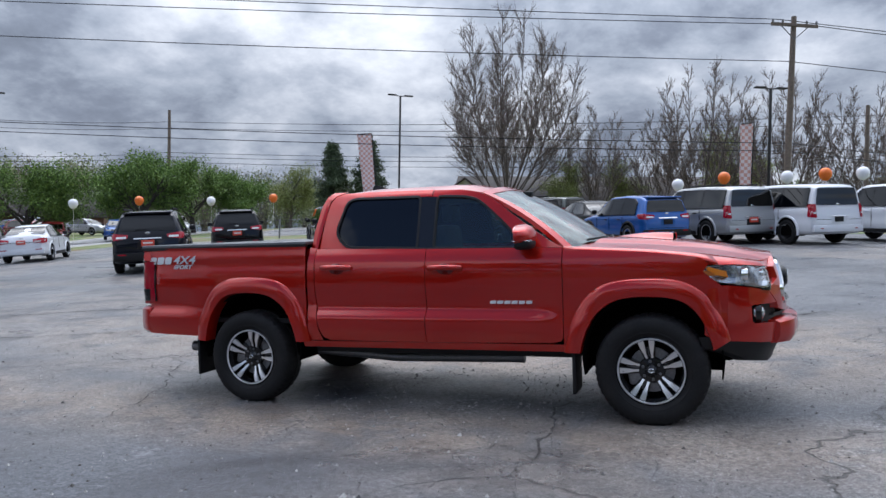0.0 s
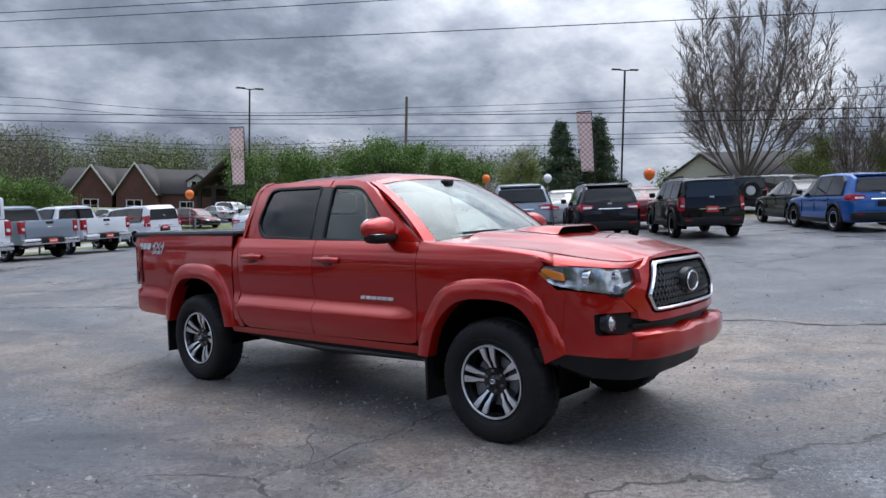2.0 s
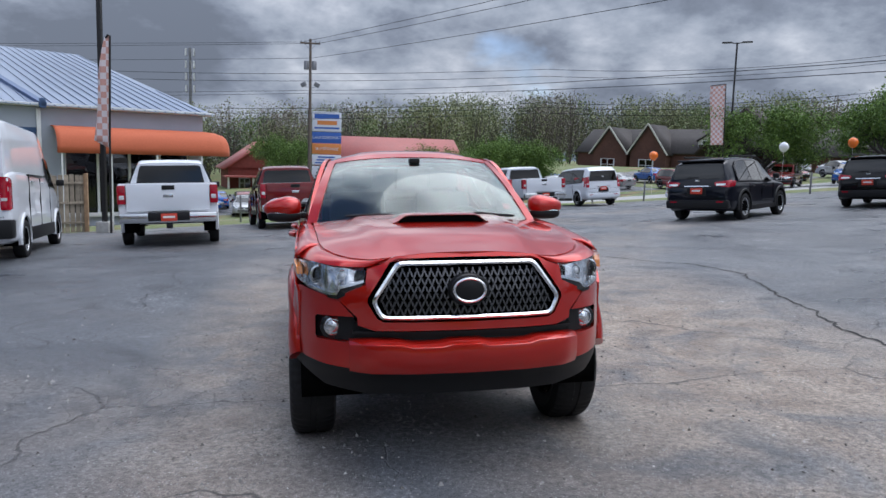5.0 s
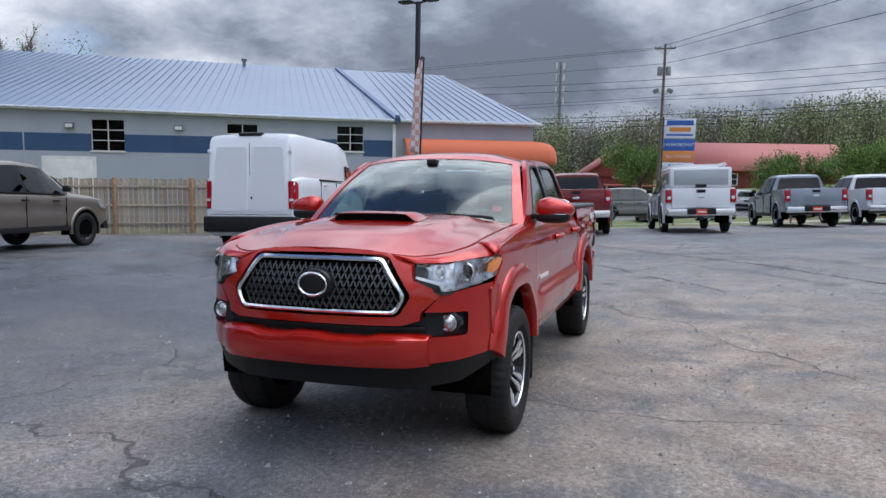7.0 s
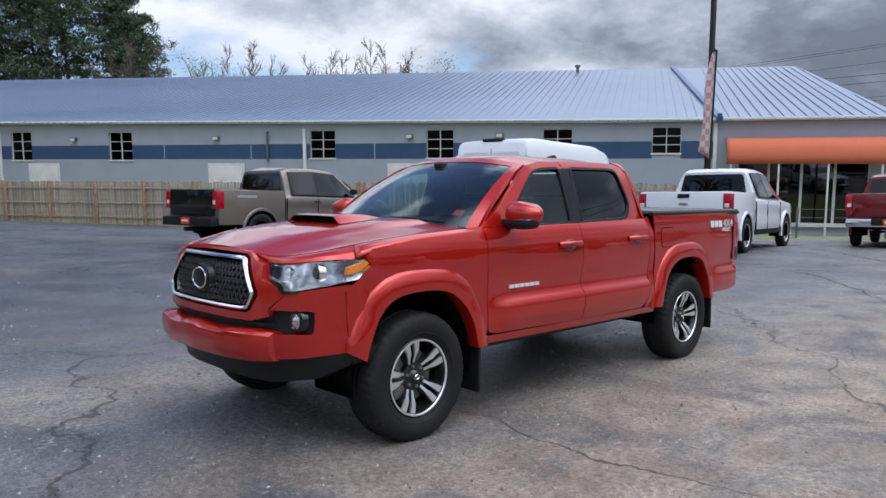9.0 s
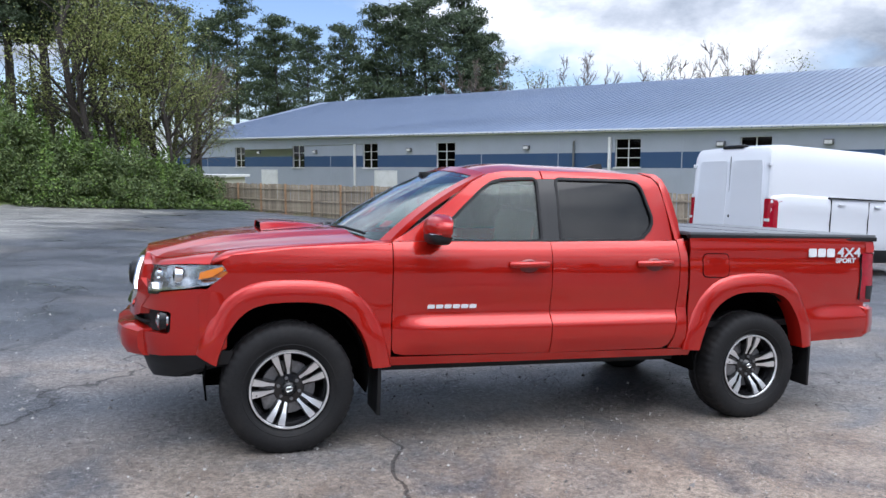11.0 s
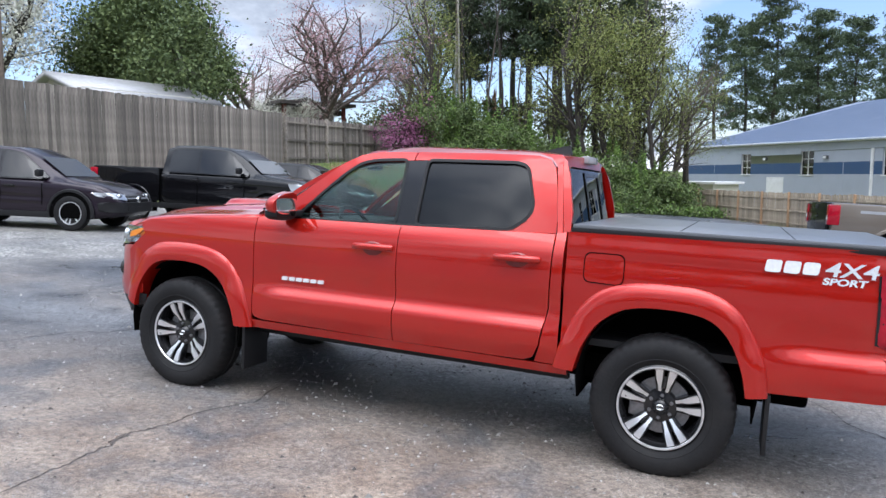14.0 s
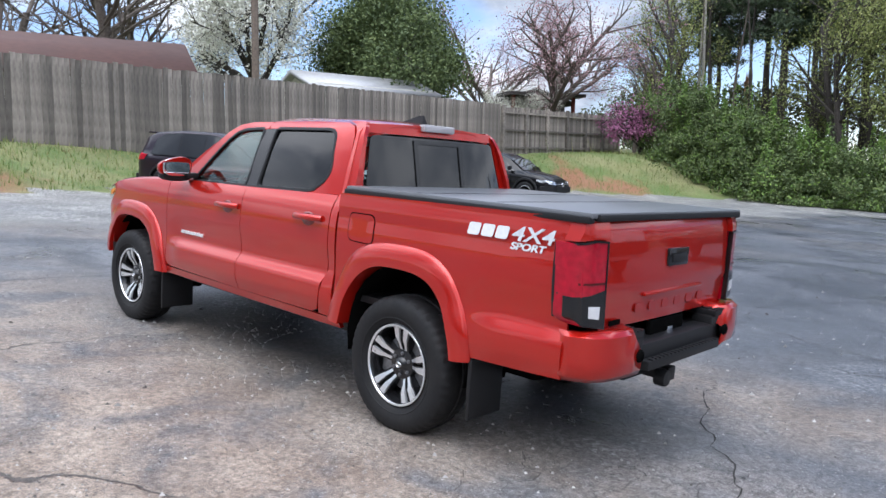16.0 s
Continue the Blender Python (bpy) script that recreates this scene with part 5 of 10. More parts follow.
def ground_material():
    mt = bpy.data.materials.new("lot_ground")
    mt.use_nodes = True
    n, l = mt.node_tree.nodes, mt.node_tree.links
    b = n["Principled BSDF"]
    co = n.new("ShaderNodeTexCoord")
    sep = n.new("ShaderNodeSeparateXYZ")
    l.new(co.outputs["Object"], sep.inputs[0])
    X, Y = sep.outputs[0], sep.outputs[1]

    def m(op, a, c=None, d=None, clamp=False):
        q = n.new("ShaderNodeMath")
        q.operation, q.use_clamp = op, clamp
        for i, v in enumerate((a, c, d)):
            if v is None:
                continue
            if isinstance(v, (int, float)):
                q.inputs[i].default_value = v
            else:
                l.new(v, q.inputs[i])
        return q.outputs[0]

    def fbm(scale, detail=5, rough=0.55, dist=0.0, vec=None):
        t = n.new("ShaderNodeTexNoise")
        t.inputs["Scale"].default_value, t.inputs["Detail"].default_value = scale, detail
        t.inputs["Roughness"].default_value, t.inputs["Distortion"].default_value = rough, dist
        l.new(vec or co.outputs["Object"], t.inputs["Vector"])
        return t.outputs[0]

    def ramp(v, lo, hi, a=0.0, c=1.0):
        q = n.new("ShaderNodeMapRange")
        q.interpolation_type = "SMOOTHSTEP"
        for k, w in (("From Min", lo), ("From Max", hi), ("To Min", a), ("To Max", c)):
            q.inputs[k].default_value = w
        l.new(v, q.inputs[0])
        return q.outputs[0]

    def mix(f, a, c, how="MIX"):
        q = n.new("ShaderNodeMix")
        q.data_type, q.blend_type = "RGBA", how
        for i, v in ((0, f), (6, a), (7, c)):
            if isinstance(v, (int, float)):
                q.inputs[i].default_value = v if i == 0 else (v, v, v, 1)
            elif isinstance(v, tuple):
                q.inputs[i].default_value = (*v, 1)
            else:
                l.new(v, q.inputs[i])
        return q.outputs[2]

    def hill(v, c, w):
        return m("SUBTRACT", 1.0, m("MINIMUM", m("POWER", m("DIVIDE", m("ABSOLUTE", m("SUBTRACT", v, c)), w), 2.0), 1.0))

    broad, mid, fine, grit = fbm(0.16, 5, 0.6), fbm(0.8, 6, 0.6, 0.4), fbm(28, 5, 0.7), fbm(140, 3, 0.7)
    col = mix(ramp(broad, 0.35, 0.65), (0.066, 0.072, 0.083), (0.135, 0.141, 0.152))
    col = mix(ramp(mid, 0.42, 0.70, 0.0, 0.7), col, (0.20, 0.202, 0.208))
    # sand and dirt washed along the place where the truck stands
    dirt = m("MAXIMUM", hill(Y, 2.4, 2.6), m("MULTIPLY", hill(Y, -1.35, 0.9), 0.75))
    dirt = m("MULTIPLY", dirt, hill(X, -1.0, 7.5))
    far = m("MULTIPLY", ramp(fbm(0.22, 4, 0.5, 0.6), 0.48, 0.64), 0.38)
    dirt = m("MAXIMUM", dirt, far)
    dirt = m("MULTIPLY", dirt, ramp(fbm(1.1, 6, 0.65, 0.8), 0.28, 0.56))
    col = mix(m("MULTIPLY", dirt, 0.95), col, mix(ramp(fbm(2.3, 5), 0.35, 0.7), (0.37, 0.30, 0.235), (0.24, 0.178, 0.13)))
    # dark sealed strips and oil
    col = mix(ramp(fbm(0.45, 5, 0.6, 1.5), 0.55, 0.66, 0.0, 0.7), col, (0.055, 0.058, 0.066))
    # pale scuffs and grit
    col = mix(m("MULTIPLY", ramp(fbm(0.9, 7, 0.75, 0.2), 0.56, 0.75), ramp(fine, 0.45, 0.65)), col, (0.50, 0.50, 0.49))
    vo = n.new("ShaderNodeTexVoronoi")
    vo.inputs["Scale"].default_value = 21.0
    l.new(co.outputs["Object"], vo.inputs["Vector"])
    col = mix(m("MULTIPLY", ramp(vo.outputs["Distance"], 0.15, 0.07), ramp(fbm(1.3, 4), 0.47, 0.62)), col, (0.50, 0.50, 0.49))
    col = mix(1.0, col, ramp(fine, 0.25, 0.75, 0.45, 1.6), "MULTIPLY")
    col = mix(1.0, col, ramp(grit, 0.3, 0.7, 0.45, 1.65), "MULTIPLY")

    def pebbles(scale, lo, hi, cut):
        v = n.new("ShaderNodeTexVoronoi")
        v.inputs["Scale"].default_value = scale
        l.new(co.outputs["Object"], v.inputs["Vector"])
        s3 = n.new("ShaderNodeSeparateColor")
        l.new(v.outputs["Color"], s3.inputs[0])
        return m("MULTIPLY", ramp(v.outputs["Distance"], hi, lo), ramp(s3.outputs[0], cut, cut + 0.02))

    # worn stone faces and dark pits in the binder
    col = mix(m("MULTIPLY", pebbles(55.0, 0.22, 0.34, 0.72), ramp(fbm(0.6, 5, 0.65), 0.36, 0.56, 0.25, 0.95)), col, (0.40, 0.395, 0.385))
    col = mix(m("MULTIPLY", pebbles(38.0, 0.18, 0.30, 0.80), 0.75), col, (0.03, 0.031, 0.034))
    col = mix(m("MULTIPLY", pebbles(17.0, 0.05, 0.10, 0.86), 0.9), col, (0.56, 0.55, 0.53))
    # the newer, darker seal on the south side
    seal = ramp(m("ADD", Y, m("MULTIPLY", m("SUBTRACT", fbm(0.5, 5, 0.6, 0.3), 0.5), 3.0)), -1.2, -3.0)
    seal = m("MULTIPLY", m("MULTIPLY", seal, ramp(X, -16.0, -9.0)), ramp(X, 9.0, 6.0))
    col = mix(m("MULTIPLY", seal, 0.95), col, mix(1.0, col, (0.56, 0.59, 0.64), "MULTIPLY"))
    # cracks: edges of wandering plates, broken up
    wob = n.new("ShaderNodeVectorMath")
    wob.operation = "ADD"
    t = n.new("ShaderNodeTexNoise")
    t.inputs["Scale"].default_value, t.inputs["Detail"].default_value = 0.9, 6
    l.new(co.outputs["Object"], t.inputs["Vector"])
    l.new(co.outputs["Object"], wob.inputs[0])
    l.new(t.outputs["Color"], wob.inputs[1])

    def cracks(scale, width):
        v = n.new("ShaderNodeTexVoronoi")
        v.feature = "DISTANCE_TO_EDGE"
        v.inputs["Scale"].default_value = scale
        l.new(wob.outputs[0], v.inputs["Vector"])
        return ramp(v.outputs["Distance"], width, width * 0.35)

    crack = m("MULTIPLY", cracks(0.16, 0.0022), ramp(fbm(0.5, 3), 0.38, 0.50))
    crack = m("MAXIMUM", crack, m("MULTIPLY", m("MULTIPLY", cracks(0.7, 0.005), ramp(fbm(0.33, 3), 0.54, 0.63)), 0.7))
    crack = m("MAXIMUM", crack, m("MULTIPLY", m("MULTIPLY", cracks(2.6, 0.011), ramp(fbm(0.27, 3, 0.5, 0.5), 0.57, 0.65)), 0.7))
    col = mix(m("MULTIPLY", crack, 0.75), col, (0.035, 0.033, 0.032))
    col = mix(1.0, col, (0.80, 0.80, 0.805), "MULTIPLY")
    # gravel to the east of the lot
    wave = m("MULTIPLY", m("SUBTRACT", fbm(0.35, 5, 0.6), 0.5), 6.0)
    gravel = ramp(m("ADD", m("ADD", X, m("MULTIPLY", m("MINIMUM", Y, 0.0), -0.10)), wave), 6.3, 9.0)
    gravel = m("MULTIPLY", gravel, ramp(Y, 5.0, 1.0))
    stones = n.new("ShaderNodeTexVoronoi")
    stones.inputs["Scale"].default_value = 22.0
    l.new(co.outputs["Object"], stones.inputs["Vector"])
    gcol = mix(ramp(fbm(0.7, 5), 0.35, 0.65), (0.29, 0.283, 0.265), (0.47, 0.455, 0.425))
    gcol = mix(1.0, gcol, ramp(stones.outputs["Color"], 0.0, 1.0, 0.45, 1.5), "MULTIPLY")
    gcol = mix(1.0, gcol, ramp(stones.outputs["Distance"], 0.25, 0.6, 1.05, 0.45), "MULTIPLY")
    gcol = mix(ramp(fbm(0.45, 6, 0.7, 0.6), 0.50, 0.60, 0.0, 0.7), gcol, (0.17, 0.165, 0.15))
    col = mix(m("MULTIPLY", gravel, m("ADD", 0.55, m("MULTIPLY", ramp(fbm(0.5, 6, 0.65), 0.35, 0.6), 0.42))), col, gcol)
    # grass: the bank, the verges and the land past the road
    at = n.new("ShaderNodeAttribute")
    at.attribute_name = "turf"
    grass = ramp(m("ADD", at.outputs["Fac"], m("MULTIPLY", m("SUBTRACT", fbm(0.9, 6, 0.7), 0.5), 0.9)), 0.42, 0.58)
    gr = mix(ramp(fbm(0.5, 6, 0.6), 0.35, 0.65), (0.095, 0.145, 0.035), (0.20, 0.20, 0.085))
    gr = mix(ramp(fbm(0.21, 5, 0.6, 0.4), 0.56, 0.66), gr, (0.235, 0.115, 0.06))
    gr = mix(1.0, gr, ramp(fine, 0.2, 0.8, 0.45, 1.5), "MULTIPLY")
    col = mix(grass, col, gr)
    ro = n.new("ShaderNodeAttribute")
    ro.attribute_name = "roadway"
    col = mix(ramp(ro.outputs["Fac"], 0.4, 0.6), col, mix(1.0, (0.36, 0.355, 0.35), ramp(fine, 0.2, 0.8, 0.8, 1.2), "MULTIPLY"))
    l.new(col, b.inputs["Base Color"])
    damp = m("MULTIPLY", ramp(fbm(0.38, 5, 0.6, 0.7), 0.47, 0.60), m("SUBTRACT", 1.0, gravel))
    damp = m("MULTIPLY", damp, m("SUBTRACT", 1.0, grass))
    rough = m("SUBTRACT", m("ADD", ramp(mid, 0.35, 0.65, 0.40, 0.66), m("MULTIPLY", grass, 0.3)), m("MULTIPLY", damp, 0.16))
    l.new(rough, b.inputs["Roughness"])
    bp = n.new("ShaderNodeBump")
    bp.inputs["Strength"].default_value, bp.inputs["Distance"].default_value = 0.7, 0.014
    h = m("ADD", m("MULTIPLY", fine, 0.7), m("MULTIPLY", grit, 0.45))
    h = m("SUBTRACT", h, m("MULTIPLY", crack, 1.4))
    h = m("ADD", h, m("MULTIPLY", m("MULTIPLY", stones.outputs["Distance"], gravel), 2.0))
    l.new(h, bp.inputs["Height"])
    l.new(bp.outputs[0], b.inputs["Normal"])
    return mt


def turf_at(x, y):
    if bank_rise(x, y) > 0.05:
        return 1.0
    if -35.5 < x < -30.6 and y > -40:
        return 1.0
    if x < -47.5 and y > -60 and not (x < -53 and x > -90 and -30 < y < 45):
        return 1.0
    if y > 29.0 and x < 14 and not (33.5 < y < 47):
        return 1.0
    if y > 56 or y < -48 or x > 40:
        return 1.0
    if 0.877 * x + 0.48 * y < -21.2 and x > -30:
        return 0.8
    return 0.0


def road_at(x, y):
    return 1.0 if -47.5 < x < -35.5 and y > -120 else 0.0


def build_ground():
    near = [i * 0.7 for i in range(-80, 52)]
    xs = sorted({round(v, 3) for v in near + [-4000, -1500, -600, -300, -200, -150, -120, -100, -90, -80, -70, -64, -60, 38, 41, 45, 60, 80, 130, 250, 600, 1500, 4000]})
    ys = sorted({round(v, 3) for v in [i * 0.7 for i in range(-86, 86)] + [-4000, -1500, -600, -300, -160, -120, -100, -75, -66, 66, 75, 100, 160, 300, 600, 1500, 4000]})
    bm = bmesh.new()
    grid = [[bm.verts.new((x, y, land(x, y))) for y in ys] for x in xs]
    for i in range(len(xs) - 1):
        for j in range(len(ys) - 1):
            bm.faces.new((grid[i][j], grid[i + 1][j], grid[i + 1][j + 1], grid[i][j + 1]))
    ob = part("ground", bm, ground_material(), smooth=60)
    for name, fn in (("turf", turf_at), ("roadway", road_at)):
        a = ob.data.attributes.new(name, "FLOAT", "POINT")
        a.data.foreach_set("value", [fn(v.co.x, v.co.y) for v in ob.data.vertices])
    return tagged(ob, "worn grey asphalt car lot with cracks and dirt", "ground", kind="structure")


ground = build_ground()

# ---- plants ----
def leaf_mat(name, *cols, rough=0.7):
    mt = bpy.data.materials.new(name)
    mt.use_nodes = True
    n, l = mt.node_tree.nodes, mt.node_tree.links
    b = n["Principled BSDF"]
    b.inputs["Roughness"].default_value = rough
    g = n.new("ShaderNodeNewGeometry")
    r = n.new("ShaderNodeValToRGB")
    l.new(g.outputs["Random Per Island"], r.inputs[0])
    e = r.color_ramp.elements
    while len(e) < len(cols):
        e.new(0.5)
    for i, c in enumerate(cols):
        e[i].position, e[i].color = i / max(1, len(cols) - 1), (*c, 1)
    l.new(r.outputs[0], b.inputs["Base Color"])
    return mt


BARK = mat("grey_bark", (0.115, 0.095, 0.08), 0.9, grain=0.4, scale=18, bump=0.3)
DARK_BARK = mat("dark_bark", (0.05, 0.042, 0.036), 0.9, grain=0.4, scale=18, bump=0.3)
PALE_BARK = mat("pale_bark", (0.36, 0.34, 0.31), 0.85, grain=0.3, scale=12, bump=0.2)
LEAF_FRESH = leaf_mat("fresh_leaves", (0.05, 0.10, 0.016), (0.10, 0.18, 0.025), (0.17, 0.26, 0.045))
LEAF_DEEP = leaf_mat("deep_leaves", (0.042, 0.068, 0.022), (0.08, 0.118, 0.034), (0.14, 0.18, 0.055))
LEAF_PINE = leaf_mat("pine_needles", (0.032, 0.054, 0.028), (0.056, 0.086, 0.04), (0.09, 0.125, 0.058))
LEAF_SPRING = leaf_mat("spring_buds", (0.13, 0.16, 0.035), (0.20, 0.24, 0.06), (0.28, 0.29, 0.10))
TWIG = mat("grey_twigs", (0.125, 0.102, 0.09), 0.9, grain=0.3, scale=18)
LEAF_RUST = leaf_mat("rusty_buds", (0.14, 0.085, 0.06), (0.20, 0.13, 0.09), (0.16, 0.12, 0.085))
LEAF_WHITE = leaf_mat("white_blossom", (0.62, 0.62, 0.54), (0.78, 0.77, 0.70), (0.50, 0.50, 0.38))
LEAF_PINK = leaf_mat("pink_blossom", (0.32, 0.10, 0.22), (0.42, 0.16, 0.30), (0.24, 0.08, 0.17))
LEAF_ROSE = leaf_mat("rosy_buds", (0.36, 0.20, 0.22), (0.44, 0.28, 0.29), (0.26, 0.12, 0.15))


def quads(name, centres, size, material, parent, rng, flat=0.0, aspect=1.5):
    """Many small leaves, each a bent pair of triangles, as one mesh."""
    verts, faces = [], []
    for c in centres:
        s = size * rng.uniform(0.6, 1.35)
        d = Vector((rng.gauss(0, 1), rng.gauss(0, 1), rng.gauss(0, 1) * (1 - flat))).normalized()
        e = d.orthogonal().normalized()
        e = (Matrix.Rotation(rng.uniform(0, 6.28), 3, d) @ e)
        f = d.cross(e)
        k = len(verts)
        a, b2 = e * s * 0.5 * aspect, f * s * 0.42
        verts += [c - a, c + b2 + d * s * 0.1, c + a, c - b2 + d * s * 0.1]
        faces.append((k, k + 1, k + 2, k + 3))
    me = bpy.data.meshes.new(name)
    me.from_pydata([tuple(v) for v in verts], [], faces)
    me.materials.append(material)
    ob = new(name, me)
    if parent is not None:
        ob.parent = parent
    return ob


def sticks(name, segs, material, parent):
    """Many thin three-sided twigs as one mesh; each is (start, end, start radius, end radius)."""
    verts, faces = [], []
    for a, b, r0, r1 in segs:
        d = (b - a).normalized()
        u = d.orthogonal().normalized()
        v = d.cross(u)
        k = len(verts)
        for c, r in ((a, r0), (b, r1)):
            verts += [c + u * r, c - u * r * 0.5 + v * r * 0.87, c - u * r * 0.5 - v * r * 0.87]
        faces += [(k, k + 1, k + 4, k + 3), (k + 1, k + 2, k + 5, k + 4), (k + 2, k, k + 3, k + 5)]
    me = bpy.data.meshes.new(name)
    me.from_pydata([tuple(v) for v in verts], [], faces)
    me.materials.append(material)
    ob = new(name, me)
    ob.parent = parent
    return ob


def grow(bm, rng, p, d, length, r, level, spec, tips):
    """One limb and all that springs from it."""
    segs = 4 if level == 0 else (3 if level == 1 else 2)
    pts = [p.copy()]
    q, dd = p.copy(), d.copy()
    for i in range(segs):
        dd = (dd + Vector((rng.gauss(0, 1), rng.gauss(0, 1), rng.gauss(0, 1))) * spec["wander"] + Vector((0, 0, spec["lift"])) * 0.5).normalized()
        q = q + dd * (length / segs)
        pts.append(q.copy())
    sides = (8, 6, 4, 3, 3, 3)[min(level, 5)]
    tube(bm[0 if level < 2 else 1], pts, r, sides, r * 0.45)
    if level >= spec["levels"]:
        tips.append(q.copy())
        tips.append(pts[-2].lerp(q, 0.4))
        return
    kids = spec["kids"][level]
    for i in range(kids):
        t = spec["from"][level] + (1 - spec["from"][level]) * (i + rng.random()) / kids
        t = min(0.999, t)
        k = int(t * segs)
        base = pts[k].lerp(pts[k + 1], t * segs - k)
        side = dd.orthogonal().normalized()
        side = Matrix.Rotation(rng.uniform(0, 2 * math.pi), 3, dd) @ side
        ang = spec["angle"][level] * rng.uniform(0.7, 1.25)
        nd = (dd * math.cos(ang) + side * math.sin(ang)).normalized()
        grow(bm, rng, base, nd, length * spec["shrink"][level] * rng.uniform(0.75, 1.15), max(r * spec["thin"], 0.013), level + 1, spec, tips)
    if level > 0:
        tips.append(q.copy())


ROUND = dict(levels=3, kids=(8, 6, 5), angle=(0.75, 0.75, 0.8), shrink=(1.15, 0.55, 0.5), thin=0.42, wander=0.10, lift=0.05)
ROUND["from"] = (0.5, 0.2, 0.15)
LOOSE = dict(levels=3, kids=(10, 5, 4), angle=(0.75, 0.7, 0.8), shrink=(0.42, 0.55, 0.5), thin=0.38, wander=0.09, lift=0.03)
LOOSE["from"] = (0.35, 0.2, 0.15)


def tree(seed, height, spec, leaf=None, per_tip=0, leaf_size=0.1, scatter=0.25, bark=None, trunk=0.3, width=1.0, name="tree", label="", category="tree"):
    """A tree with trunk and limbs, and leaves or blossom round its twigs; its height is set last."""
    rng = random.Random(seed)
    root = empty(name, Matrix.Identity(4), label, category)
    bm = (bmesh.new(), bmesh.new())
    tips = []
    grow(bm, rng, Vector((0, 0, -0.2)), Vector((0, 0, 1)), height * trunk, height * 0.020, 0, spec, tips)
    top = max(v.co.z for q in bm for v in q.verts)
    k = height / top
    for q in bm:
        bmesh.ops.scale(q, vec=(k * width, k * width, k), verts=q.verts[:])
    tips = [Vector((t.x * k * width, t.y * k * width, t.z * k)) for t in tips]
    part("trunk", bm[0], bark or BARK, root)
    part("branchwork", bm[1], bark or BARK, root)
    if leaf:
        pts = []
        for t in tips:
            for j in range(per_tip):
                pts.append(t + Vector((rng.gauss(0, 1), rng.gauss(0, 1), rng.gauss(0, 0.8))) * scatter)
        quads("crown", pts, leaf_size, leaf, root, rng)
    return root


def pine(seed, height, label, start=0.35, cone=False, name="pine_tree"):
    """Whorls of rising boughs with pads of needles; an oval crown, or a cone when young."""
    rng = random.Random(seed)
    root = empty(name, Matrix.Identity(4), label, "tree")
    bm = bmesh.new()
    tube(bm, [(rng.gauss(0, 0.05) * i, rng.gauss(0, 0.05) * i, -0.2 + height * i / 6) for i in range(7)], height * 0.015, 7, 0.02)
    pts = []
    z = height * start
    while z < height * 0.985:
        f = 1 - (z / height - start) / (1 - start)
        shape = f ** 1.1 * 1.75 if cone else min(1.0, (4 * f * (1.08 - f)) ** 0.55) * (0.55 + 0.45 * f)
        for k in range(rng.randint(3, 5)):
            a = rng.uniform(0, 6.28)
            ln = height * (0.03 + 0.185 * shape) * rng.uniform(0.45, 1.15)
            tip = Vector((math.cos(a) * ln, math.sin(a) * ln, z + ln * rng.uniform(-0.05, 0.4)))
            base = Vector((0, 0, z))
            tube(bm, [base, base.lerp(tip, 0.5) + Vector((0, 0, 0.1)), tip], 0.03, 4, 0.01)
            for j in range(int(6 + ln * 3.2)):
                t = rng.uniform(0.25, 1.0)
                sw = (1 - t) * ln * 0.5 + 0.25
                c = base.lerp(tip, t) + Vector((rng.gauss(0, sw * 0.5), rng.gauss(0, sw * 0.5), rng.gauss(0.05, 0.14)))
                for q in range(11):
                    pts.append(c + Vector((rng.gauss(0, 0.21), rng.gauss(0, 0.21), rng.gauss(0.03, 0.13))))
        z += height * rng.uniform(0.018, 0.038)
    part("trunk", bm, DARK_BARK, root)
    quads("crown", pts, 0.12, LEAF_PINE, root, rng, aspect=2.8)
    return root


def plant(src, x, y, z=None, turn=0.0, scale=1.0, first=False, wide=1.0):
    m = Matrix.Translation((x, y, land(x, y) if z is None else z)) @ Matrix.Rotation(turn, 4, "Z")
    if first:
        src.matrix_basis = m
        src.scale = (scale * wide, scale * wide, scale)
        return src
    c = copy_thing(src, m)
    c.scale = (scale * wide, scale * wide, scale)
    return c


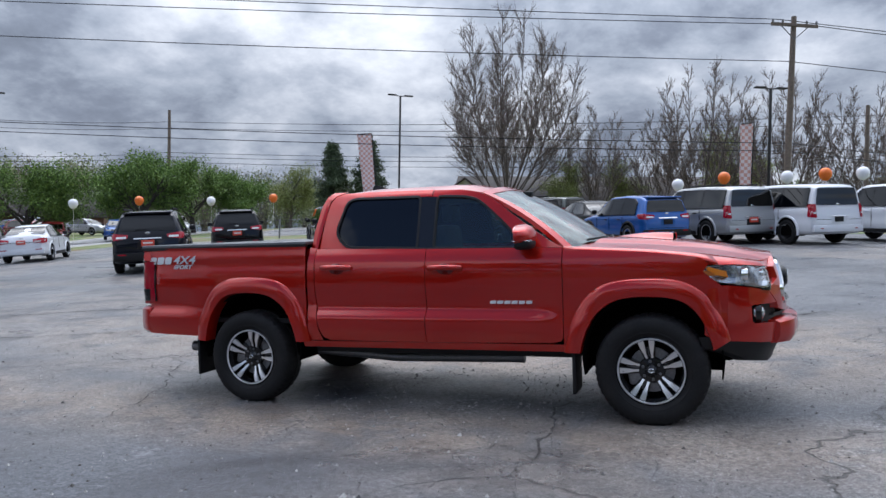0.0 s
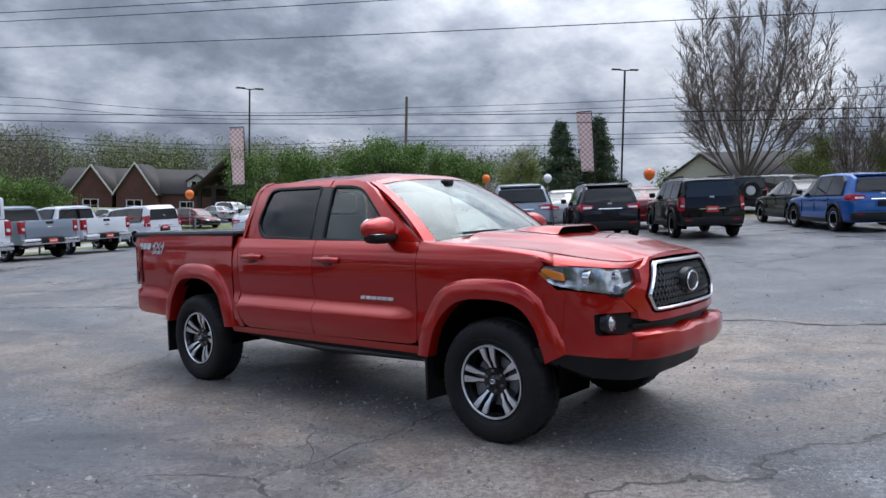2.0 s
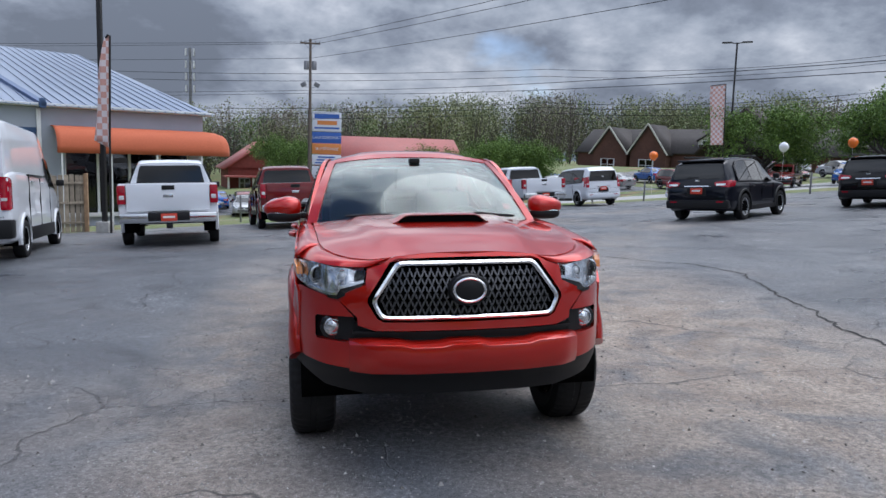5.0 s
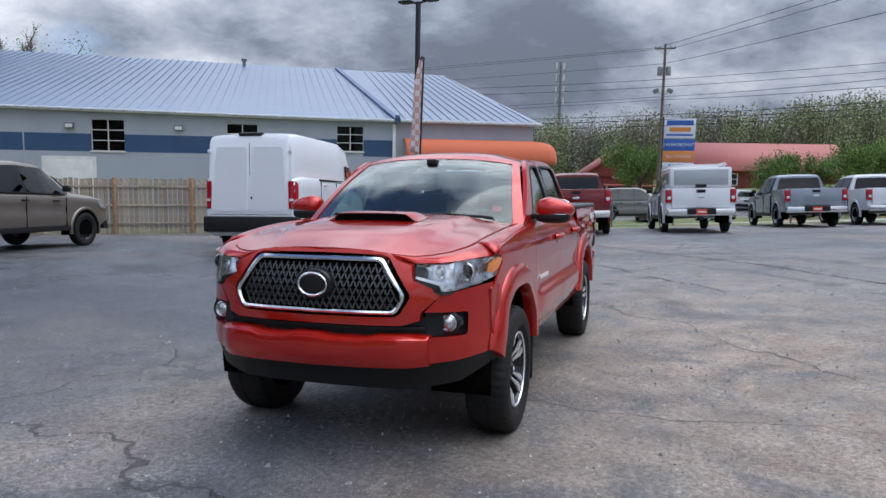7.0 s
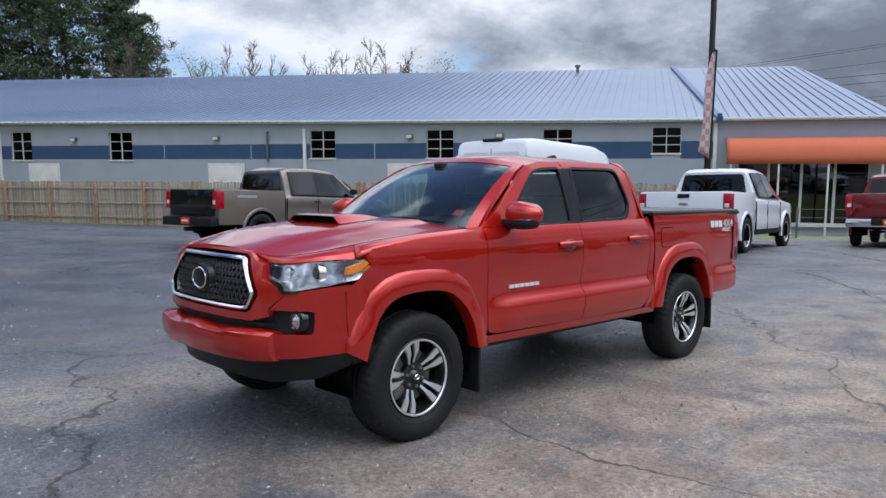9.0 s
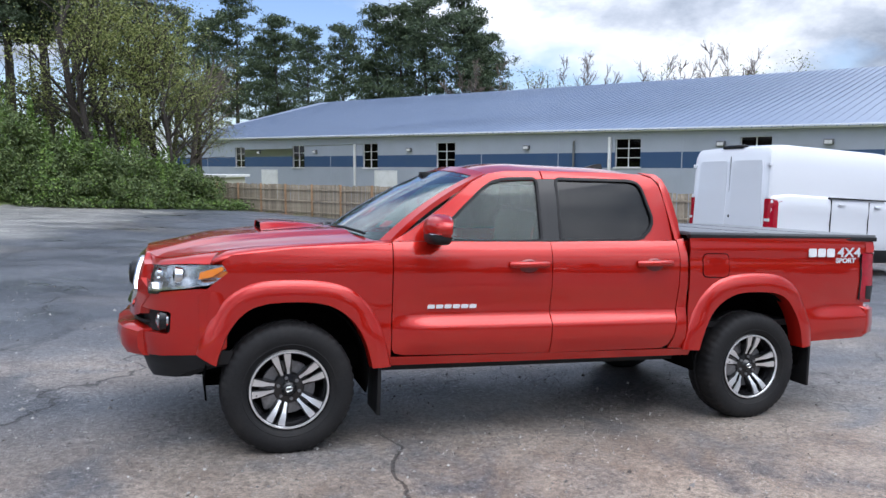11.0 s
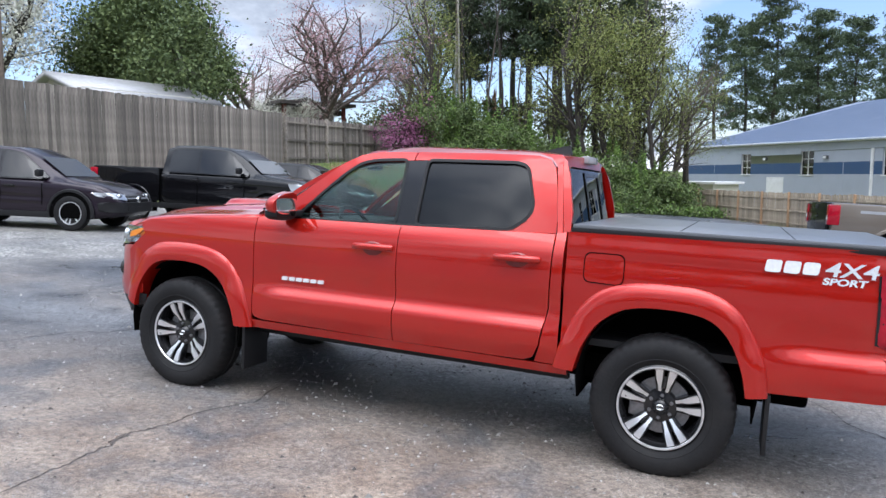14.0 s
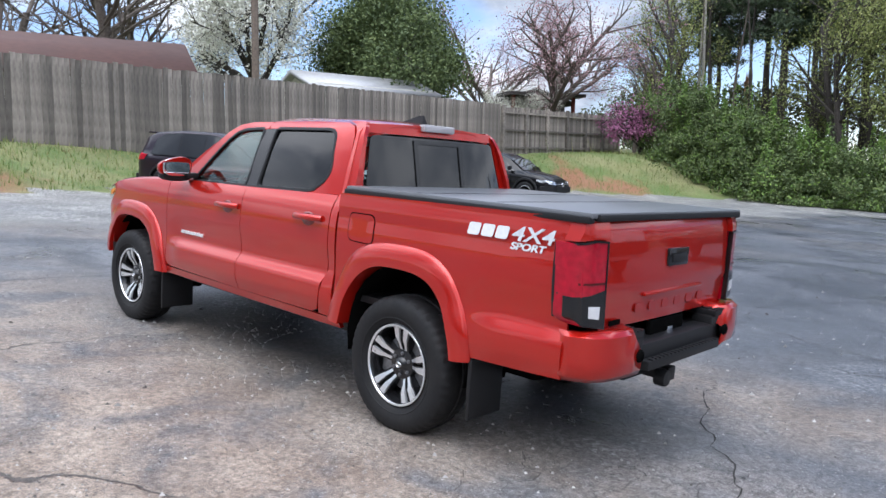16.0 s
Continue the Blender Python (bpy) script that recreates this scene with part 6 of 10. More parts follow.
def oval_tree(seed, height, width, stems, bark, name, label, bud=None, side=24, twigs=15, low=0.07):
    """A bare tree of many upright stems that fan from a short trunk into an egg-shaped crown of fine twigs."""
    rng = random.Random(seed)
    root = empty(name, Matrix.Identity(4), label, "tree")
    wood, fine, buds = bmesh.new(), [], []
    tube(wood, [(0, 0, -0.3), (0.05, 0, height * 0.07), (0, 0.05, height * 0.16)], height * 0.019, 9, height * 0.015)

    def bend(a, c, b, n):
        return [a * (1 - t) ** 2 + c * 2 * t * (1 - t) + b * t * t for t in [k / n for k in range(n + 1)]]

    for i in range(stems):
        az = 2.4 * i + rng.uniform(-0.4, 0.4)
        q = ((i + 0.6) / stems) ** 0.6
        ang = q * radians(104)
        hz = height * (0.60 + 0.39 * math.cos(ang)) * rng.uniform(0.95, 1.02)
        rr = width * 0.5 * math.sin(ang) * rng.uniform(0.82, 1.0)
        out = Vector((math.cos(az), math.sin(az), 0))
        base = Vector((0, 0, height * rng.uniform(low, low + 0.13 * (1 - q))))
        tip = out * rr + Vector((0, 0, hz))
        ctl = out * rr * 0.92 + Vector((0, 0, height * (0.24 + 0.26 * (1 - q))))
        line = bend(base, ctl, tip, 9)
        tube(wood, line, height * 0.0046, 6, 0.012)
        for k in range(side):
            t = 0.28 + 0.72 * (k + rng.random()) / side
            j = min(8, int(t * 9))
            p = line[j].lerp(line[j + 1], t * 9 - j)
            d = (line[j + 1] - line[j]).normalized()
            sd = Matrix.Rotation(rng.uniform(0, 6.28), 3, d) @ d.orthogonal().normalized()
            v = (d + sd * rng.uniform(0.5, 0.95) + Vector((0, 0, 0.25))).normalized()
            ln = height * (0.06 + 0.12 * (1 - t)) * rng.uniform(0.7, 1.3)
            e = p + v * ln
            br = bend(p, p + v * ln * 0.5 + sd * ln * 0.08, e, 4)
            fine += [(br[0], br[2], 0.032, 0.022), (br[2], br[4], 0.022, 0.011)]
            for w in range(twigs):
                u = 0.15 + 0.85 * (w + rng.random()) / twigs
                jj = min(3, int(u * 4))
                o = br[jj].lerp(br[jj + 1], u * 4 - jj)
                tv = (v + Vector((rng.gauss(0, 0.55), rng.gauss(0, 0.55), rng.gauss(0.15, 0.45)))).normalized()
                tl = height * 0.045 * rng.uniform(0.5, 1.3)
                fine.append((o, o + tv * tl + Vector((0, 0, tl * 0.2)), 0.013, 0.007))
                buds += [o + tv * tl * f for f in (0.5, 0.8, 1.0)]
    part("trunk", wood, bark, root)
    sticks("branchwork", fine, bark, root)
    if bud:
        quads("crown", buds, 0.055, bud, root, rng)
    return root


big_bare = oval_tree(11, 17.6, 12.4, 24, TWIG, "bare_tree", "tall bare grey tree with an egg-shaped crown behind the road", LEAF_RUST)
plant(big_bare, -14.7, 53.6, first=True)
bud_tree = oval_tree(12, 11.8, 7.2, 15, TWIG, "budding_tree", "bare upright tree with rusty spring buds", LEAF_RUST, 17, 12)
plant(bud_tree, 0.5, 53.9, first=True, scale=1.05)
for x, y, h, r in ((6.7, 55.7, 1.0, 1.0), (-7.9, 57.1, 0.85, 2.0), (11.3, 53.2, 0.82, 3.1), (-2.5, 56.5, 0.8, 0.4), (15.5, 56.0, 0.9, 5.0)):
    plant(bud_tree, x, y, turn=r, scale=h)
green = tree(21, 6.0, ROUND, LEAF_FRESH, 46, 0.115, 0.34, DARK_BARK, 0.24, 1.05, "leafy_tree", "round leafy green tree beside the road")
plant(green, -44.1, 32.2, first=True, scale=1.0, wide=0.98)
for x, y, h, w, r in ((-39.9, 39.6, 1.1, 0.95, 2), (-38.2, 43.2, 0.94, 0.95, 3), (-36.4, 47.6, 0.8, 1.1, 4), (-54.6, 16.6, 0.78, 0.95, 0.5), (-52.5, 13.6, 0.85, 0.95, 1.5), (-58.9, 10.6, 0.76, 0.95, 3.5), (-86.0, -2.8, 1.1, 0.9, 4.5)):
    plant(green, x, y, turn=r, scale=h, wide=w)
yellow = tree(22, 6.0, LOOSE, LEAF_SPRING, 26, 0.085, 0.3, BARK, 0.5, 1.1, "spring_tree", "slender tree with yellow-green spring leaves")
plant(yellow, -35.4, 53.1, first=True)
for x, y, h, r in ((3.2, 60.5, 1.35, 3.0), (-5.6, 58.5, 0.9, 4.0), (-10.5, 55.5, 0.9, 1.0)):
    plant(yellow, x, y, turn=r, scale=h, wide=1.3 if h > 1.5 else 1.0)
for x, y, h, r in ((-33.0, -45.5, 1.15, 1.0), (-27.0, -49.0, 1.2, 2.5), (-35.0, -41.0, 1.2, 4.0), (-20.5, -53.0, 1.1, 0.3)):
    x, y = 2.0 + (x - 2.0) * 1.75, 4.5 + (y - 4.5) * 1.75
    plant(bud_tree, x, y, turn=r, scale=h * 1.6)
far_fir = pine(31, 8.8, "young dark green pine beyond the lot", 0.10, True, "young_pine_tree")
plant(far_fir, -34.6, 59.4, first=True)
plant(far_fir, -31.3, 61.1, turn=2.0, scale=1.03)
plant(far_fir, -33.5, 66, turn=1.0, scale=0.9)
tall_pine = pine(41, 18.0, "tall dark pine with open ragged crown")


def set_back(x, y, k=1.56):
    """The same line of sight from the lot, further off."""
    return 2.0 + (x - 2.0) * k, 4.5 + (y - 4.5) * k


plant(tall_pine, *set_back(-20.2, -68.0), first=True, scale=1.11 * 1.6)
for i, (x, y, h) in enumerate(((-24.0, -64.5, 1.0), (-16.9, -73.8, 1.1), (-10.9, -84.6, 1.03), (-6.5, -92.4, 1.0), (-3.2, -98.3, 1.35), (0.0, -104.1, 1.19), (-7.9, -89.8, 1.13), (-14.0, -78.9, 1.01), (-16.2, -75.1, 0.79), (-22.6, -63.8, 1.13), (-26.0, -66.0, 0.95), (-19.0, -72.0, 1.1), (4.0, -111.2, 1.24))):
    plant(tall_pine, *set_back(x, y), turn=i * 1.3, scale=h * 1.6)
# the wood at the east side
wood_pine = pine(42, 18.0, "tall dark pine at the edge of the wood", 0.42)
plant(wood_pine, 13.0, -48.5, first=True)
for i, (x, y, h) in enumerate(((20.5, -54.0, 0.95), (11.0, -48.5, 1.05), (8.5, -50.5, 0.95), (15.0, -51.0, 1.1), (5.5, -51.5, 0.85), (19.0, -52.0, 0.9), (12.0, -54.0, 1.1))):
    plant(wood_pine, x, y, turn=i * 1.1, scale=h)
wood_leaf = tree(43, 14.0, LOOSE, LEAF_SPRING, 13, 0.095, 0.42, DARK_BARK, 0.6, 1.0, "wood_tree", "slender wood tree in yellow-green spring leaf")
plant(wood_leaf, 4.2, -47.5, first=True)
for i, (x, y, h) in enumerate(((6.5, -46.0, 0.95), (8.5, -45.0, 1.0), (2.0, -49.5, 0.85), (19.5, -44.0, 0.95), (21.0, -47.5, 1.0), (23.5, -49.0, 0.8), (5.0, -45.2, 0.9), (7.6, -43.8, 0.85), (3.2, -44.6, 0.75))):
    plant(wood_leaf, x, y, turn=i * 0.9, scale=h)
for i, (x, y, h) in enumerate(((-31.6, -44.0, 0.9), (-38.2, -38.3, 0.94), (-23.0, -49.2, 0.9), (-36.0, -42.5, 0.86), (-29.0, -47.0, 0.82), (-33.5, -42.0, 0.8))):
    plant(wood_leaf, *set_back(x, y, 1.75), turn=i * 1.9, scale=h * 1.6, wide=1.3)
bare_wood = tree(44, 11.0, LOOSE, None, 0, 0.1, 0.2, BARK, 0.6, 1.0, "bare_tree", "thin bare wood tree")
plant(bare_wood, 2.6, -46.0, first=True)
for i, (x, y, h) in enumerate(((3.8, -49.0, 0.9), (20.5, -42.5, 0.7), (18.0, -41.5, 0.75), (36.4, -15.2, 1.0), (33.5, -12.0, 1.05), (38.0, -9.0, 0.95), (31.0, -7.5, 0.9), (40.0, -18.0, 1.0), (29.0, -27.0, 0.85))):
    plant(bare_wood, x, y, turn=i * 1.7, scale=h, wide=1.6 if x > 28 else 1.0)
rng = random.Random(45)
for i in range(22):
    x, y, h = 3.5 + 18.0 * (i + rng.random()) / 22, -49.5 + rng.gauss(0, 2.0), rng.uniform(12, 18)
    bm = bmesh.new()
    tube(bm, [(0, 0, -0.3), (rng.gauss(0, 0.2), rng.gauss(0, 0.2), h * 0.4), (rng.gauss(0, 0.7), rng.gauss(0, 0.5), h)], rng.uniform(0.08, 0.17), 7, 0.03)
    for k in range(12):
        z, a, ln = h * rng.uniform(0.35, 0.98), rng.uniform(0, 6.28), rng.uniform(0.5, 1.9)
        tube(bm, [(0, 0, z), (math.cos(a) * ln * 0.6, math.sin(a) * ln * 0.6, z + ln * 0.4), (math.cos(a) * ln, math.sin(a) * ln, z + ln * 0.9)], 0.025, 4, 0.008)
    tr = empty("slim_tree", Matrix.Translation((x, y, land(x, y))), "slim dark bare trunk standing in the wood", "tree")
    part("trunk", bm, DARK_BARK if i % 3 else BARK, tr)
for x, y, h, lean in ((18.1, -47.6, 17.0, 0.25), (18.7, -48.0, 15.0, -0.3)):
    bm = bmesh.new()
    tube(bm, [(0, 0, -0.3), (lean * 0.3, 0, h * 0.4), (lean, 0.1, h)], 0.15, 8, 0.05)
    tr = empty("tall_trunk", Matrix.Translation((x, y, land(x, y))), "tall pale bare trunk standing in the hedge", "tree")
    part("trunk", bm, PALE_BARK, tr)
bm = bmesh.new()
tube(bm, [(0, 0, -0.3), (0, 0, 4.4), (0.08, 0, 5.5)], 0.22, 9, 0.16)
for a in range(5):
    tube(bm, [(0.08 * math.cos(a * 1.3), 0.08 * math.sin(a * 1.3), 5.4), (0.14 * math.cos(a * 1.3), 0.14 * math.sin(a * 1.3), 5.9 + 0.25 * (a % 3))], 0.06, 4, 0.005)
snag = empty("broken_trunk", Matrix.Translation((17.0, -52.7, land(17.0, -52.7))), "snapped orange-brown tree trunk in the hedge", "tree")
part("trunk", bm, mat("split_wood", (0.34, 0.20, 0.12), 0.9, grain=0.3, scale=14, bump=0.2), snag)
blossom = tree(51, 8.8, ROUND, LEAF_WHITE, 44, 0.085, 0.36, DARK_BARK, 0.24, 1.0, "blossom_tree", "spreading tree covered in white blossom behind the fence")
plant(blossom, 32.0, -20.6, first=True, scale=1.3)
plant(blossom, 24.5, -35.0, turn=1.2, scale=0.5)
evergreen = tree(52, 8.5, ROUND, LEAF_DEEP, 110, 0.10, 0.45, DARK_BARK, 0.24, 0.9, "evergreen_tree", "dense dark green tree behind the fence")
plant(evergreen, 25.3, -25.9, first=True, scale=1.22)
plant(evergreen, 28.0, -25.0, turn=2.0, scale=0.98)
rosy = tree(53, 10.5, ROUND, LEAF_ROSE, 26, 0.065, 0.34, BARK, 0.22, 1.15, "rosy_tree", "bare-limbed tree with rosy purple buds behind the fence")
plant(rosy, 23.4, -35.5, first=True, scale=1.1)
plant(rosy, 28.5, -37.0, turn=2.2, scale=0.95)
redbud = tree(54, 4.2, ROUND, LEAF_PINK, 6, 0.09, 0.22, DARK_BARK, 0.22, 1.0, "redbud_shrub", "redbud shrub in purple-pink flower at the fence end", "shrub")
plant(redbud, 17.2, -37.2, first=True, scale=0.95, wide=1.15)


def hedge():
    """The tangle of evergreen shrubs along the bank."""
    rng = random.Random(61)
    pts, light = [], []
    for i in range(330):
        t = rng.random()
        x, y = 15.8 - 13.5 * t + rng.gauss(0, 0.9), -37.5 - 6.5 * t + rng.gauss(0, 1.1) + 2.2 * math.sin(t * 3.1)
        h = (4.0 - 2.0 * t) * rng.uniform(0.2, 1.0) * (0.78 + 0.3 * math.sin(t * 23.0))
        base = land(x, y)
        r = rng.uniform(0.5, 1.0)
        for j in range(430):
            d = Vector((rng.gauss(0, 1), rng.gauss(0, 1), rng.gauss(0, 1))).normalized() * r * rng.uniform(0.6, 1.05)
            (pts if rng.random() < 0.8 else light).append(Vector((x, y, base + max(0.1, h + d.z * 0.8))) + Vector((d.x, d.y, 0)))
    for i in range(95):
        t = rng.random()
        x, y = 15.8 - 13.0 * t + rng.gauss(0, 0.8), -37.8 - 6.5 * t + rng.gauss(0, 1.3) + 2.2 * math.sin(t * 3.1)
        top, r = rng.uniform(2.2, 5.8 - 2.2 * t), rng.uniform(0.25, 0.6)
        for j in range(260):
            q = rng.random()
            a, rr = rng.uniform(0, 6.28), r * (1.15 - q) * rng.uniform(0.5, 1.2)
            (light if i % 3 else pts).append(Vector((x + math.cos(a) * rr, y + math.sin(a) * rr, land(x, y) + top * (0.15 + 0.85 * q) + rng.gauss(0, 0.1))))
    # low growth down to the grass, and the leafy understorey of the wood behind
    for i in range(260):
        t = rng.random()
        x, y = 15.4 - 15.5 * t + rng.gauss(0, 0.6), -36.4 - 6.6 * t + rng.gauss(0, 0.6) + 2.2 * math.sin(t * 3.1)
        r = rng.uniform(0.35, 0.7)
        for j in range(150):
            d = Vector((rng.gauss(0, 1), rng.gauss(0, 1), abs(rng.gauss(0, 1)))).normalized() * r * rng.uniform(0.5, 1.05)
            (pts if rng.random() < 0.6 else light).append(Vector((x, y, land(x, y) + 0.05 + d.z)) + Vector((d.x, d.y, 0)))
    olive = []
    for i in range(200):
        t = rng.random()
        x, y = 6 + 28 * t, -57 + rng.gauss(0, 3.0) + 4 * math.sin(t * 5)
        h0 = rng.uniform(0.5, 4.6)
        r = rng.uniform(0.8, 1.6)
        for j in range(150):
            d = Vector((rng.gauss(0, 1), rng.gauss(0, 1), rng.gauss(0, 1))).normalized() * r * rng.uniform(0.3, 1.1)
            olive.append(Vector((x, y, land(x, y) + h0)) + d)
    h = empty("hedge", Matrix.Identity(4), "tangled evergreen hedge on the grass bank", "hedge", kind="stuff")
    quads("leaves", pts, 0.105, LEAF_DEEP, h, rng)
    quads("young_leaves", light, 0.10, LEAF_FRESH, h, rng)
    quads("understorey", olive, 0.2, leaf_mat("olive_understorey", (0.03, 0.045, 0.016), (0.065, 0.085, 0.03), (0.11, 0.12, 0.05), (0.085, 0.07, 0.045)), h, rng)


hedge()


def tall_grass():
    rng = random.Random(62)
    verts, faces = [], []
    for i in range(15000):
        x, y = rng.uniform(12.5, 19.0), rng.uniform(-37, 4)
        if turf_at(x, y) < 0.5:
            continue
        z = land(x, y)
        h = rng.uniform(0.06, 0.2)
        if rng.random() < 0.03 and y < -27:
            h = rng.uniform(0.5, 1.1)
        a = rng.uniform(0, 6.28)
        w = 0.018
        lx, ly = rng.gauss(0, 0.25) * h, rng.gauss(0, 0.25) * h
        k = len(verts)
        verts += [(x - w * math.cos(a), y - w * math.sin(a), z - 0.02), (x + w * math.cos(a), y + w * math.sin(a), z - 0.02), (x + lx, y + ly, z + h)]
        faces.append((k, k + 1, k + 2))
    me = bpy.data.meshes.new("grass")
    me.from_pydata(verts, [], faces)
    me.materials.append(leaf_mat("grass_blades", (0.09, 0.15, 0.03), (0.15, 0.20, 0.05), (0.30, 0.26, 0.13)))
    tagged(new("grass", me), "rough spring grass on the bank", "grass", kind="stuff")


tall_grass()


def far_woods():
    """Wooded hills past the road, in new leaf and bare twig."""
    rng = random.Random(63)
    groups = {"a": [], "b": [], "c": [], "d": []}
    spots, poles = [], []
    for i in range(420):
        az = radians(rng.uniform(118, 196))
        d = rng.uniform(135 if az > 2.95 else 160, 215)
        spots.append((math.cos(az) * d, math.sin(az) * d, d, 3.5 + 0.045 * d + rng.uniform(-2.0, 3.0)))
    for i in range(70):
        az = radians(rng.uniform(60, 118))
        d = rng.uniform(100, 150)
        spots.append((math.cos(az) * d, math.sin(az) * d, d, rng.uniform(5, 8)))
    for i in range(60):
        az = radians(rng.uniform(196, 214))
        d = rng.uniform(92, 140)
        spots.append((math.cos(az) * d, math.sin(az) * d, d, rng.uniform(9, 13)))
    for x, y, d, h in spots:
        g = rng.choice("aabbbbbccd")
        base = land(x, y)
        h += max(0.0, d - 95) * 0.042
        w = h * rng.uniform(0.22, 0.36)
        if g in "cd" or rng.random() < 0.6:
            for k in range(16):
                a, q = rng.uniform(0, 6.28), rng.random() ** 0.6
                mid = Vector((x + math.cos(a) * w * 0.45 * q, y + math.sin(a) * w * 0.45 * q, base + h * 0.55))
                poles += [(Vector((x, y, base)), mid, 0.07, 0.05), (mid, Vector((x + math.cos(a) * w * q, y + math.sin(a) * w * q, base + h * (1.04 - 0.35 * q * q) * rng.uniform(0.85, 1.0))), 0.05, 0.015)]
        n = {"a": 900, "b": 800, "c": 480, "d": 600}[g]
        for k in range(n):
            v = Vector((rng.gauss(0, 1), rng.gauss(0, 1), rng.gauss(0, 1))).normalized() * rng.uniform(0.5, 1.0)
            groups[g].append(Vector((x + v.x * w, y + v.y * w, base + h * 0.52 + v.z * h * 0.5)))
    fw = empty("far_woods", Matrix.Identity(4), "wooded hillside in patchy spring leaf beyond the road", "woods", kind="stuff")
    sticks("branchwork", poles, BARK, fw)
    # leaf colours are muted and paled: distance haze is put into them
    for g, m_ in (("a", leaf_mat("hazy_green", (0.10, 0.145, 0.05), (0.16, 0.205, 0.075))), ("b", leaf_mat("hazy_olive", (0.15, 0.175, 0.075), (0.23, 0.25, 0.115))), ("c", leaf_mat("hazy_brown", (0.13, 0.11, 0.09), (0.19, 0.16, 0.13))), ("d", leaf_mat("hazy_dark_green", (0.06, 0.08, 0.05), (0.10, 0.12, 0.075)))):
        quads("foliage", groups[g], 0.36, m_, fw, rng, aspect=1.15)


far_woods()


def ridge_line():
    """Hills on the skyline, with the blue of distance haze put into their colour."""
    bm = bmesh.new()
    rows = []
    for i in range(60):
        a = radians(70 + i * 2.6)
        h = 26 + 10 * math.sin(i * 0.5) + 6 * math.sin(i * 1.3 + 1)
        rows.append([bm.verts.new((math.cos(a) * r, math.sin(a) * r, z)) for r, z in ((1150, -10), (1220, h * 0.6), (1350, h), (1500, -10))])
    for r0, r1 in zip(rows, rows[1:]):
        for k in range(3):
            bm.faces.new((r0[k], r0[k + 1], r1[k + 1], r1[k]))
    tagged(part("backdrop", bm, mat("hazy_hills", (0.10, 0.13, 0.16), 0.95, grain=0.2, scale=0.02, stain=(0.13, 0.14, 0.13), stain_scale=0.01)), "wooded hills on the skyline in painted haze blue", "hills", kind="structure")


ridge_line()

# ---- the grey building with the blue band ----
WALL_X, WALL_Y = Vector((-0.48, 0.877, 0)), Vector((0.877, 0.48, 0))
SITE = Matrix(((WALL_X.x, WALL_Y.x, 0, WALL_Y.x * -35), (WALL_X.y, WALL_Y.y, 0, WALL_Y.y * -35), (0, 0, 1, 0), (0, 0, 0, 1)))
building = empty("shop_building", SITE, "long grey block building with blue band and metal roof", "building")
GREY_WALL = mat("grey_block_paint", (0.37, 0.40, 0.47), 0.8, grain=0.06, scale=25, bump=0.05, stain=(0.31, 0.335, 0.39), stain_scale=0.6, stain_amt=0.5)
BLUE_BAND = mat("blue_band_paint", (0.032, 0.075, 0.17), 0.7, grain=0.1, scale=20, stain=(0.05, 0.09, 0.17), stain_scale=1.0, stain_amt=0.4)
TRIM = mat("white_trim", (0.72, 0.72, 0.72), 0.6, grain=0.05, scale=10, stain=(0.5, 0.5, 0.48), stain_scale=1.5, stain_amt=0.4)
ROOF = mat("metal_roof", (0.215, 0.265, 0.36), 0.38, 0.3, grain=0.05, scale=6, stain=(0.18, 0.225, 0.315), stain_scale=0.5, stain_amt=0.5)
ROOF_BLUE = mat("blue_metal_trim", (0.07, 0.12, 0.24), 0.4, 0.3, grain=0.1, scale=8)
PANE = glass("shop_window_glass", (0.10, 0.11, 0.12), 1.0, 0.02)
ORANGE = mat("orange_awning_cloth", (0.52, 0.125, 0.055), 0.8, grain=0.08, scale=12, stain=(0.5, 0.12, 0.05), stain_scale=0.8, stain_amt=0.5)
U0, U1, EAVE = -72.5, 11.8, 3.72
RISE_U = 0.0115  # the eave climbs gently towards the far end
WINS = [(-59.9, 1.7, 1.65, 1.85), (-50.5, 1.75, 1.62, 1.9), (-41.0, 1.75, 1.62, 1.9), (-32.85, 1.8, 1.62, 1.8), (-18.35, 1.65, 1.72, 1.65), (-11.0, 1.6, 1.72, 1.6), (-4.3, 1.6, 1.72, 1.55), (1.4, 1.45, 1.95, 1.35)]


def wall_with_holes(name, u0, u1, z0, z1, holes, depth, material, parent, push=0.0):
    """A wall of true thickness whose openings go through."""
    bm = bmesh.new()
    us = sorted({u0, u1, *[h[0] for h in holes], *[h[1] for h in holes]})
    zs = sorted({z0, z1, *[h[2] for h in holes], *[h[3] for h in holes]})
    for a, b in zip(us, us[1:]):
        for c, d in zip(zs, zs[1:]):
            if any(h[0] <= a + 1e-6 and b <= h[1] + 1e-6 and h[2] <= c + 1e-6 and d <= h[3] + 1e-6 for h in holes):
                continue
            box(bm, a, b, push - depth, push, c, d)
    bmesh.ops.remove_doubles(bm, verts=bm.verts[:], dist=1e-4)
    for v in bm.verts:
        if v.co.z > z1 - 0.01:
            v.co.z -= min(0.0, v.co.x) * RISE_U
    return part(name, bm, material, parent, smooth=20)


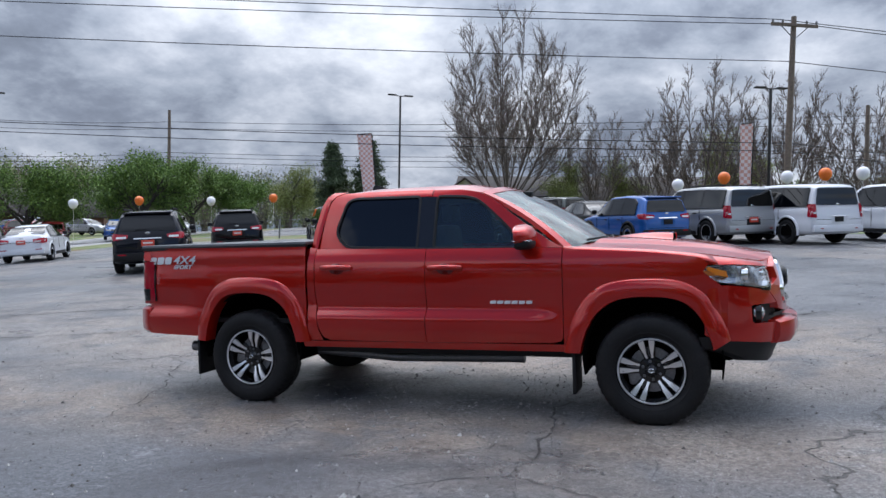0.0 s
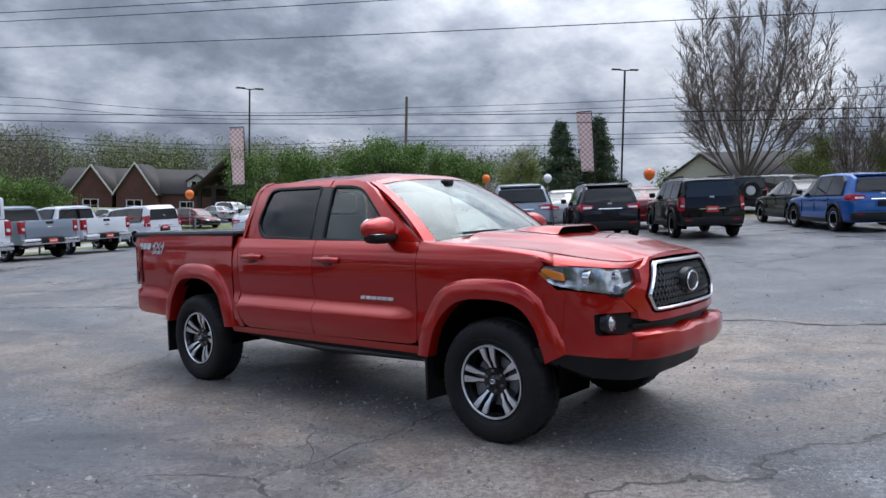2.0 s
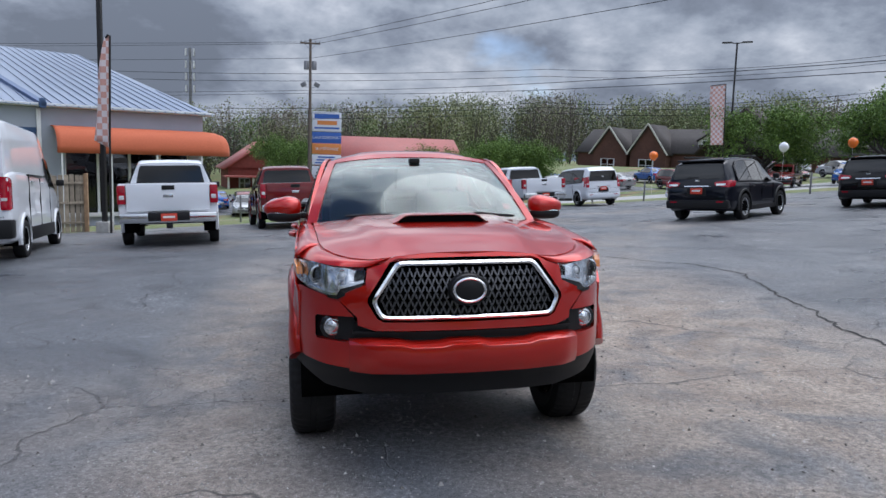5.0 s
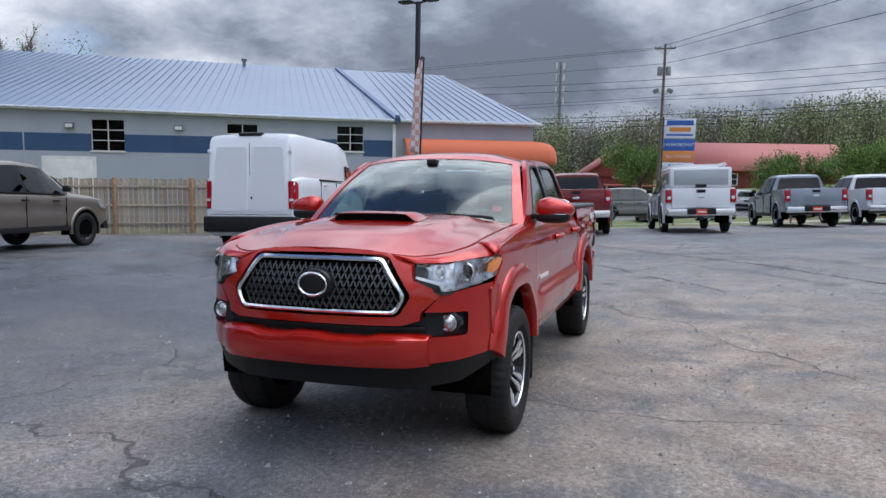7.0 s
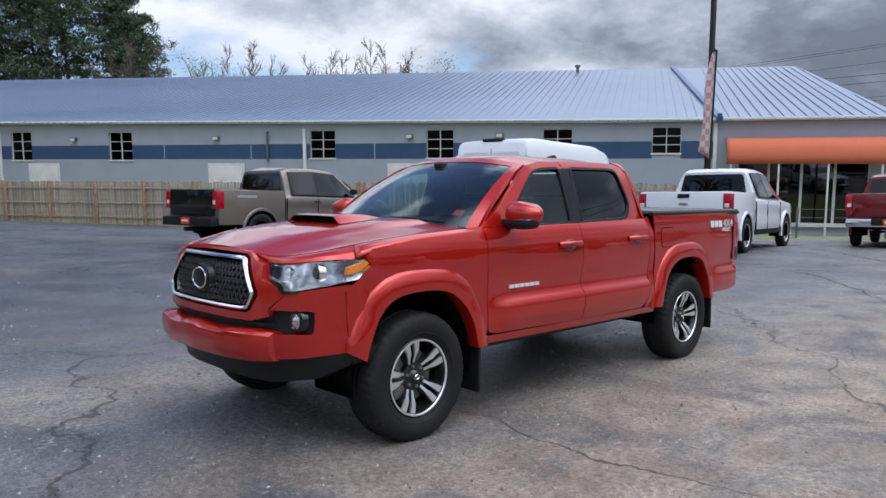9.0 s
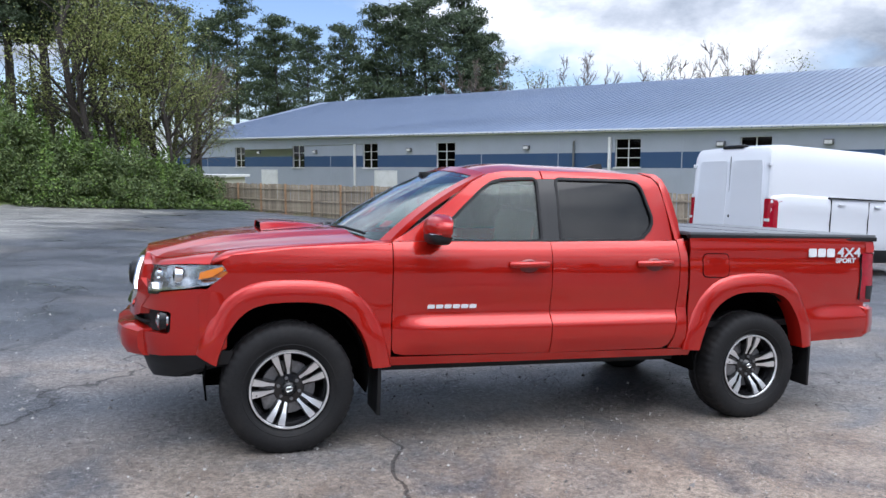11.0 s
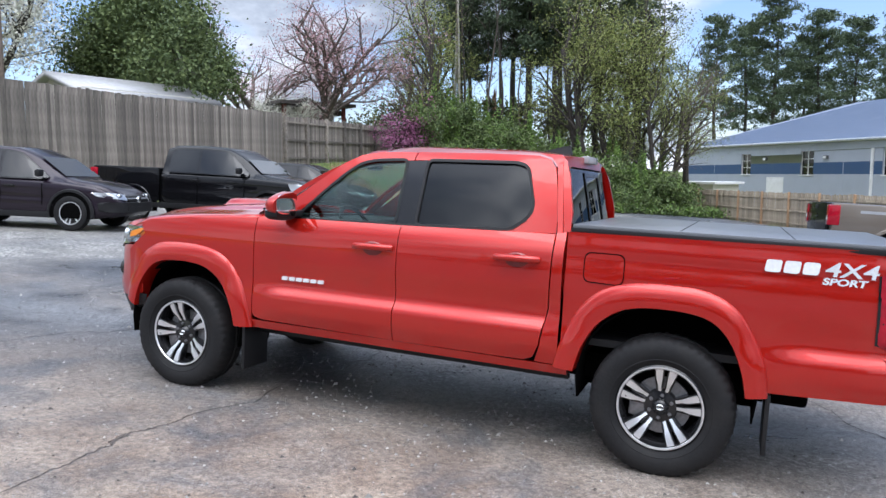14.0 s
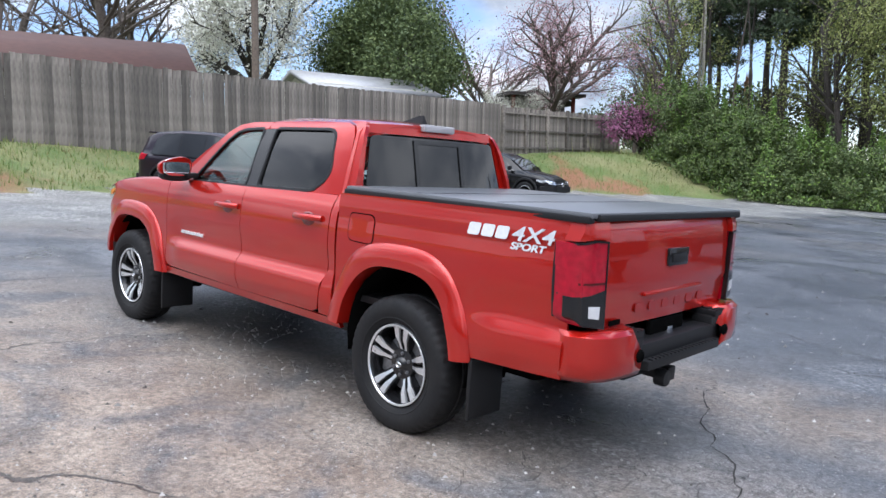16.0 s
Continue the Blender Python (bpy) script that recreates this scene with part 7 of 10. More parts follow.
holes = [(u - w / 2, u + w / 2, z, z + h) for u, w, z, h in WINS]
shop_front = (4.9, 11.0, -1.6, 1.55)
wall_with_holes("wall", U0, U1, -4.0, 3.55, holes + [shop_front], 0.25, GREY_WALL, building)
band_holes = [(h[0], h[1], 1.0, 3.0) for h in holes]
segs = []
edge = U0
for h in sorted(band_holes):
    segs.append((edge, h[0]))
    edge = h[1]
segs.append((edge, 3.9))
for a, b in segs:
    part("blue_band", boxed(a, b, 0.0, 0.006, 1.68, 2.58), BLUE_BAND, building)
for u, w, z, h in WINS:
    wnd = part("window", boxed(u - w / 2, u + w / 2, -0.16, -0.15, z, z + h), PANE, building, "dark window with white muntins")
    amber = abs(u + 41.0) < 0.1
    if amber:
        part("blind", boxed(u - w / 2, u + w / 2, -0.2, -0.17, z, z + h), mat("boarded_wood", (0.38, 0.20, 0.07), 0.8, grain=0.15, scale=10), wnd)
    for k in range(5):
        x = u - w / 2 + w * k / 2 if k < 3 else None
        if x is not None:
            part("muntin", boxed(x - 0.022, x + 0.022, -0.15, -0.09, z, z + h), TRIM if k == 1 else TRIM, wnd)
    for k in range(4):
        zz = z + h * k / 3
        part("muntin", boxed(u - w / 2, u + w / 2, -0.15, -0.085, zz - 0.02, zz + 0.02), TRIM, wnd)
    part("sill", boxed(u - w / 2 - 0.06, u + w / 2 + 0.06, -0.05, 0.07, z - 0.07, z), TRIM, wnd)
# near-black slab behind the panes, painting the shade of the unlit rooms
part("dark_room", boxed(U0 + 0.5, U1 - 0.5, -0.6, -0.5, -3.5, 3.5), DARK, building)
for u in (-55.0, -39.2, -12.9, -25.0):
    part("loading_hatch", boxed(u - 1.1, u + 1.1, 0.0, 0.05, -2.2, 1.25, 0.01), TRIM, building, "white closed hatch door")
    part("hatch_frame", boxed(u - 1.3, u + 1.3, -0.02, 0.03, -2.2, 1.42), GREY_METAL if u > 0 else TRIM, building)
for u in (-42.8, -19.5, 3.8):
    bm = boxed(u - 0.09, u + 0.09, 0.02, 0.16, -2.4, 3.5, 0.02)
    part("downpipe", bm, TRIM, building)
for u in (-56.5, -48.0, -36.5, -25.6, -12.8, -7.5):
    lamp = part("wall_lamp", boxed(u - 0.22, u + 0.22, 0.0, 0.22, 2.85, 3.12, 0.03), GREY_METAL, building, "grey box wall lamp")
    part("lamp_face", boxed(u - 0.17, u + 0.17, 0.215, 0.235, 2.88, 3.05), TRIM, lamp)
bm = bmesh.new()
tube(bm, [(-22.0, 0.12, 1.5), (-22.0, 0.12, 3.2), (-21.8, 0.3, 3.35)], 0.07, 8)
part("vent_pipe", bm, GREY_METAL, building)
for u in (-66, -46, -29.5, -15.0, -23.2):
    part("wall_joint", boxed(u - 0.03, u + 0.03, 0.0, 0.012, -3, 3.5), GREY_WALL, building)
part("gutter", boxed(U0 - 0.4, 0.0, 0.0, 0.32, 3.56, 3.74, 0.03), TRIM, building, "white gutter under the eave", local=Matrix.Rotation(RISE_U, 4, "Y"))
part("gutter", boxed(0.0, U1 + 0.4, 0.0, 0.32, 3.56, 3.74, 0.03), TRIM, building, "white gutter under the eave")


RIDGE_Y = -22.0


def eave_pt(u):
    return Vector((u, 0.42, EAVE - 0.1 - min(0.0, u) * RISE_U))


def ridge_pt(u):
    return Vector((u, RIDGE_Y, 8.75 - (u - 2.0) * 0.0165))


def roof_block(u0, u1, r0, r1, material):
    """Ribbed metal roof: eave from u0 to u1, ridge from r0 to r1, and a like slope behind."""
    bm = bmesh.new()
    A, B, C, D = eave_pt(u0), eave_pt(u1), ridge_pt(r1), ridge_pt(r0)
    E, F = A + Vector((0, 2 * RIDGE_Y, 0)), B + Vector((0, 2 * RIDGE_Y, 0))
    vs = [bm.verts.new(p) for p in (A, B, C, D, E, F)]
    for f in ((0, 1, 2, 3), (5, 4, 3, 2), (0, 3, 4), (1, 5, 2), (0, 4, 5, 1)):
        bm.faces.new([vs[k] for k in f])
    rf = part("roof", bm, material, building, "ribbed grey-blue metal roof")
    n = int((u1 - u0) / 0.5)
    for i in range(1, n):
        a = eave_pt(u0 + (u1 - u0) * i / n)
        u = a.x - 0.6
        t = 1.0
        if u > r1:
            t = (u1 - a.x) / max(0.01, u1 - r1)
        elif u < r0 - 0.1:
            t = (a.x - u0) / max(0.01, r0 - u0)
        b = a.lerp(ridge_pt(min(max(u, r0), r1)) if t >= 1 else ridge_pt(u), min(1.0, t))
        bm = bmesh.new()
        w, h = Vector((0.022, 0, 0)), Vector((0, 0, 0.05))
        q = [bm.verts.new(p) for p in (a - w, a - w + h, a + w + h, a + w, b - w, b - w + h, b + w + h, b + w)]
        for f in ((0, 1, 5, 4), (1, 2, 6, 5), (2, 3, 7, 6), (0, 3, 2, 1)):
            bm.faces.new([q[k] for k in f])
        part("roof_rib", bm, material, rf)
    return rf


main_roof = roof_block(U0 - 0.4, 3.95, U0 - 3.4, 1.7, ROOF)
end_roof = roof_block(3.95, U1 + 0.5, 1.7, 10.7, ROOF)
bm = bmesh.new()
a, b = eave_pt(3.95), ridge_pt(1.7)
q = [bm.verts.new(p + Vector((dx, 0, dz))) for p in (a, b) for dx, dz in ((-0.16, -0.03), (-0.16, 0.17), (0.16, 0.17), (0.16, -0.03))]
for f in ((0, 1, 5, 4), (1, 2, 6, 5), (2, 3, 7, 6), (0, 3, 2, 1), (4, 5, 6, 7)):
    bm.faces.new([q[k] for k in f])
part("roof_edge", bm, ROOF_BLUE, building, "blue metal roof edge")
part("hip_edge", boxed(-0.12, 0.12, -0.12, 0.12, 3.5, 3.95), ROOF_BLUE, building, local=Matrix.Translation((3.95, 0.3, 0)))
# the gable wall under the far end
bm = bmesh.new()
a, b = eave_pt(U0), ridge_pt(U0 - 2.6)
c = a + Vector((0, 2 * RIDGE_Y, 0))
q = [[bm.verts.new(p + Vector((dx, 0, -0.12))) for p in (Vector((a.x, 0, -4)), a, b, c, Vector((a.x, c.y, -4)))] for dx in (0.0, 0.2)]
for k in range(5):
    bm.faces.new((q[0][k], q[0][(k + 1) % 5], q[1][(k + 1) % 5], q[1][k]))
bm.faces.new(q[0])
bm.faces.new(q[1][::-1])
part("gable_wall", bm, GREY_WALL, building)
bm = lathe(bmesh.new(), [(0.13, 0.0), (0.13, 0.5), (0.22, 0.55), (0.22, 0.7), (0.0, 0.75)], 14, "z", Matrix.Translation((-5.6, -20.5, 8.4)))
part("roof_vent", bm, GREY_METAL, building)
# shop front under the awning
part("shop_glass", boxed(shop_front[0], shop_front[1], -0.12, -0.11, shop_front[2], shop_front[3]), glass("shopfront_glass", (0.10, 0.11, 0.12)), building, "reflecting shopfront glass")
for k in range(5):
    u = shop_front[0] + (shop_front[1] - shop_front[0]) * k / 4
    part("mullion", boxed(u - 0.06, u + 0.06, -0.14, -0.04, shop_front[2], shop_front[3]), TRIM, building)
part("shop_ledge", boxed(4.8, 11.1, -0.05, 0.2, -1.75, -1.55, 0.02), TRIM, building)
bm = bmesh.new()
prof = [(0.0, 2.72), (0.5, 2.70), (0.95, 2.55), (1.3, 2.2), (1.42, 1.75), (1.42, 1.42)]
rows = []
for u, k in ((4.3, 1.0), (4.5, 1.0), (11.7, 1.0), (12.3, 0.93), (12.8, 0.75), (13.05, 0.45)):
    rows.append([bm.verts.new((u, y * k, 1.42 + (z - 1.42) * (0.35 + 0.65 * k))) for y, z in prof])
for r0, r1 in zip(rows, rows[1:]):
    for k in range(5):
        bm.faces.new((r0[k], r0[k + 1], r1[k + 1], r1[k]))
aw = part("awning", bm, ORANGE, building, "rounded orange cloth awning over the shopfront")
sol = aw.modifiers.new("thick", "SOLIDIFY")
sol.thickness = 0.03
for u in (4.5, 6.7, 8.9, 11.2):
    part("awning_post", boxed(u - 0.04, u + 0.04, 1.3, 1.38, -2.4, 1.45), TRIM, aw)
part("side_wall", boxed(U1 - 0.25, U1, -43.3, -0.25, -4.0, 3.55), GREY_WALL, building)
part("back_wall", boxed(U0, U1, -43.6, -43.3, -4.0, 3.55), GREY_WALL, building)

# ---- fences ----
WEATHERED = mat("weathered_planks", (0.205, 0.18, 0.155), 0.9, grain=0.4, scale=9, bump=0.15, stain=(0.13, 0.12, 0.11), stain_scale=1.2, stain_amt=0.7, spread=0.5)
TAN_WOOD = mat("sun_bleached_pickets", (0.34, 0.285, 0.215), 0.9, grain=0.3, scale=9, bump=0.15, stain=(0.20, 0.17, 0.14), stain_scale=1.5, stain_amt=0.7, spread=0.25)
TAN_POST = mat("brown_posts", (0.33, 0.21, 0.12), 0.9, grain=0.3, scale=9, bump=0.15)


def picket_mesh(w, h, t, dog):
    bm = bmesh.new()
    loop = [(-w / 2, 0), (w / 2, 0), (w / 2, h - dog), (w / 2 - dog, h), (-w / 2 + dog, h), (-w / 2, h - dog)]
    a = [bm.verts.new((x, 0, z)) for x, z in loop]
    b = [bm.verts.new((x, t, z)) for x, z in loop]
    bm.faces.new(a)
    bm.faces.new(b[::-1])
    for i in range(6):
        bm.faces.new((a[i], b[i], b[(i + 1) % 6], a[(i + 1) % 6]))
    bmesh.ops.recalc_face_normals(bm, faces=bm.faces[:])
    me = bpy.data.meshes.new("plank")
    bm.to_mesh(me)
    bm.free()
    return me


def plank_run(parent, p0, p1, n, z_base, z_top, material, seed, w, limit=300):
    rng = random.Random(seed)
    p0, p1 = Vector(p0), Vector(p1)
    d = p1 - p0
    ang = math.atan2(d.y, d.x)
    h = 1.0
    me = picket_mesh(w, 1.0, 0.02, 0.012)
    me.materials.append(material)
    for i in range(n):
        t = (i + 0.5) / n
        p = p0 + d * t
        zb, zt = z_base(p.x, p.y, t), z_top(t)
        ob = shared("plank", me, parent, Matrix.Translation((p.x, p.y, zb)) @ Matrix.Rotation(ang + rng.gauss(0, 0.02), 4, "Z") @ Matrix.Rotation(rng.gauss(0, 0.006), 4, "Y") @ Matrix.Diagonal((1, 1, zt - zb + rng.gauss(0, 0.018), 1)))


tall_fence = empty("tall_fence", Matrix.Identity(4), "tall weathered grey board fence along the bank", "fence", kind="structure")
plank_run(tall_fence, (18.35, 6.0, 0), (19.38, -26.4, 0), 200, lambda x, y, t: land(x, y) - 0.1, lambda t: 4.28 + 0.25 * t, WEATHERED, 71, 0.17)
for a, b, za, zb in ((0.0, 1.0, 3.9, 4.1), (0.0, 1.0, 2.2, 2.5)):
    bm = bmesh.new()
    tube(bm, [(18.42, 6.0, za), (19.46, -26.4, zb)], 0.05, 4)
    part("rail", bm, WEATHERED, tall_fence)
low_fence = empty("panel_fence", Matrix.Identity(4), "weathered grey rail-side wooden fence at the bank's end", "fence", kind="structure")
plank_run(low_fence, (19.42, -26.5, 0), (19.78, -39.0, 0), 82, lambda x, y, t: land(x, y) - 0.1, lambda t: 4.42 + 0.2 * t, WEATHERED, 72, 0.15)
for k in range(7):
    t = k / 6
    x, y = 19.32 + 0.36 * t, -26.6 - 12.3 * t
    part("post", boxed(x - 0.08, x + 0.08, y - 0.08, y + 0.08, land(x, y) - 0.2, 4.5 + 0.2 * t, 0.01), WEATHERED, low_fence)
for dz in (2.35, 3.25, 4.15):
    bm = bmesh.new()
    tube(bm, [(19.34, -26.5, dz), (19.70, -39.0, dz + 0.2)], 0.06, 4)
    part("rail", bm, WEATHERED, low_fence)


def lot_pt(u):
    return (WALL_Y.x * -21.5 + WALL_X.x * u, WALL_Y.y * -21.5 + WALL_X.y * u)


lot_fence = empty("picket_fence", Matrix.Identity(4), "sun-bleached tan picket fence with brown posts", "fence", kind="structure")
a, b = lot_pt(2.6), lot_pt(-46.0)
plank_run(lot_fence, (*a, 0), (*b, 0), 298, lambda x, y, t: -1.15 - 0.3 * t, lambda t: 0.82 - 0.2 * t, TAN_WOOD, 73, 0.135)
for k in range(20):
    t = k / 19
    x, y = a[0] + (b[0] - a[0]) * t + 0.06, a[1] + (b[1] - a[1]) * t + 0.04
    part("post", boxed(x - 0.06, x + 0.06, y - 0.06, y + 0.06, -1.5, 0.86 - 0.2 * t, 0.01), TAN_POST, lot_fence)
for dz in (-0.75, -0.1, 0.55):
    bm = bmesh.new()
    tube(bm, [(a[0] + 0.04, a[1] + 0.02, dz), (b[0] + 0.04, b[1] + 0.02, dz - 0.22)], 0.045, 4)
    part("rail", bm, TAN_WOOD, lot_fence)

# ---- parked vehicles ----
TAG_RED = mat("red_dealer_tag", (0.62, 0.06, 0.03), 0.5)
SALE_BAR = mat("pale_print", (0.8, 0.75, 0.72), 0.5)
LENS_GREY = mat("headlight_grey", (0.42, 0.44, 0.46), 0.12, 0.5, coat=1.0)
CAR_WHITE = paint("white_paint", (0.72, 0.74, 0.78))
CAR_BLACK = paint("black_paint", (0.004, 0.004, 0.005))
CAR_NAVY = paint("navy_paint", (0.006, 0.007, 0.013), 0.3)
CAR_BLUE = paint("blue_paint", (0.018, 0.10, 0.36), 0.4)
CAR_SILVER = paint("silver_paint", (0.42, 0.43, 0.44), 0.6)
CAR_STEEL = paint("steel_paint", (0.26, 0.30, 0.36), 0.5)
CAR_BROWN = paint("brown_grey_paint", (0.185, 0.158, 0.132), 0.5)
CAR_MAROON = paint("maroon_paint", (0.16, 0.012, 0.014), 0.3)
CAR_PLUM = paint("plum_paint", (0.016, 0.010, 0.018), 0.4)
CAR_GREEN = paint("grey_green_paint", (0.11, 0.125, 0.12), 0.3)
CAR_GRAPHITE = paint("graphite_paint", (0.20, 0.195, 0.185), 0.5)
CAR_GLASS = glass("car_window_glass", (0.03, 0.034, 0.04), 1.0, 0.06)
for m_ in (CAR_BLACK, CAR_NAVY, CAR_PLUM):
    m_.node_tree.nodes["Principled BSDF"].inputs["Coat Weight"].default_value = 0.6
STEEL_RIM = mat("silver_wheel", (0.62, 0.63, 0.65), 0.35, 0.45, grain=0.08, scale=60)
DARK_RIM = mat("dark_wheel", (0.05, 0.05, 0.053), 0.35, 0.6)

# x from the rear bumper, then: half width, underside, belt, top, half width at the top
KINDS = {
    "suv": dict(L=4.6, wheels=(0.95, 3.65), r=0.355, body=[(0.0, 0.78, 0.42, 0.86, 0.90, 0.74), (0.10, 0.87, 0.33, 0.98, 1.12, 0.80), (0.22, 0.90, 0.28, 1.02, 1.52, 0.68), (0.5, 0.915, 0.25, 1.03, 1.63, 0.66), (1.4, 0.92, 0.24, 1.02, 1.68, 0.67), (2.4, 0.92, 0.24, 1.0, 1.655, 0.66), (2.85, 0.92, 0.24, 0.99, 1.48, 0.66), (3.45, 0.915, 0.24, 0.97, 1.06, 0.74), (4.1, 0.89, 0.25, 0.90, 0.97, 0.72), (4.45, 0.78, 0.30, 0.74, 0.82, 0.60), (4.6, 0.60, 0.40, 0.60, 0.66, 0.45)],
                windows=[[(0.55, 1.07), (0.62, 1.42), (0.85, 1.55), (1.35, 1.58), (1.38, 1.06)], [(1.44, 1.06), (1.42, 1.58), (2.12, 1.57), (2.14, 1.04)], [(2.2, 1.04), (2.18, 1.57), (2.5, 1.52), (3.15, 1.09), (3.1, 1.04)]], tail=(0.89, 1.08), rear_glass=(1.12, 1.50)),
    "big": dict(L=5.25, wheels=(1.1, 4.2), r=0.40, body=[(0.0, 0.88, 0.48, 0.80, 0.86, 0.84), (0.07, 0.97, 0.40, 1.10, 1.16, 0.93), (0.14, 0.99, 0.34, 1.16, 1.80, 0.78), (0.4, 1.0, 0.32, 1.17, 1.90, 0.77), (1.6, 1.01, 0.30, 1.16, 1.93, 0.78), (3.0, 1.01, 0.30, 1.14, 1.90, 0.77), (3.45, 1.0, 0.30, 1.13, 1.70, 0.77), (3.95, 1.0, 0.30, 1.12, 1.22, 0.84), (4.9, 0.98, 0.32, 1.08, 1.14, 0.84), (5.15, 0.93, 0.40, 0.95, 1.0, 0.80), (5.25, 0.85, 0.48, 0.70, 0.78, 0.75)],
                windows=[[(0.3, 1.22), (0.34, 1.76), (1.35, 1.80), (1.36, 1.21)], [(1.44, 1.21), (1.43, 1.80), (2.45, 1.80), (2.46, 1.2)], [(2.54, 1.2), (2.53, 1.80), (3.05, 1.76), (3.65, 1.25), (3.62, 1.19)]], tail=(0.86, 1.28), rear_glass=(1.24, 1.78)),
    "jeep": dict(L=4.4, wheels=(0.85, 3.5), r=0.37, body=[(0.0, 0.80, 0.45, 0.85, 0.90, 0.78), (0.06, 0.87, 0.38, 1.05, 1.10, 0.86), (0.12, 0.88, 0.34, 1.08, 1.60, 0.72), (0.4, 0.89, 0.32, 1.09, 1.66, 0.71), (1.5, 0.89, 0.30, 1.07, 1.68, 0.71), (2.4, 0.89, 0.30, 1.05, 1.66, 0.70), (2.75, 0.89, 0.30, 1.04, 1.50, 0.70), (3.15, 0.88, 0.30, 1.03, 1.12, 0.76), (4.15, 0.86, 0.32, 0.98, 1.04, 0.74), (4.33, 0.82, 0.38, 0.85, 0.92, 0.70), (4.4, 0.74, 0.45, 0.65, 0.7, 0.62)],
                 windows=[[(0.28, 1.13), (0.32, 1.54), (1.0, 1.56), (1.0, 1.13)], [(1.07, 1.12), (1.07, 1.56), (1.85, 1.56), (1.86, 1.11)], [(1.93, 1.11), (1.92, 1.56), (2.42, 1.54), (2.9, 1.16), (2.88, 1.11)]], tail=(0.78, 1.14), rear_glass=(1.14, 1.54)),
    "sedan": dict(L=4.4, wheels=(0.95, 3.5), r=0.32, body=[(0.0, 0.72, 0.40, 0.80, 0.86, 0.68), (0.12, 0.83, 0.30, 0.95, 1.02, 0.74), (0.5, 0.86, 0.26, 0.98, 1.08, 0.72), (0.85, 0.87, 0.24, 0.98, 1.20, 0.66), (1.4, 0.87, 0.22, 0.97, 1.46, 0.58), (2.1, 0.87, 0.22, 0.95, 1.50, 0.58), (2.6, 0.87, 0.22, 0.94, 1.38, 0.60), (3.3, 0.87, 0.22, 0.92, 1.0, 0.70), (4.0, 0.84, 0.24, 0.84, 0.90, 0.66), (4.3, 0.72, 0.30, 0.68, 0.74, 0.55), (4.4, 0.58, 0.38, 0.56, 0.6, 0.44)],
                  windows=[[(1.0, 1.02), (1.35, 1.36), (1.85, 1.42), (1.87, 1.0)], [(1.94, 1.0), (1.93, 1.42), (2.35, 1.39), (3.0, 1.03), (2.98, 0.99)]], tail=(0.74, 0.96), rear_glass=(1.10, 1.40)),
    "van": dict(L=6.0, wheels=(1.15, 4.9), r=0.36, body=[(0.0, 0.92, 0.52, 0.80, 0.86, 0.90), (0.04, 0.98, 0.40, 1.5, 2.36, 0.89), (0.10, 1.0, 0.34, 1.55, 2.47, 0.89), (0.5, 1.02, 0.30, 1.6, 2.54, 0.89), (3.5, 1.03, 0.30, 1.55, 2.55, 0.88), (4.3, 1.03, 0.30, 1.4, 2.42, 0.84), (4.75, 1.02, 0.30, 1.33, 2.05, 0.80), (5.25, 1.0, 0.30, 1.25, 1.42, 0.80), (5.75, 0.95, 0.32, 1.02, 1.12, 0.78), (5.95, 0.85, 0.38, 0.75, 0.85, 0.7), (6.0, 0.75, 0.45, 0.62, 0.7, 0.62)],
                windows=[[(3.85, 1.38), (3.85, 1.95), (4.6, 1.92), (5.05, 1.45), (4.9, 1.33)]], tail=(0.92, 1.5), rear_glass=None),
    "minivan": dict(L=4.8, wheels=(0.9, 3.95), r=0.33, body=[(0.0, 0.82, 0.45, 0.80, 0.86, 0.8), (0.06, 0.89, 0.34, 1.05, 1.62, 0.70), (0.3, 0.91, 0.28, 1.08, 1.80, 0.68), (1.5, 0.92, 0.26, 1.06, 1.83, 0.68), (2.9, 0.92, 0.26, 1.04, 1.78, 0.67), (3.4, 0.92, 0.26, 1.02, 1.50, 0.68), (3.95, 0.90, 0.26, 0.98, 1.12, 0.72), (4.5, 0.85, 0.28, 0.86, 0.94, 0.66), (4.72, 0.72, 0.34, 0.66, 0.72, 0.55), (4.8, 0.6, 0.42, 0.56, 0.6, 0.46)],
                    windows=[[(0.45, 1.12), (0.5, 1.66), (1.5, 1.7), (1.5, 1.1)], [(1.58, 1.1), (1.58, 1.7), (2.5, 1.68), (2.5, 1.08)], [(2.58, 1.08), (2.58, 1.68), (2.95, 1.64), (3.6, 1.12), (3.55, 1.06)]], tail=(0.86, 1.35), rear_glass=(1.15, 1.62)),
    "pickup": dict(L=5.9, wheels=(1.22, 4.9), r=0.405, body=[(1.98, 0.99, 0.50, 1.20, 1.26, 0.96), (2.02, 1.0, 0.42, 1.24, 1.86, 0.74), (2.25, 1.01, 0.40, 1.24, 1.94, 0.73), (3.0, 1.01, 0.40, 1.23, 1.95, 0.73), (3.7, 1.01, 0.40, 1.22, 1.90, 0.72), (4.15, 1.01, 0.40, 1.21, 1.66, 0.74), (4.6, 1.0, 0.40, 1.20, 1.30, 0.84), (5.55, 0.98, 0.42, 1.14, 1.20, 0.84), (5.8, 0.93, 0.48, 1.0, 1.06, 0.8), (5.9, 0.85, 0.52, 0.76, 0.82, 0.75)],
                   windows=[[(2.2, 1.29), (2.22, 1.80), (2.95, 1.83), (2.96, 1.28)], [(3.04, 1.28), (3.03, 1.83), (3.72, 1.79), (4.32, 1.32), (4.3, 1.26)]], tail=(0.92, 1.32), rear_glass=(1.34, 1.80)),
}


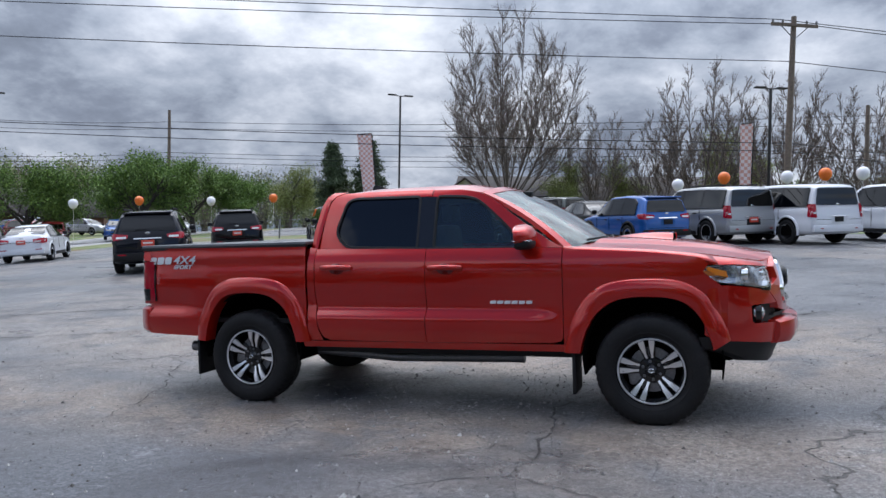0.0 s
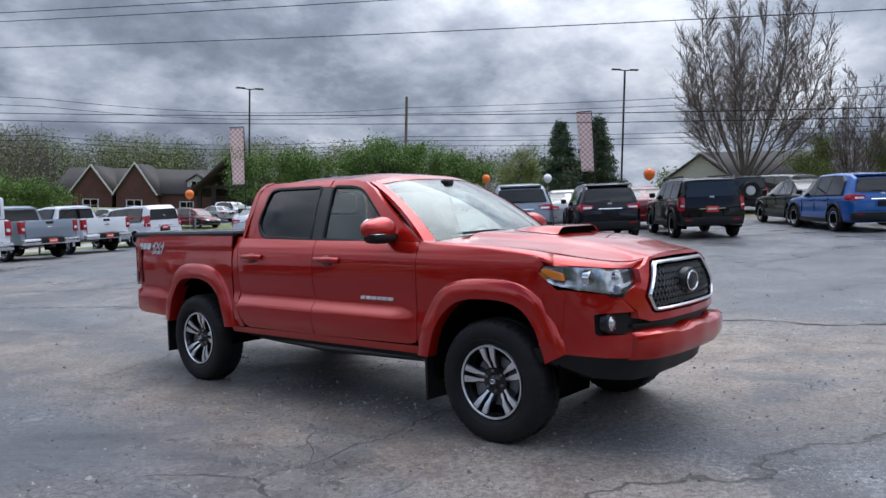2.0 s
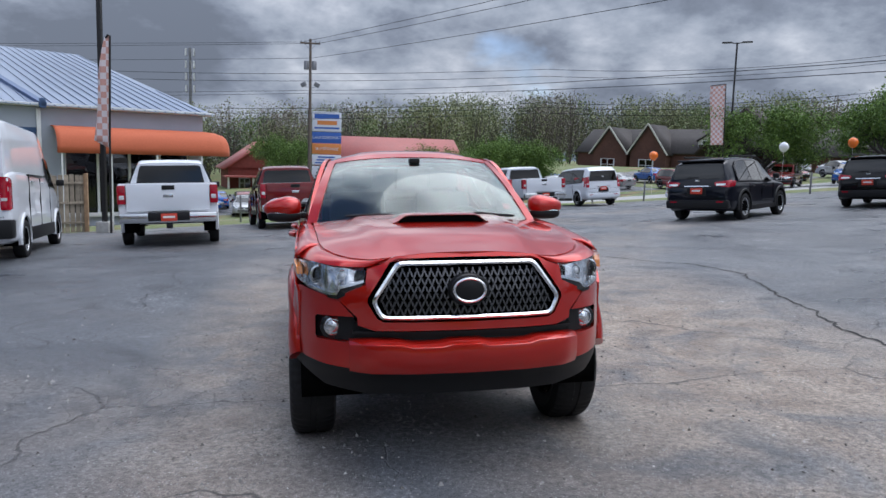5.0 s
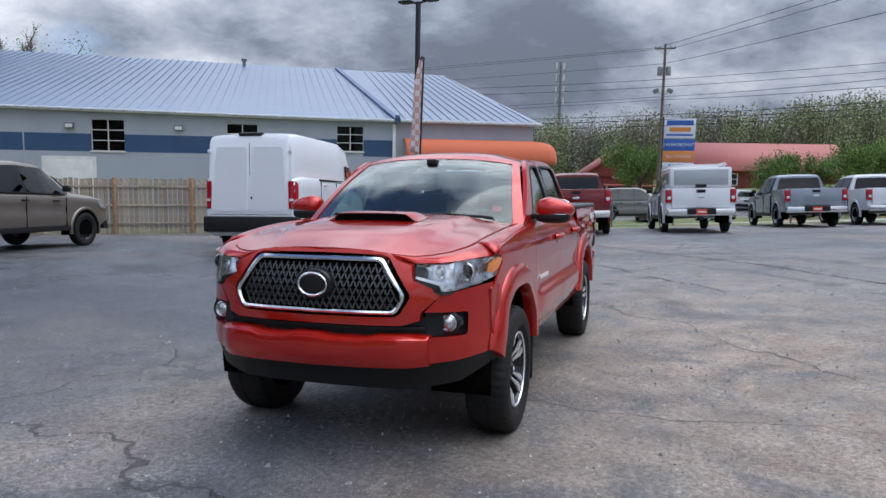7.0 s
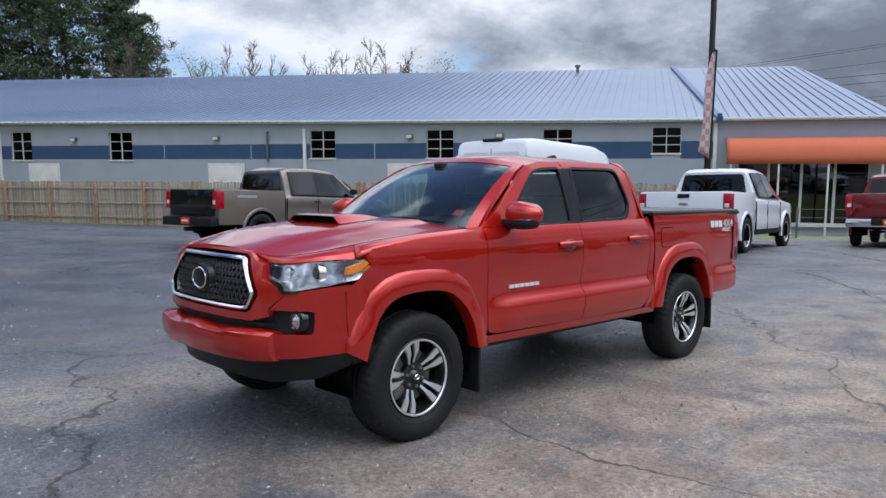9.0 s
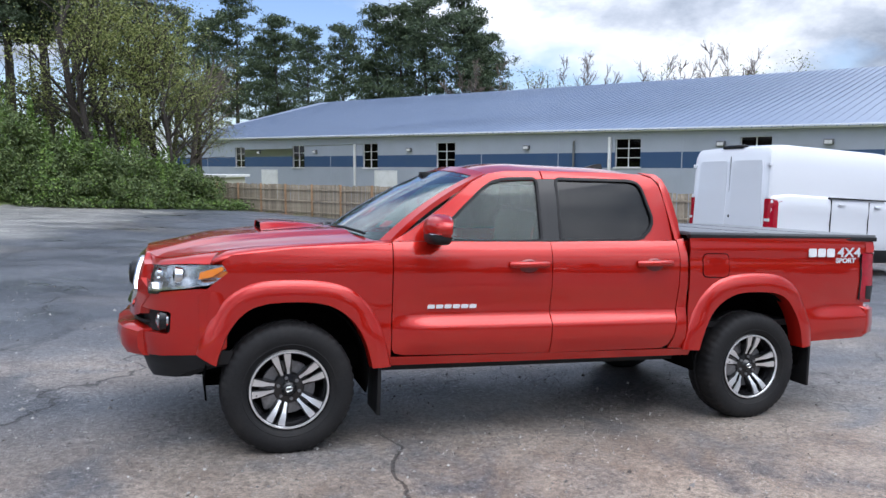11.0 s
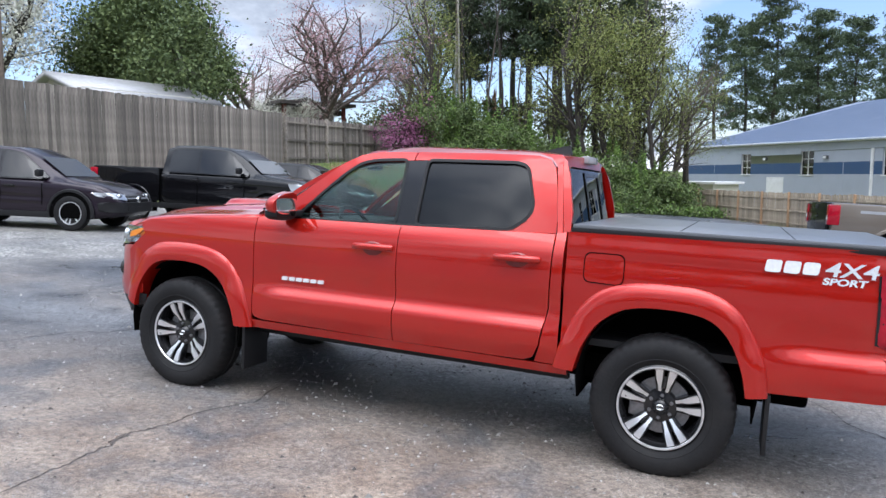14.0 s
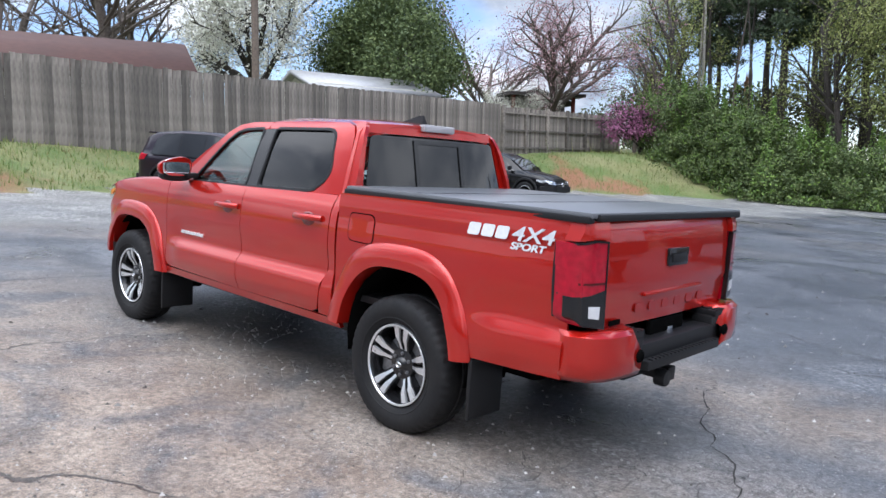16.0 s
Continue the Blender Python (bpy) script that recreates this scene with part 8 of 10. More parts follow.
def sect(spec, x):
    b = spec["body"]
    for s0, s1 in zip(b, b[1:]):
        if x <= s1[0]:
            t = max(0.0, (x - s0[0]) / (s1[0] - s0[0]))
            return [s0[i] + (s1[i] - s0[i]) * t for i in range(6)]
    return list(b[-1])


def skin_y(spec, x, z):
    _, w, lo, belt, top, tw = sect(spec, x)
    if z <= belt:
        return w * (0.985 if z > belt - 0.12 else 1.0)
    return w * 0.985 + (tw - w * 0.985) * min(1.0, (z - belt) / max(0.05, top - 0.05 - belt))


def wide_at(spec, x, z):
    """Half width of the body at a height."""
    _, w, lo, belt, top, tw = sect(spec, x)
    if z > top or z < lo:
        return -1.0
    return skin_y(spec, x, z)


def back_x(spec, y, z, lift=0.012):
    """Where the tail's skin lies."""
    x = spec["body"][0][0]
    step = 0.08
    while step > 0.004:
        while wide_at(spec, x, z) < abs(y) - 0.004 and x < 1.2 + spec["body"][0][0]:
            x += step
        x, step = max(spec["body"][0][0], x - step), step / 4
    return x + step * 4 - lift


def nose_x(spec, y, z, lift=0.012):
    """Where the nose's skin lies."""
    x = spec["L"]
    step = 0.08
    while step > 0.004:
        while wide_at(spec, x, z) < abs(y) - 0.004 and x > spec["L"] - 1.4:
            x -= step
        x, step = min(spec["L"], x + step), step / 4
    return x - step * 4 + lift


def loft_body(spec):
    bm = bmesh.new()
    rows = []
    st = []
    for s0, s1 in zip(spec["body"], spec["body"][1:]):
        n = max(1, int((s1[0] - s0[0]) / 0.13))
        st += [s0[0] + (s1[0] - s0[0]) * k / n for k in range(n)]
    st.append(spec["body"][-1][0])
    for x in st:
        near = [sect(spec, x + d) for d in (-0.07, 0.0, 0.07)] if st[0] + 0.3 < x < st[-1] - 0.3 else [sect(spec, x)]
        w, lo, belt, top, tw = [sum(q[i] for q in near) / len(near) for i in range(1, 6)]
        half = [(0.0, lo), (w * 0.86, lo), (w * 0.95, lo + 0.05), (w * 0.985, lo + 0.12), (w, lo + (belt - lo) * 0.36), (w * 0.992, lo + (belt - lo) * 0.5), (w * 0.984, lo + (belt - lo) * 0.62), (w * 0.995, lo + (belt - lo) * 0.74), (w, lo + (belt - lo) * 0.82), (w * 0.988, belt - 0.05), (w * 0.972, belt - 0.015), (w * 0.945, belt + 0.005)]
        a, b = half[-1], (tw, top - 0.075)
        half += [(a[0] + (b[0] - a[0]) * t + 0.012 * math.sin(t * math.pi), a[1] + (b[1] - a[1]) * t) for t in (0.33, 0.66)]
        half += [b, (tw * 0.965, top - 0.035), (tw * 0.88, top - 0.012), (tw * 0.6, top), (0.0, top + 0.008)]
        ring = [bm.verts.new((x, y, z)) for y, z in half] + [bm.verts.new((x, -y, z)) for y, z in half[-2:0:-1]]
        rows.append(ring)
    for r0, r1 in zip(rows, rows[1:]):
        n = len(r0)
        for k in range(n):
            bm.faces.new((r0[k], r0[(k + 1) % n], r1[(k + 1) % n], r1[k]))
    bm.faces.new(rows[0])
    bm.faces.new(rows[-1])
    return bm


def car_wheel(r, rim_mat):
    """One road wheel, outer side to +y."""
    w = new("wheel")
    tyre = part("tyre", lathe(bmesh.new(), [(r * 0.62, 0.07), (r * 0.7, 0.10), (r * 0.88, 0.108), (r * 0.97, 0.09), (r, 0.05), (r, -0.06), (r * 0.95, -0.1), (r * 0.62, -0.09)], 28, "y", closed=True), RUBBER, w, "black tyre")
    rim = part("rim", lathe(bmesh.new(), [(0.0, 0.02), (r * 0.5, 0.03), (r * 0.58, 0.07), (r * 0.64, 0.085), (r * 0.66, 0.075), (r * 0.6, 0.0), (0.0, -0.02)], 24, "y"), DARK_RIM, w)
    part("rim_lip", lathe(bmesh.new(), [(r * 0.60, 0.078), (r * 0.615, 0.09), (r * 0.645, 0.092), (r * 0.655, 0.08)], 28, "y", closed=True), rim_mat, rim)
    bm = bmesh.new()
    for k in range(5):
        for sg in (1, -1):
            a0 = 2 * math.pi * k / 5
            q = []
            for d, o, hw, yy in ((r * 0.1, 0.035, 0.030, 0.066), (r * 0.36, 0.09, 0.032, 0.078), (r * 0.615, 0.13, 0.042, 0.082)):
                for t, h in ((-hw, -0.02), (-hw * 0.8, 0.0), (hw * 0.8, 0.0), (hw, -0.02)):
                    lx, lz = d, (sg * o + t) * r
                    q.append(bm.verts.new((lx * math.cos(a0) - lz * math.sin(a0), yy + h, lx * math.sin(a0) + lz * math.cos(a0))))
            for j in (0, 4):
                for i in range(3):
                    bm.faces.new((q[j + i], q[j + i + 1], q[j + i + 5], q[j + i + 4]))
    part("spoke_star", bm, rim_mat, rim)
    part("hub_cap", lathe(bmesh.new(), [(0.0, 0.08), (r * 0.13, 0.075), (r * 0.16, 0.04)], 14, "y"), rim_mat, rim)
    return w


def car(kind, colour, x, y, heading, label, rim=STEEL_RIM, category="car", tag=True, trim=None, group="parked vehicles", scale=1.0, lamp_low=False, spare=False, cover=False, rails=False, z=None, bed_dark=False, chrome=True):
    """A parked vehicle. x, y: its rear bumper on the ground; heading in degrees."""
    spec = KINDS[kind]
    h = radians(heading)
    L = spec["L"]
    xf, yf = x + math.cos(h) * L * scale, y + math.sin(h) * L * scale
    z0, z1 = land(x, y), land(xf, yf)
    sx, sy = -math.sin(h), math.cos(h)
    roll = math.atan2(land(x + sx, y + sy) - land(x - sx, y - sy), 2)
    m = Matrix.Translation((x, y, z0 if z is None else z)) @ Matrix.Rotation(h, 4, "Z") @ Matrix.Rotation(-math.atan2(z1 - z0, L * scale), 4, "Y") @ Matrix.Rotation(roll, 4, "X")
    name = {"suv": "sport_utility_car", "big": "large_utility_car", "jeep": "off_road_car", "sedan": "sedan_car", "van": "cargo_van", "minivan": "passenger_van", "pickup": "pickup_truck"}[kind]
    root = empty(name, m @ Matrix.Diagonal((scale, scale, scale, 1)), label, category, group)
    root.matrix_basis = m
    root.scale = (scale, scale, scale)
    body = part("body", loft_body(spec), colour, root)
    low = trim or BLACK_PLASTIC
    r = spec["r"]
    W0 = sect(spec, L * 0.5)[1]
    if kind == "pickup":
        bm = bmesh.new()
        loop = [(0.05, 0.62), (0.05, 1.36), (1.95, 1.35), (1.95, 0.50), (1.0, 0.50)]
        bed = part("bed", boxed(0.06, 1.94, -1.0, 1.0, 0.55, 1.36, 0.04), colour, root)
        part("bed_liner", boxed(0.14, 1.88, -0.86, 0.86, 1.345, 1.366), BLACK_PLASTIC, bed)
        gate = part("tailgate", boxed(-0.01, 0.07, -0.84, 0.84, 0.76, 1.36, 0.03), CAR_BLACK if bed_dark else colour, root)
        part("gate_handle", boxed(-0.025, -0.005, -0.13, 0.13, 1.22, 1.31, 0.008), BLACK_PLASTIC, gate)
        part("gate_badge", boxed(-0.022, -0.005, -0.10, 0.10, 1.06, 1.13, 0.008), CHROME if not bed_dark else BLACK_GLOSS, gate)
        part("rear_bumper", boxed(-0.14, 0.06, -0.98, 0.98, 0.52, 0.73, 0.04), CHROME if chrome else BLACK_PLASTIC, root)
        part("bumper_step", boxed(-0.15, 0.04, -0.42, 0.42, 0.56, 0.74, 0.02), BLACK_PLASTIC, root)
        part("hitch", boxed(-0.16, 0.3, -0.06, 0.06, 0.40, 0.50, 0.01), BLACK_PLASTIC, root)
        xr = 2.035
        if bed_dark:
            for s in (1, -1):
                part("bed_decal", boxed(0.55, 1.1, min(s * 0.99, s * 1.004), max(s * 0.99, s * 1.004), 1.18, 1.235, 0.0), GREY_DECAL, bed, "pale decal bar")
    else:
        part("rear_bumper", boxed(-0.03, 0.20, -W0 * 0.93, W0 * 0.93, spec["body"][0][2] - 0.08, spec["body"][0][2] + 0.15, 0.06), colour if kind in ("sedan", "big", "minivan") else low, root)
        xr = spec["body"][1][0]
    # glass
    if spec["rear_glass"]:
        g0, g1 = spec["rear_glass"]
        tw = sect(spec, spec["body"][3][0])[5]
        wide = tw * (1.10 if kind in ("suv", "sedan") else 1.06)
        part("rear_window", sheet(rnd([(-wide, g0), (wide, g0), (tw * 0.93, g1), (-tw * 0.93, g1)], 0.07), lambda yy, zz, d: (back_x(spec, yy * 0.9, zz, 0.016) + d, yy, zz), 0.08, 0.01), CAR_GLASS, root, "dark rear window")
    wins = spec["windows"]
    for s in (1, -1):
        lo_edge = [p for w in wins for p in sorted(w) if p[1] < sect(spec, p[0])[3] + 0.16]
        hi_edge = [p for w in wins for p in sorted(w) if p[1] >= sect(spec, p[0])[3] + 0.16]
        loop = sorted(lo_edge) + sorted(hi_edge, reverse=True)
        cx, cz = sum(p[0] for p in loop) / len(loop), sum(p[1] for p in loop) / len(loop)
        loop = [(p[0] + 0.03 * (1 if p[0] > cx else -1), p[1] + 0.022 * (1 if p[1] > cz else -1)) for p in loop]
        bm = sheet(loop, lambda xx, zz, d: (xx, skin_y(spec, xx, zz) + 0.016 - d, zz), 0.15, 0.02)
        if s < 0:
            mirror_y(bm)
        part("window_surround", bm, BLACK_GLOSS, root, "gloss black window surround")
        for w in wins:
            bm = sheet(rnd(w, 0.04, 3), lambda xx, zz, d: (xx, skin_y(spec, xx, zz) + 0.022 - d, zz), 0.12, 0.005)
            if s < 0:
                mirror_y(bm)
            part("side_window", bm, CAR_GLASS, root)
    # screen
    b = spec["body"]
    tops = [(q[0], q[4], q[5]) for q in b if q[0] > L * 0.45]
    k = max(range(len(tops) - 1), key=lambda i: tops[i][1] - tops[i + 1][1])
    (xa, za, wa), (xb, zb, wb) = tops[k - 1] if tops[k - 1][1] < tops[0][1] + 1 and k else tops[k], tops[k + 1]
    (xa, za, wa) = tops[k]
    part("windscreen", sheet([(-0.92, 0.06), (0.92, 0.06), (0.92, 0.95), (-0.92, 0.95)], lambda yy, s, d: (xa + (xb - xa) * s + 0.012, yy * (wa + (wb - wa) * s), za + (zb - za) * s + 0.016 - d), 0.2, 0.006), CAR_GLASS, root)
    # wheels, and near-black half discs that paint the shade of the wheel wells
    ww = car_wheel(r, rim)
    ww.parent = root
    first = True
    for wx in spec["wheels"]:
        for s in (1, -1):
            mm = Matrix.Translation((wx, s * (W0 - 0.088), r)) @ (Matrix.Identity(4) if s > 0 else Matrix.Rotation(math.pi, 4, "Z"))
            if first:
                ww.matrix_basis = mm
                first = False
            else:
                copy_part(ww, root, mm)
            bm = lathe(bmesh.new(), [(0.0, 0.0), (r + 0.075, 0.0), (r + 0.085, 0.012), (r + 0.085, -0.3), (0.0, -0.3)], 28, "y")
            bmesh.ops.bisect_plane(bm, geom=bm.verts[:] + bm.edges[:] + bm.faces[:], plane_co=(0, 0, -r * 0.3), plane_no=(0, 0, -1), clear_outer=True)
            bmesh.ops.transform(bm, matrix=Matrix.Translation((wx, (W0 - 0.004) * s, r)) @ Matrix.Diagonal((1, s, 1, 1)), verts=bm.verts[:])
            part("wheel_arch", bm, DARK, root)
            bm = lathe(bmesh.new(), [(r + 0.07, 0.0), (r + 0.075, 0.022), (r + 0.12, 0.018), (r + 0.135, -0.004), (r + 0.12, -0.05), (r + 0.07, -0.05)], 36, "y", closed=True)
            bmesh.ops.bisect_plane(bm, geom=bm.verts[:] + bm.edges[:] + bm.faces[:], plane_co=(0, 0, -r * 0.25), plane_no=(0, 0, -1), clear_outer=True)
            bmesh.ops.transform(bm, matrix=Matrix.Translation((wx, (W0 - 0.002) * s, r)) @ Matrix.Diagonal((1, s, 1, 1)), verts=bm.verts[:])
            part("arch_lip", bm, low if kind in ("suv", "jeep") else colour, root)
    # lamps
    t0, t1 = spec["tail"]
    tall = kind in ("pickup", "big", "van", "jeep", "minivan")
    for s in (1, -1):
        yo = 1.0 if kind == "pickup" else wide_at(spec, 0.14, (t0 + t1) / 2)
        if kind == "pickup":
            lamp = part("tail_lamp", boxed(-0.018, 0.20, min(s * 0.845, s * 1.012), max(s * 0.845, s * 1.012), t0, t1, 0.03), RED_LENS, root, "red tail lamp")
            part("reversing_lamp", boxed(-0.024, 0.03, min(s * 0.87, s * 0.97), max(s * 0.87, s * 0.97), t0 + 0.10, t0 + 0.19, 0.012), WHITE_LENS, lamp)
        else:
            lw = 0.15 if tall else 0.40
            zm = (t0 + t1) / 2
            loop = [(yo, t0), (yo, t1), (yo - lw, t1 - (0.0 if tall else 0.05)), (yo - lw * 0.92, t0 + (0.0 if tall else 0.05))]

            def on_tail(yy, zz, d, f=s):
                return (back_x(spec, yy, zz, 0.022) + d, yy * f, zz)

            lamp = part("tail_lamp", sheet(rnd(loop, 0.03, 3), on_tail, 0.05, 0.05), RED_LENS, root, "red tail lamp")
            xs = back_x(spec, yo, zm)
            bm = sheet(rnd([(xs - 0.01, t0 + 0.01), (xs - 0.01, t1 - 0.01), (xs + (0.10 if tall else 0.28), t1 - 0.03), (xs + (0.10 if tall else 0.20), t0 + 0.03)], 0.02, 3), lambda xx, zz, d: (xx, skin_y(spec, xx, zz) + 0.012 - d, zz), 0.06, 0.03)
            if s < 0:
                mirror_y(bm)
            part("lamp_side", bm, RED_LENS, lamp)
            zr = t0 + (t1 - t0) * 0.28
            part("reversing_lamp", sheet([(yo - lw * 0.85, zr), (yo - lw * 0.25, zr), (yo - lw * 0.25, zr + 0.05), (yo - lw * 0.85, zr + 0.05)], lambda yy, zz, d, f=s: (back_x(spec, yy, zz, 0.028) + d, yy * f, zz), 0.06, 0.02), WHITE_LENS, lamp)
            part("rear_reflector", sheet([(yo * 0.62, 0.50), (yo * 0.9, 0.50), (yo * 0.9, 0.535), (yo * 0.62, 0.535)], lambda yy, zz, d, f=s: (-0.034 + d + max(0.0, yy - 0.7) * 0.2, yy * f, zz), 0.08, 0.02), RED_LENS, lamp)
        hb = sect(spec, L - 0.35)[3]
        fw = wide_at(spec, L - 0.30, hb - 0.10)
        h0, h1 = (hb - 0.30, hb - 0.02) if kind in ("pickup", "big", "jeep", "van") else (hb - 0.20, hb - 0.03)
        hl = 0.26 if kind in ("pickup", "big", "jeep", "van") else 0.42
        head = part("headlight", sheet(rnd([(fw, h0 + 0.05), (fw, h1), (fw - hl, h1 - 0.05), (fw - hl, h0)], 0.03, 3), lambda yy, zz, d, f=s: (nose_x(spec, yy, zz, 0.016) - d, yy * f, zz), 0.06, 0.05), LENS_GREY, root, "clear headlight")
        part("projector", lathe(bmesh.new(), [(0.0, 0.02), (0.04, 0.015), (0.055, 0.0), (0.055, -0.03)], 14, "x", Matrix.Translation((nose_x(spec, fw - hl * 0.5, (h0 + h1) / 2), (fw - hl * 0.5) * s, (h0 + h1) / 2))), CHROME, head)
        xs = nose_x(spec, fw, h1 - 0.08)
        bm = sheet(rnd([(xs + 0.01, h0 + 0.06), (xs + 0.01, h1 - 0.01), (xs - 0.26, h1 - 0.01), (xs - 0.16, h0 + 0.09)], 0.02, 3), lambda xx, zz, d: (xx, skin_y(spec, xx, zz) + 0.01 - d, zz), 0.06, 0.03)
        if s < 0:
            mirror_y(bm)
        part("lamp_side", bm, LENS_GREY, head)
        mirror_x = {"van": 4.95, "pickup": 4.15, "big": 3.5, "suv": 3.05, "jeep": 2.8, "sedan": 2.85, "minivan": 3.5}[kind]
        mz = sect(spec, mirror_x)[3] + 0.12
        part("wing_mirror", boxed(mirror_x - 0.05, mirror_x + 0.07, min(s * (W0 - 0.01), s * (W0 + 0.17)), max(s * (W0 - 0.01), s * (W0 + 0.17)), mz - 0.04, mz + 0.11, 0.05), BLACK_PLASTIC, root)
        part("sill_trim", boxed(spec["wheels"][0] + r + 0.1, spec["wheels"][1] - r - 0.1, min(s * (W0 - 0.02), s * (W0 + 0.006)), max(s * (W0 - 0.02), s * (W0 + 0.006)), spec["body"][3][2], spec["body"][3][2] + 0.12, 0.01), low, root)
        for hx in ([2.95, 3.9] if kind == "pickup" else [L * 0.33, L * 0.52]):
            hz = sect(spec, hx)[3] - 0.13
            part("door_handle", boxed(hx - 0.1, hx + 0.1, min(s * (W0 - 0.01), s * (W0 + 0.028)), max(s * (W0 - 0.01), s * (W0 + 0.028)), hz - 0.018, hz + 0.018, 0.012), BLACK_PLASTIC if colour is not CAR_WHITE else colour, root)
        for gx in ([2.0, 3.0, 4.25] if kind == "pickup" else [L * 0.28, L * 0.475, L * 0.665]):
            part("door_gap", boxed(gx - 0.006, gx + 0.006, min(s * (W0 - 0.03), s * (W0 + 0.003)), max(s * (W0 - 0.03), s * (W0 + 0.003)), 0.5, sect(spec, gx)[3] - 0.05), DARK, root)
    gz0, gz1, gw = {"pickup": (0.66, 1.06, 0.62), "big": (0.62, 1.0, 0.60), "jeep": (0.62, 0.92, 0.5), "van": (0.62, 0.9, 0.55)}.get(kind, (0.56, 0.74, 0.46))
    shiny = CHROME if chrome and kind in ("pickup", "big") else BLACK_PLASTIC

    def on_nose(yy, zz, d, lift=0.02):
        return (nose_x(spec, yy, zz, lift) - d, yy, zz)

    grille_ = part("front_grille", sheet(rnd([(-gw, gz1), (gw, gz1), (gw * 0.92, gz0), (-gw * 0.92, gz0)], 0.05), on_nose, 0.1, 0.05), BLACK_GLOSS, root, "black front grille")
    for k in range(4):
        zz0 = gz0 + (gz1 - gz0) * (0.12 + 0.25 * k)
        part("grille_bar", sheet([(-gw * 0.95, zz0), (gw * 0.95, zz0), (gw * 0.95, zz0 + 0.025), (-gw * 0.95, zz0 + 0.025)], lambda yy, zz, d: on_nose(yy, zz, d, 0.034), 0.15, 0.02), shiny if k % 2 else GREY_METAL, grille_)
    part("grille_badge", lathe(bmesh.new(), [(0.0, 0.012), (0.06, 0.008), (0.075, 0.0), (0.075, -0.03)], 18, "x", Matrix.Translation((nose_x(spec, 0, (gz0 + gz1) / 2, 0.045), 0, (gz0 + gz1) / 2))), CHROME, grille_)
    bw = W0 * 0.93
    bmat = CHROME if kind == "pickup" and chrome else (colour if kind in ("sedan", "big") else low)
    part("front_bumper", sheet(rnd([(-bw, 0.40), (bw, 0.40), (bw, 0.60), (-bw, 0.60)], 0.05), lambda yy, zz, d: (nose_x(spec, yy, 0.56, 0.05) - d, yy, zz), 0.12, 0.16), bmat, root)
    part("lower_intake", sheet(rnd([(-bw * 0.6, 0.43), (bw * 0.6, 0.43), (bw * 0.6, 0.52), (-bw * 0.6, 0.52)], 0.02), lambda yy, zz, d: (nose_x(spec, yy, 0.56, 0.058) - d, yy, zz), 0.12, 0.03), BLACK_PLASTIC, root)
    if kind in ("suv", "minivan", "big", "jeep"):
        zl = spec["tail"][0] - 0.10
        part("tailgate_strip", sheet([(-0.34, zl + 0.13), (0.34, zl + 0.13), (0.34, zl + 0.155), (-0.34, zl + 0.155)], lambda yy, zz, d: (back_x(spec, yy, zz, 0.026) + d, yy, zz), 0.15, 0.02), CHROME if chrome else BLACK_GLOSS, root, "bright tailgate strip")
        part("tailgate_gap", sheet([(-W0 * 0.78, 0.60), (W0 * 0.78, 0.60), (W0 * 0.78, 0.612), (-W0 * 0.78, 0.612)], lambda yy, zz, d: (back_x(spec, yy, zz, 0.006) + d, yy, zz), 0.15, 0.02), DARK, root)
        part("plate_recess", sheet(rnd([(-0.27, zl - 0.12), (0.27, zl - 0.12), (0.25, zl + 0.08), (-0.25, zl + 0.08)], 0.02), lambda yy, zz, d: (back_x(spec, yy, zz, 0.007) + d, yy, zz), 0.1, 0.02), BLACK_PLASTIC if tag else colour, root)
    px = -0.165 if kind == "pickup" else (-0.035 if kind in ("van",) else -0.03)
    pz = 0.63 if kind == "pickup" else (0.80 if kind != "van" else 0.62)
    plate = part("dealer_tag", boxed(px, px + 0.03, -0.16, 0.16, pz - 0.075, pz + 0.085, 0.006), TAG_RED if tag else BLACK_PLASTIC, root, "red dealer tag with pale print" if tag else "dark empty plate holder")
    if tag:
        part("print_bar", boxed(px - 0.004, px + 0.01, -0.12, 0.12, pz - 0.01, pz + 0.035), SALE_BAR, plate)
    if kind in ("suv", "minivan", "sedan", "big", "jeep"):
        xb = back_x(spec, 0.0, t1 + 0.0)
        part("rear_badge", boxed(xb - 0.012, xb + 0.03, -0.06, 0.06, t1 - 0.03, t1 + 0.02, 0.006), CHROME, root)
    if kind == "suv":
        part("rear_wiper", boxed(0.075, 0.10, -0.02, 0.3, 1.15, 1.165), BLACK_PLASTIC, root)
        part("spoiler", boxed(0.14, 0.55, -0.60, 0.60, 1.575, 1.62, 0.02), colour, root)
    if kind == "van":
        part("door_gap", boxed(0.02, 0.05, -0.005, 0.005, 0.78, 2.3), GREY_METAL, root)
        for s in (1, -1):
            part("door_panel", sheet(rnd([(s * 0.06, 0.86), (s * 0.80, 0.86), (s * 0.74, 2.22), (s * 0.06, 2.22)], 0.06), lambda yy, zz, d: (back_x(spec, abs(yy), zz, 0.018) + d, yy, zz), 0.12, 0.02), colour, root)
            for zz0 in (0.95, 1.5, 2.1):
                part("door_hinge", boxed(0.0, 0.06, min(s * 0.86, s * 0.93), max(s * 0.86, s * 0.93), zz0, zz0 + 0.07, 0.01), colour, root)
        part("bumper_trim", boxed(-0.06, 0.3, -1.03, 1.03, 0.42, 0.76, 0.05), BLACK_PLASTIC, root)
        part("high_lamp", boxed(0.06, 0.2, -0.26, 0.26, 2.45, 2.53, 0.03), BLACK_GLOSS, root, "dark high brake lamp")
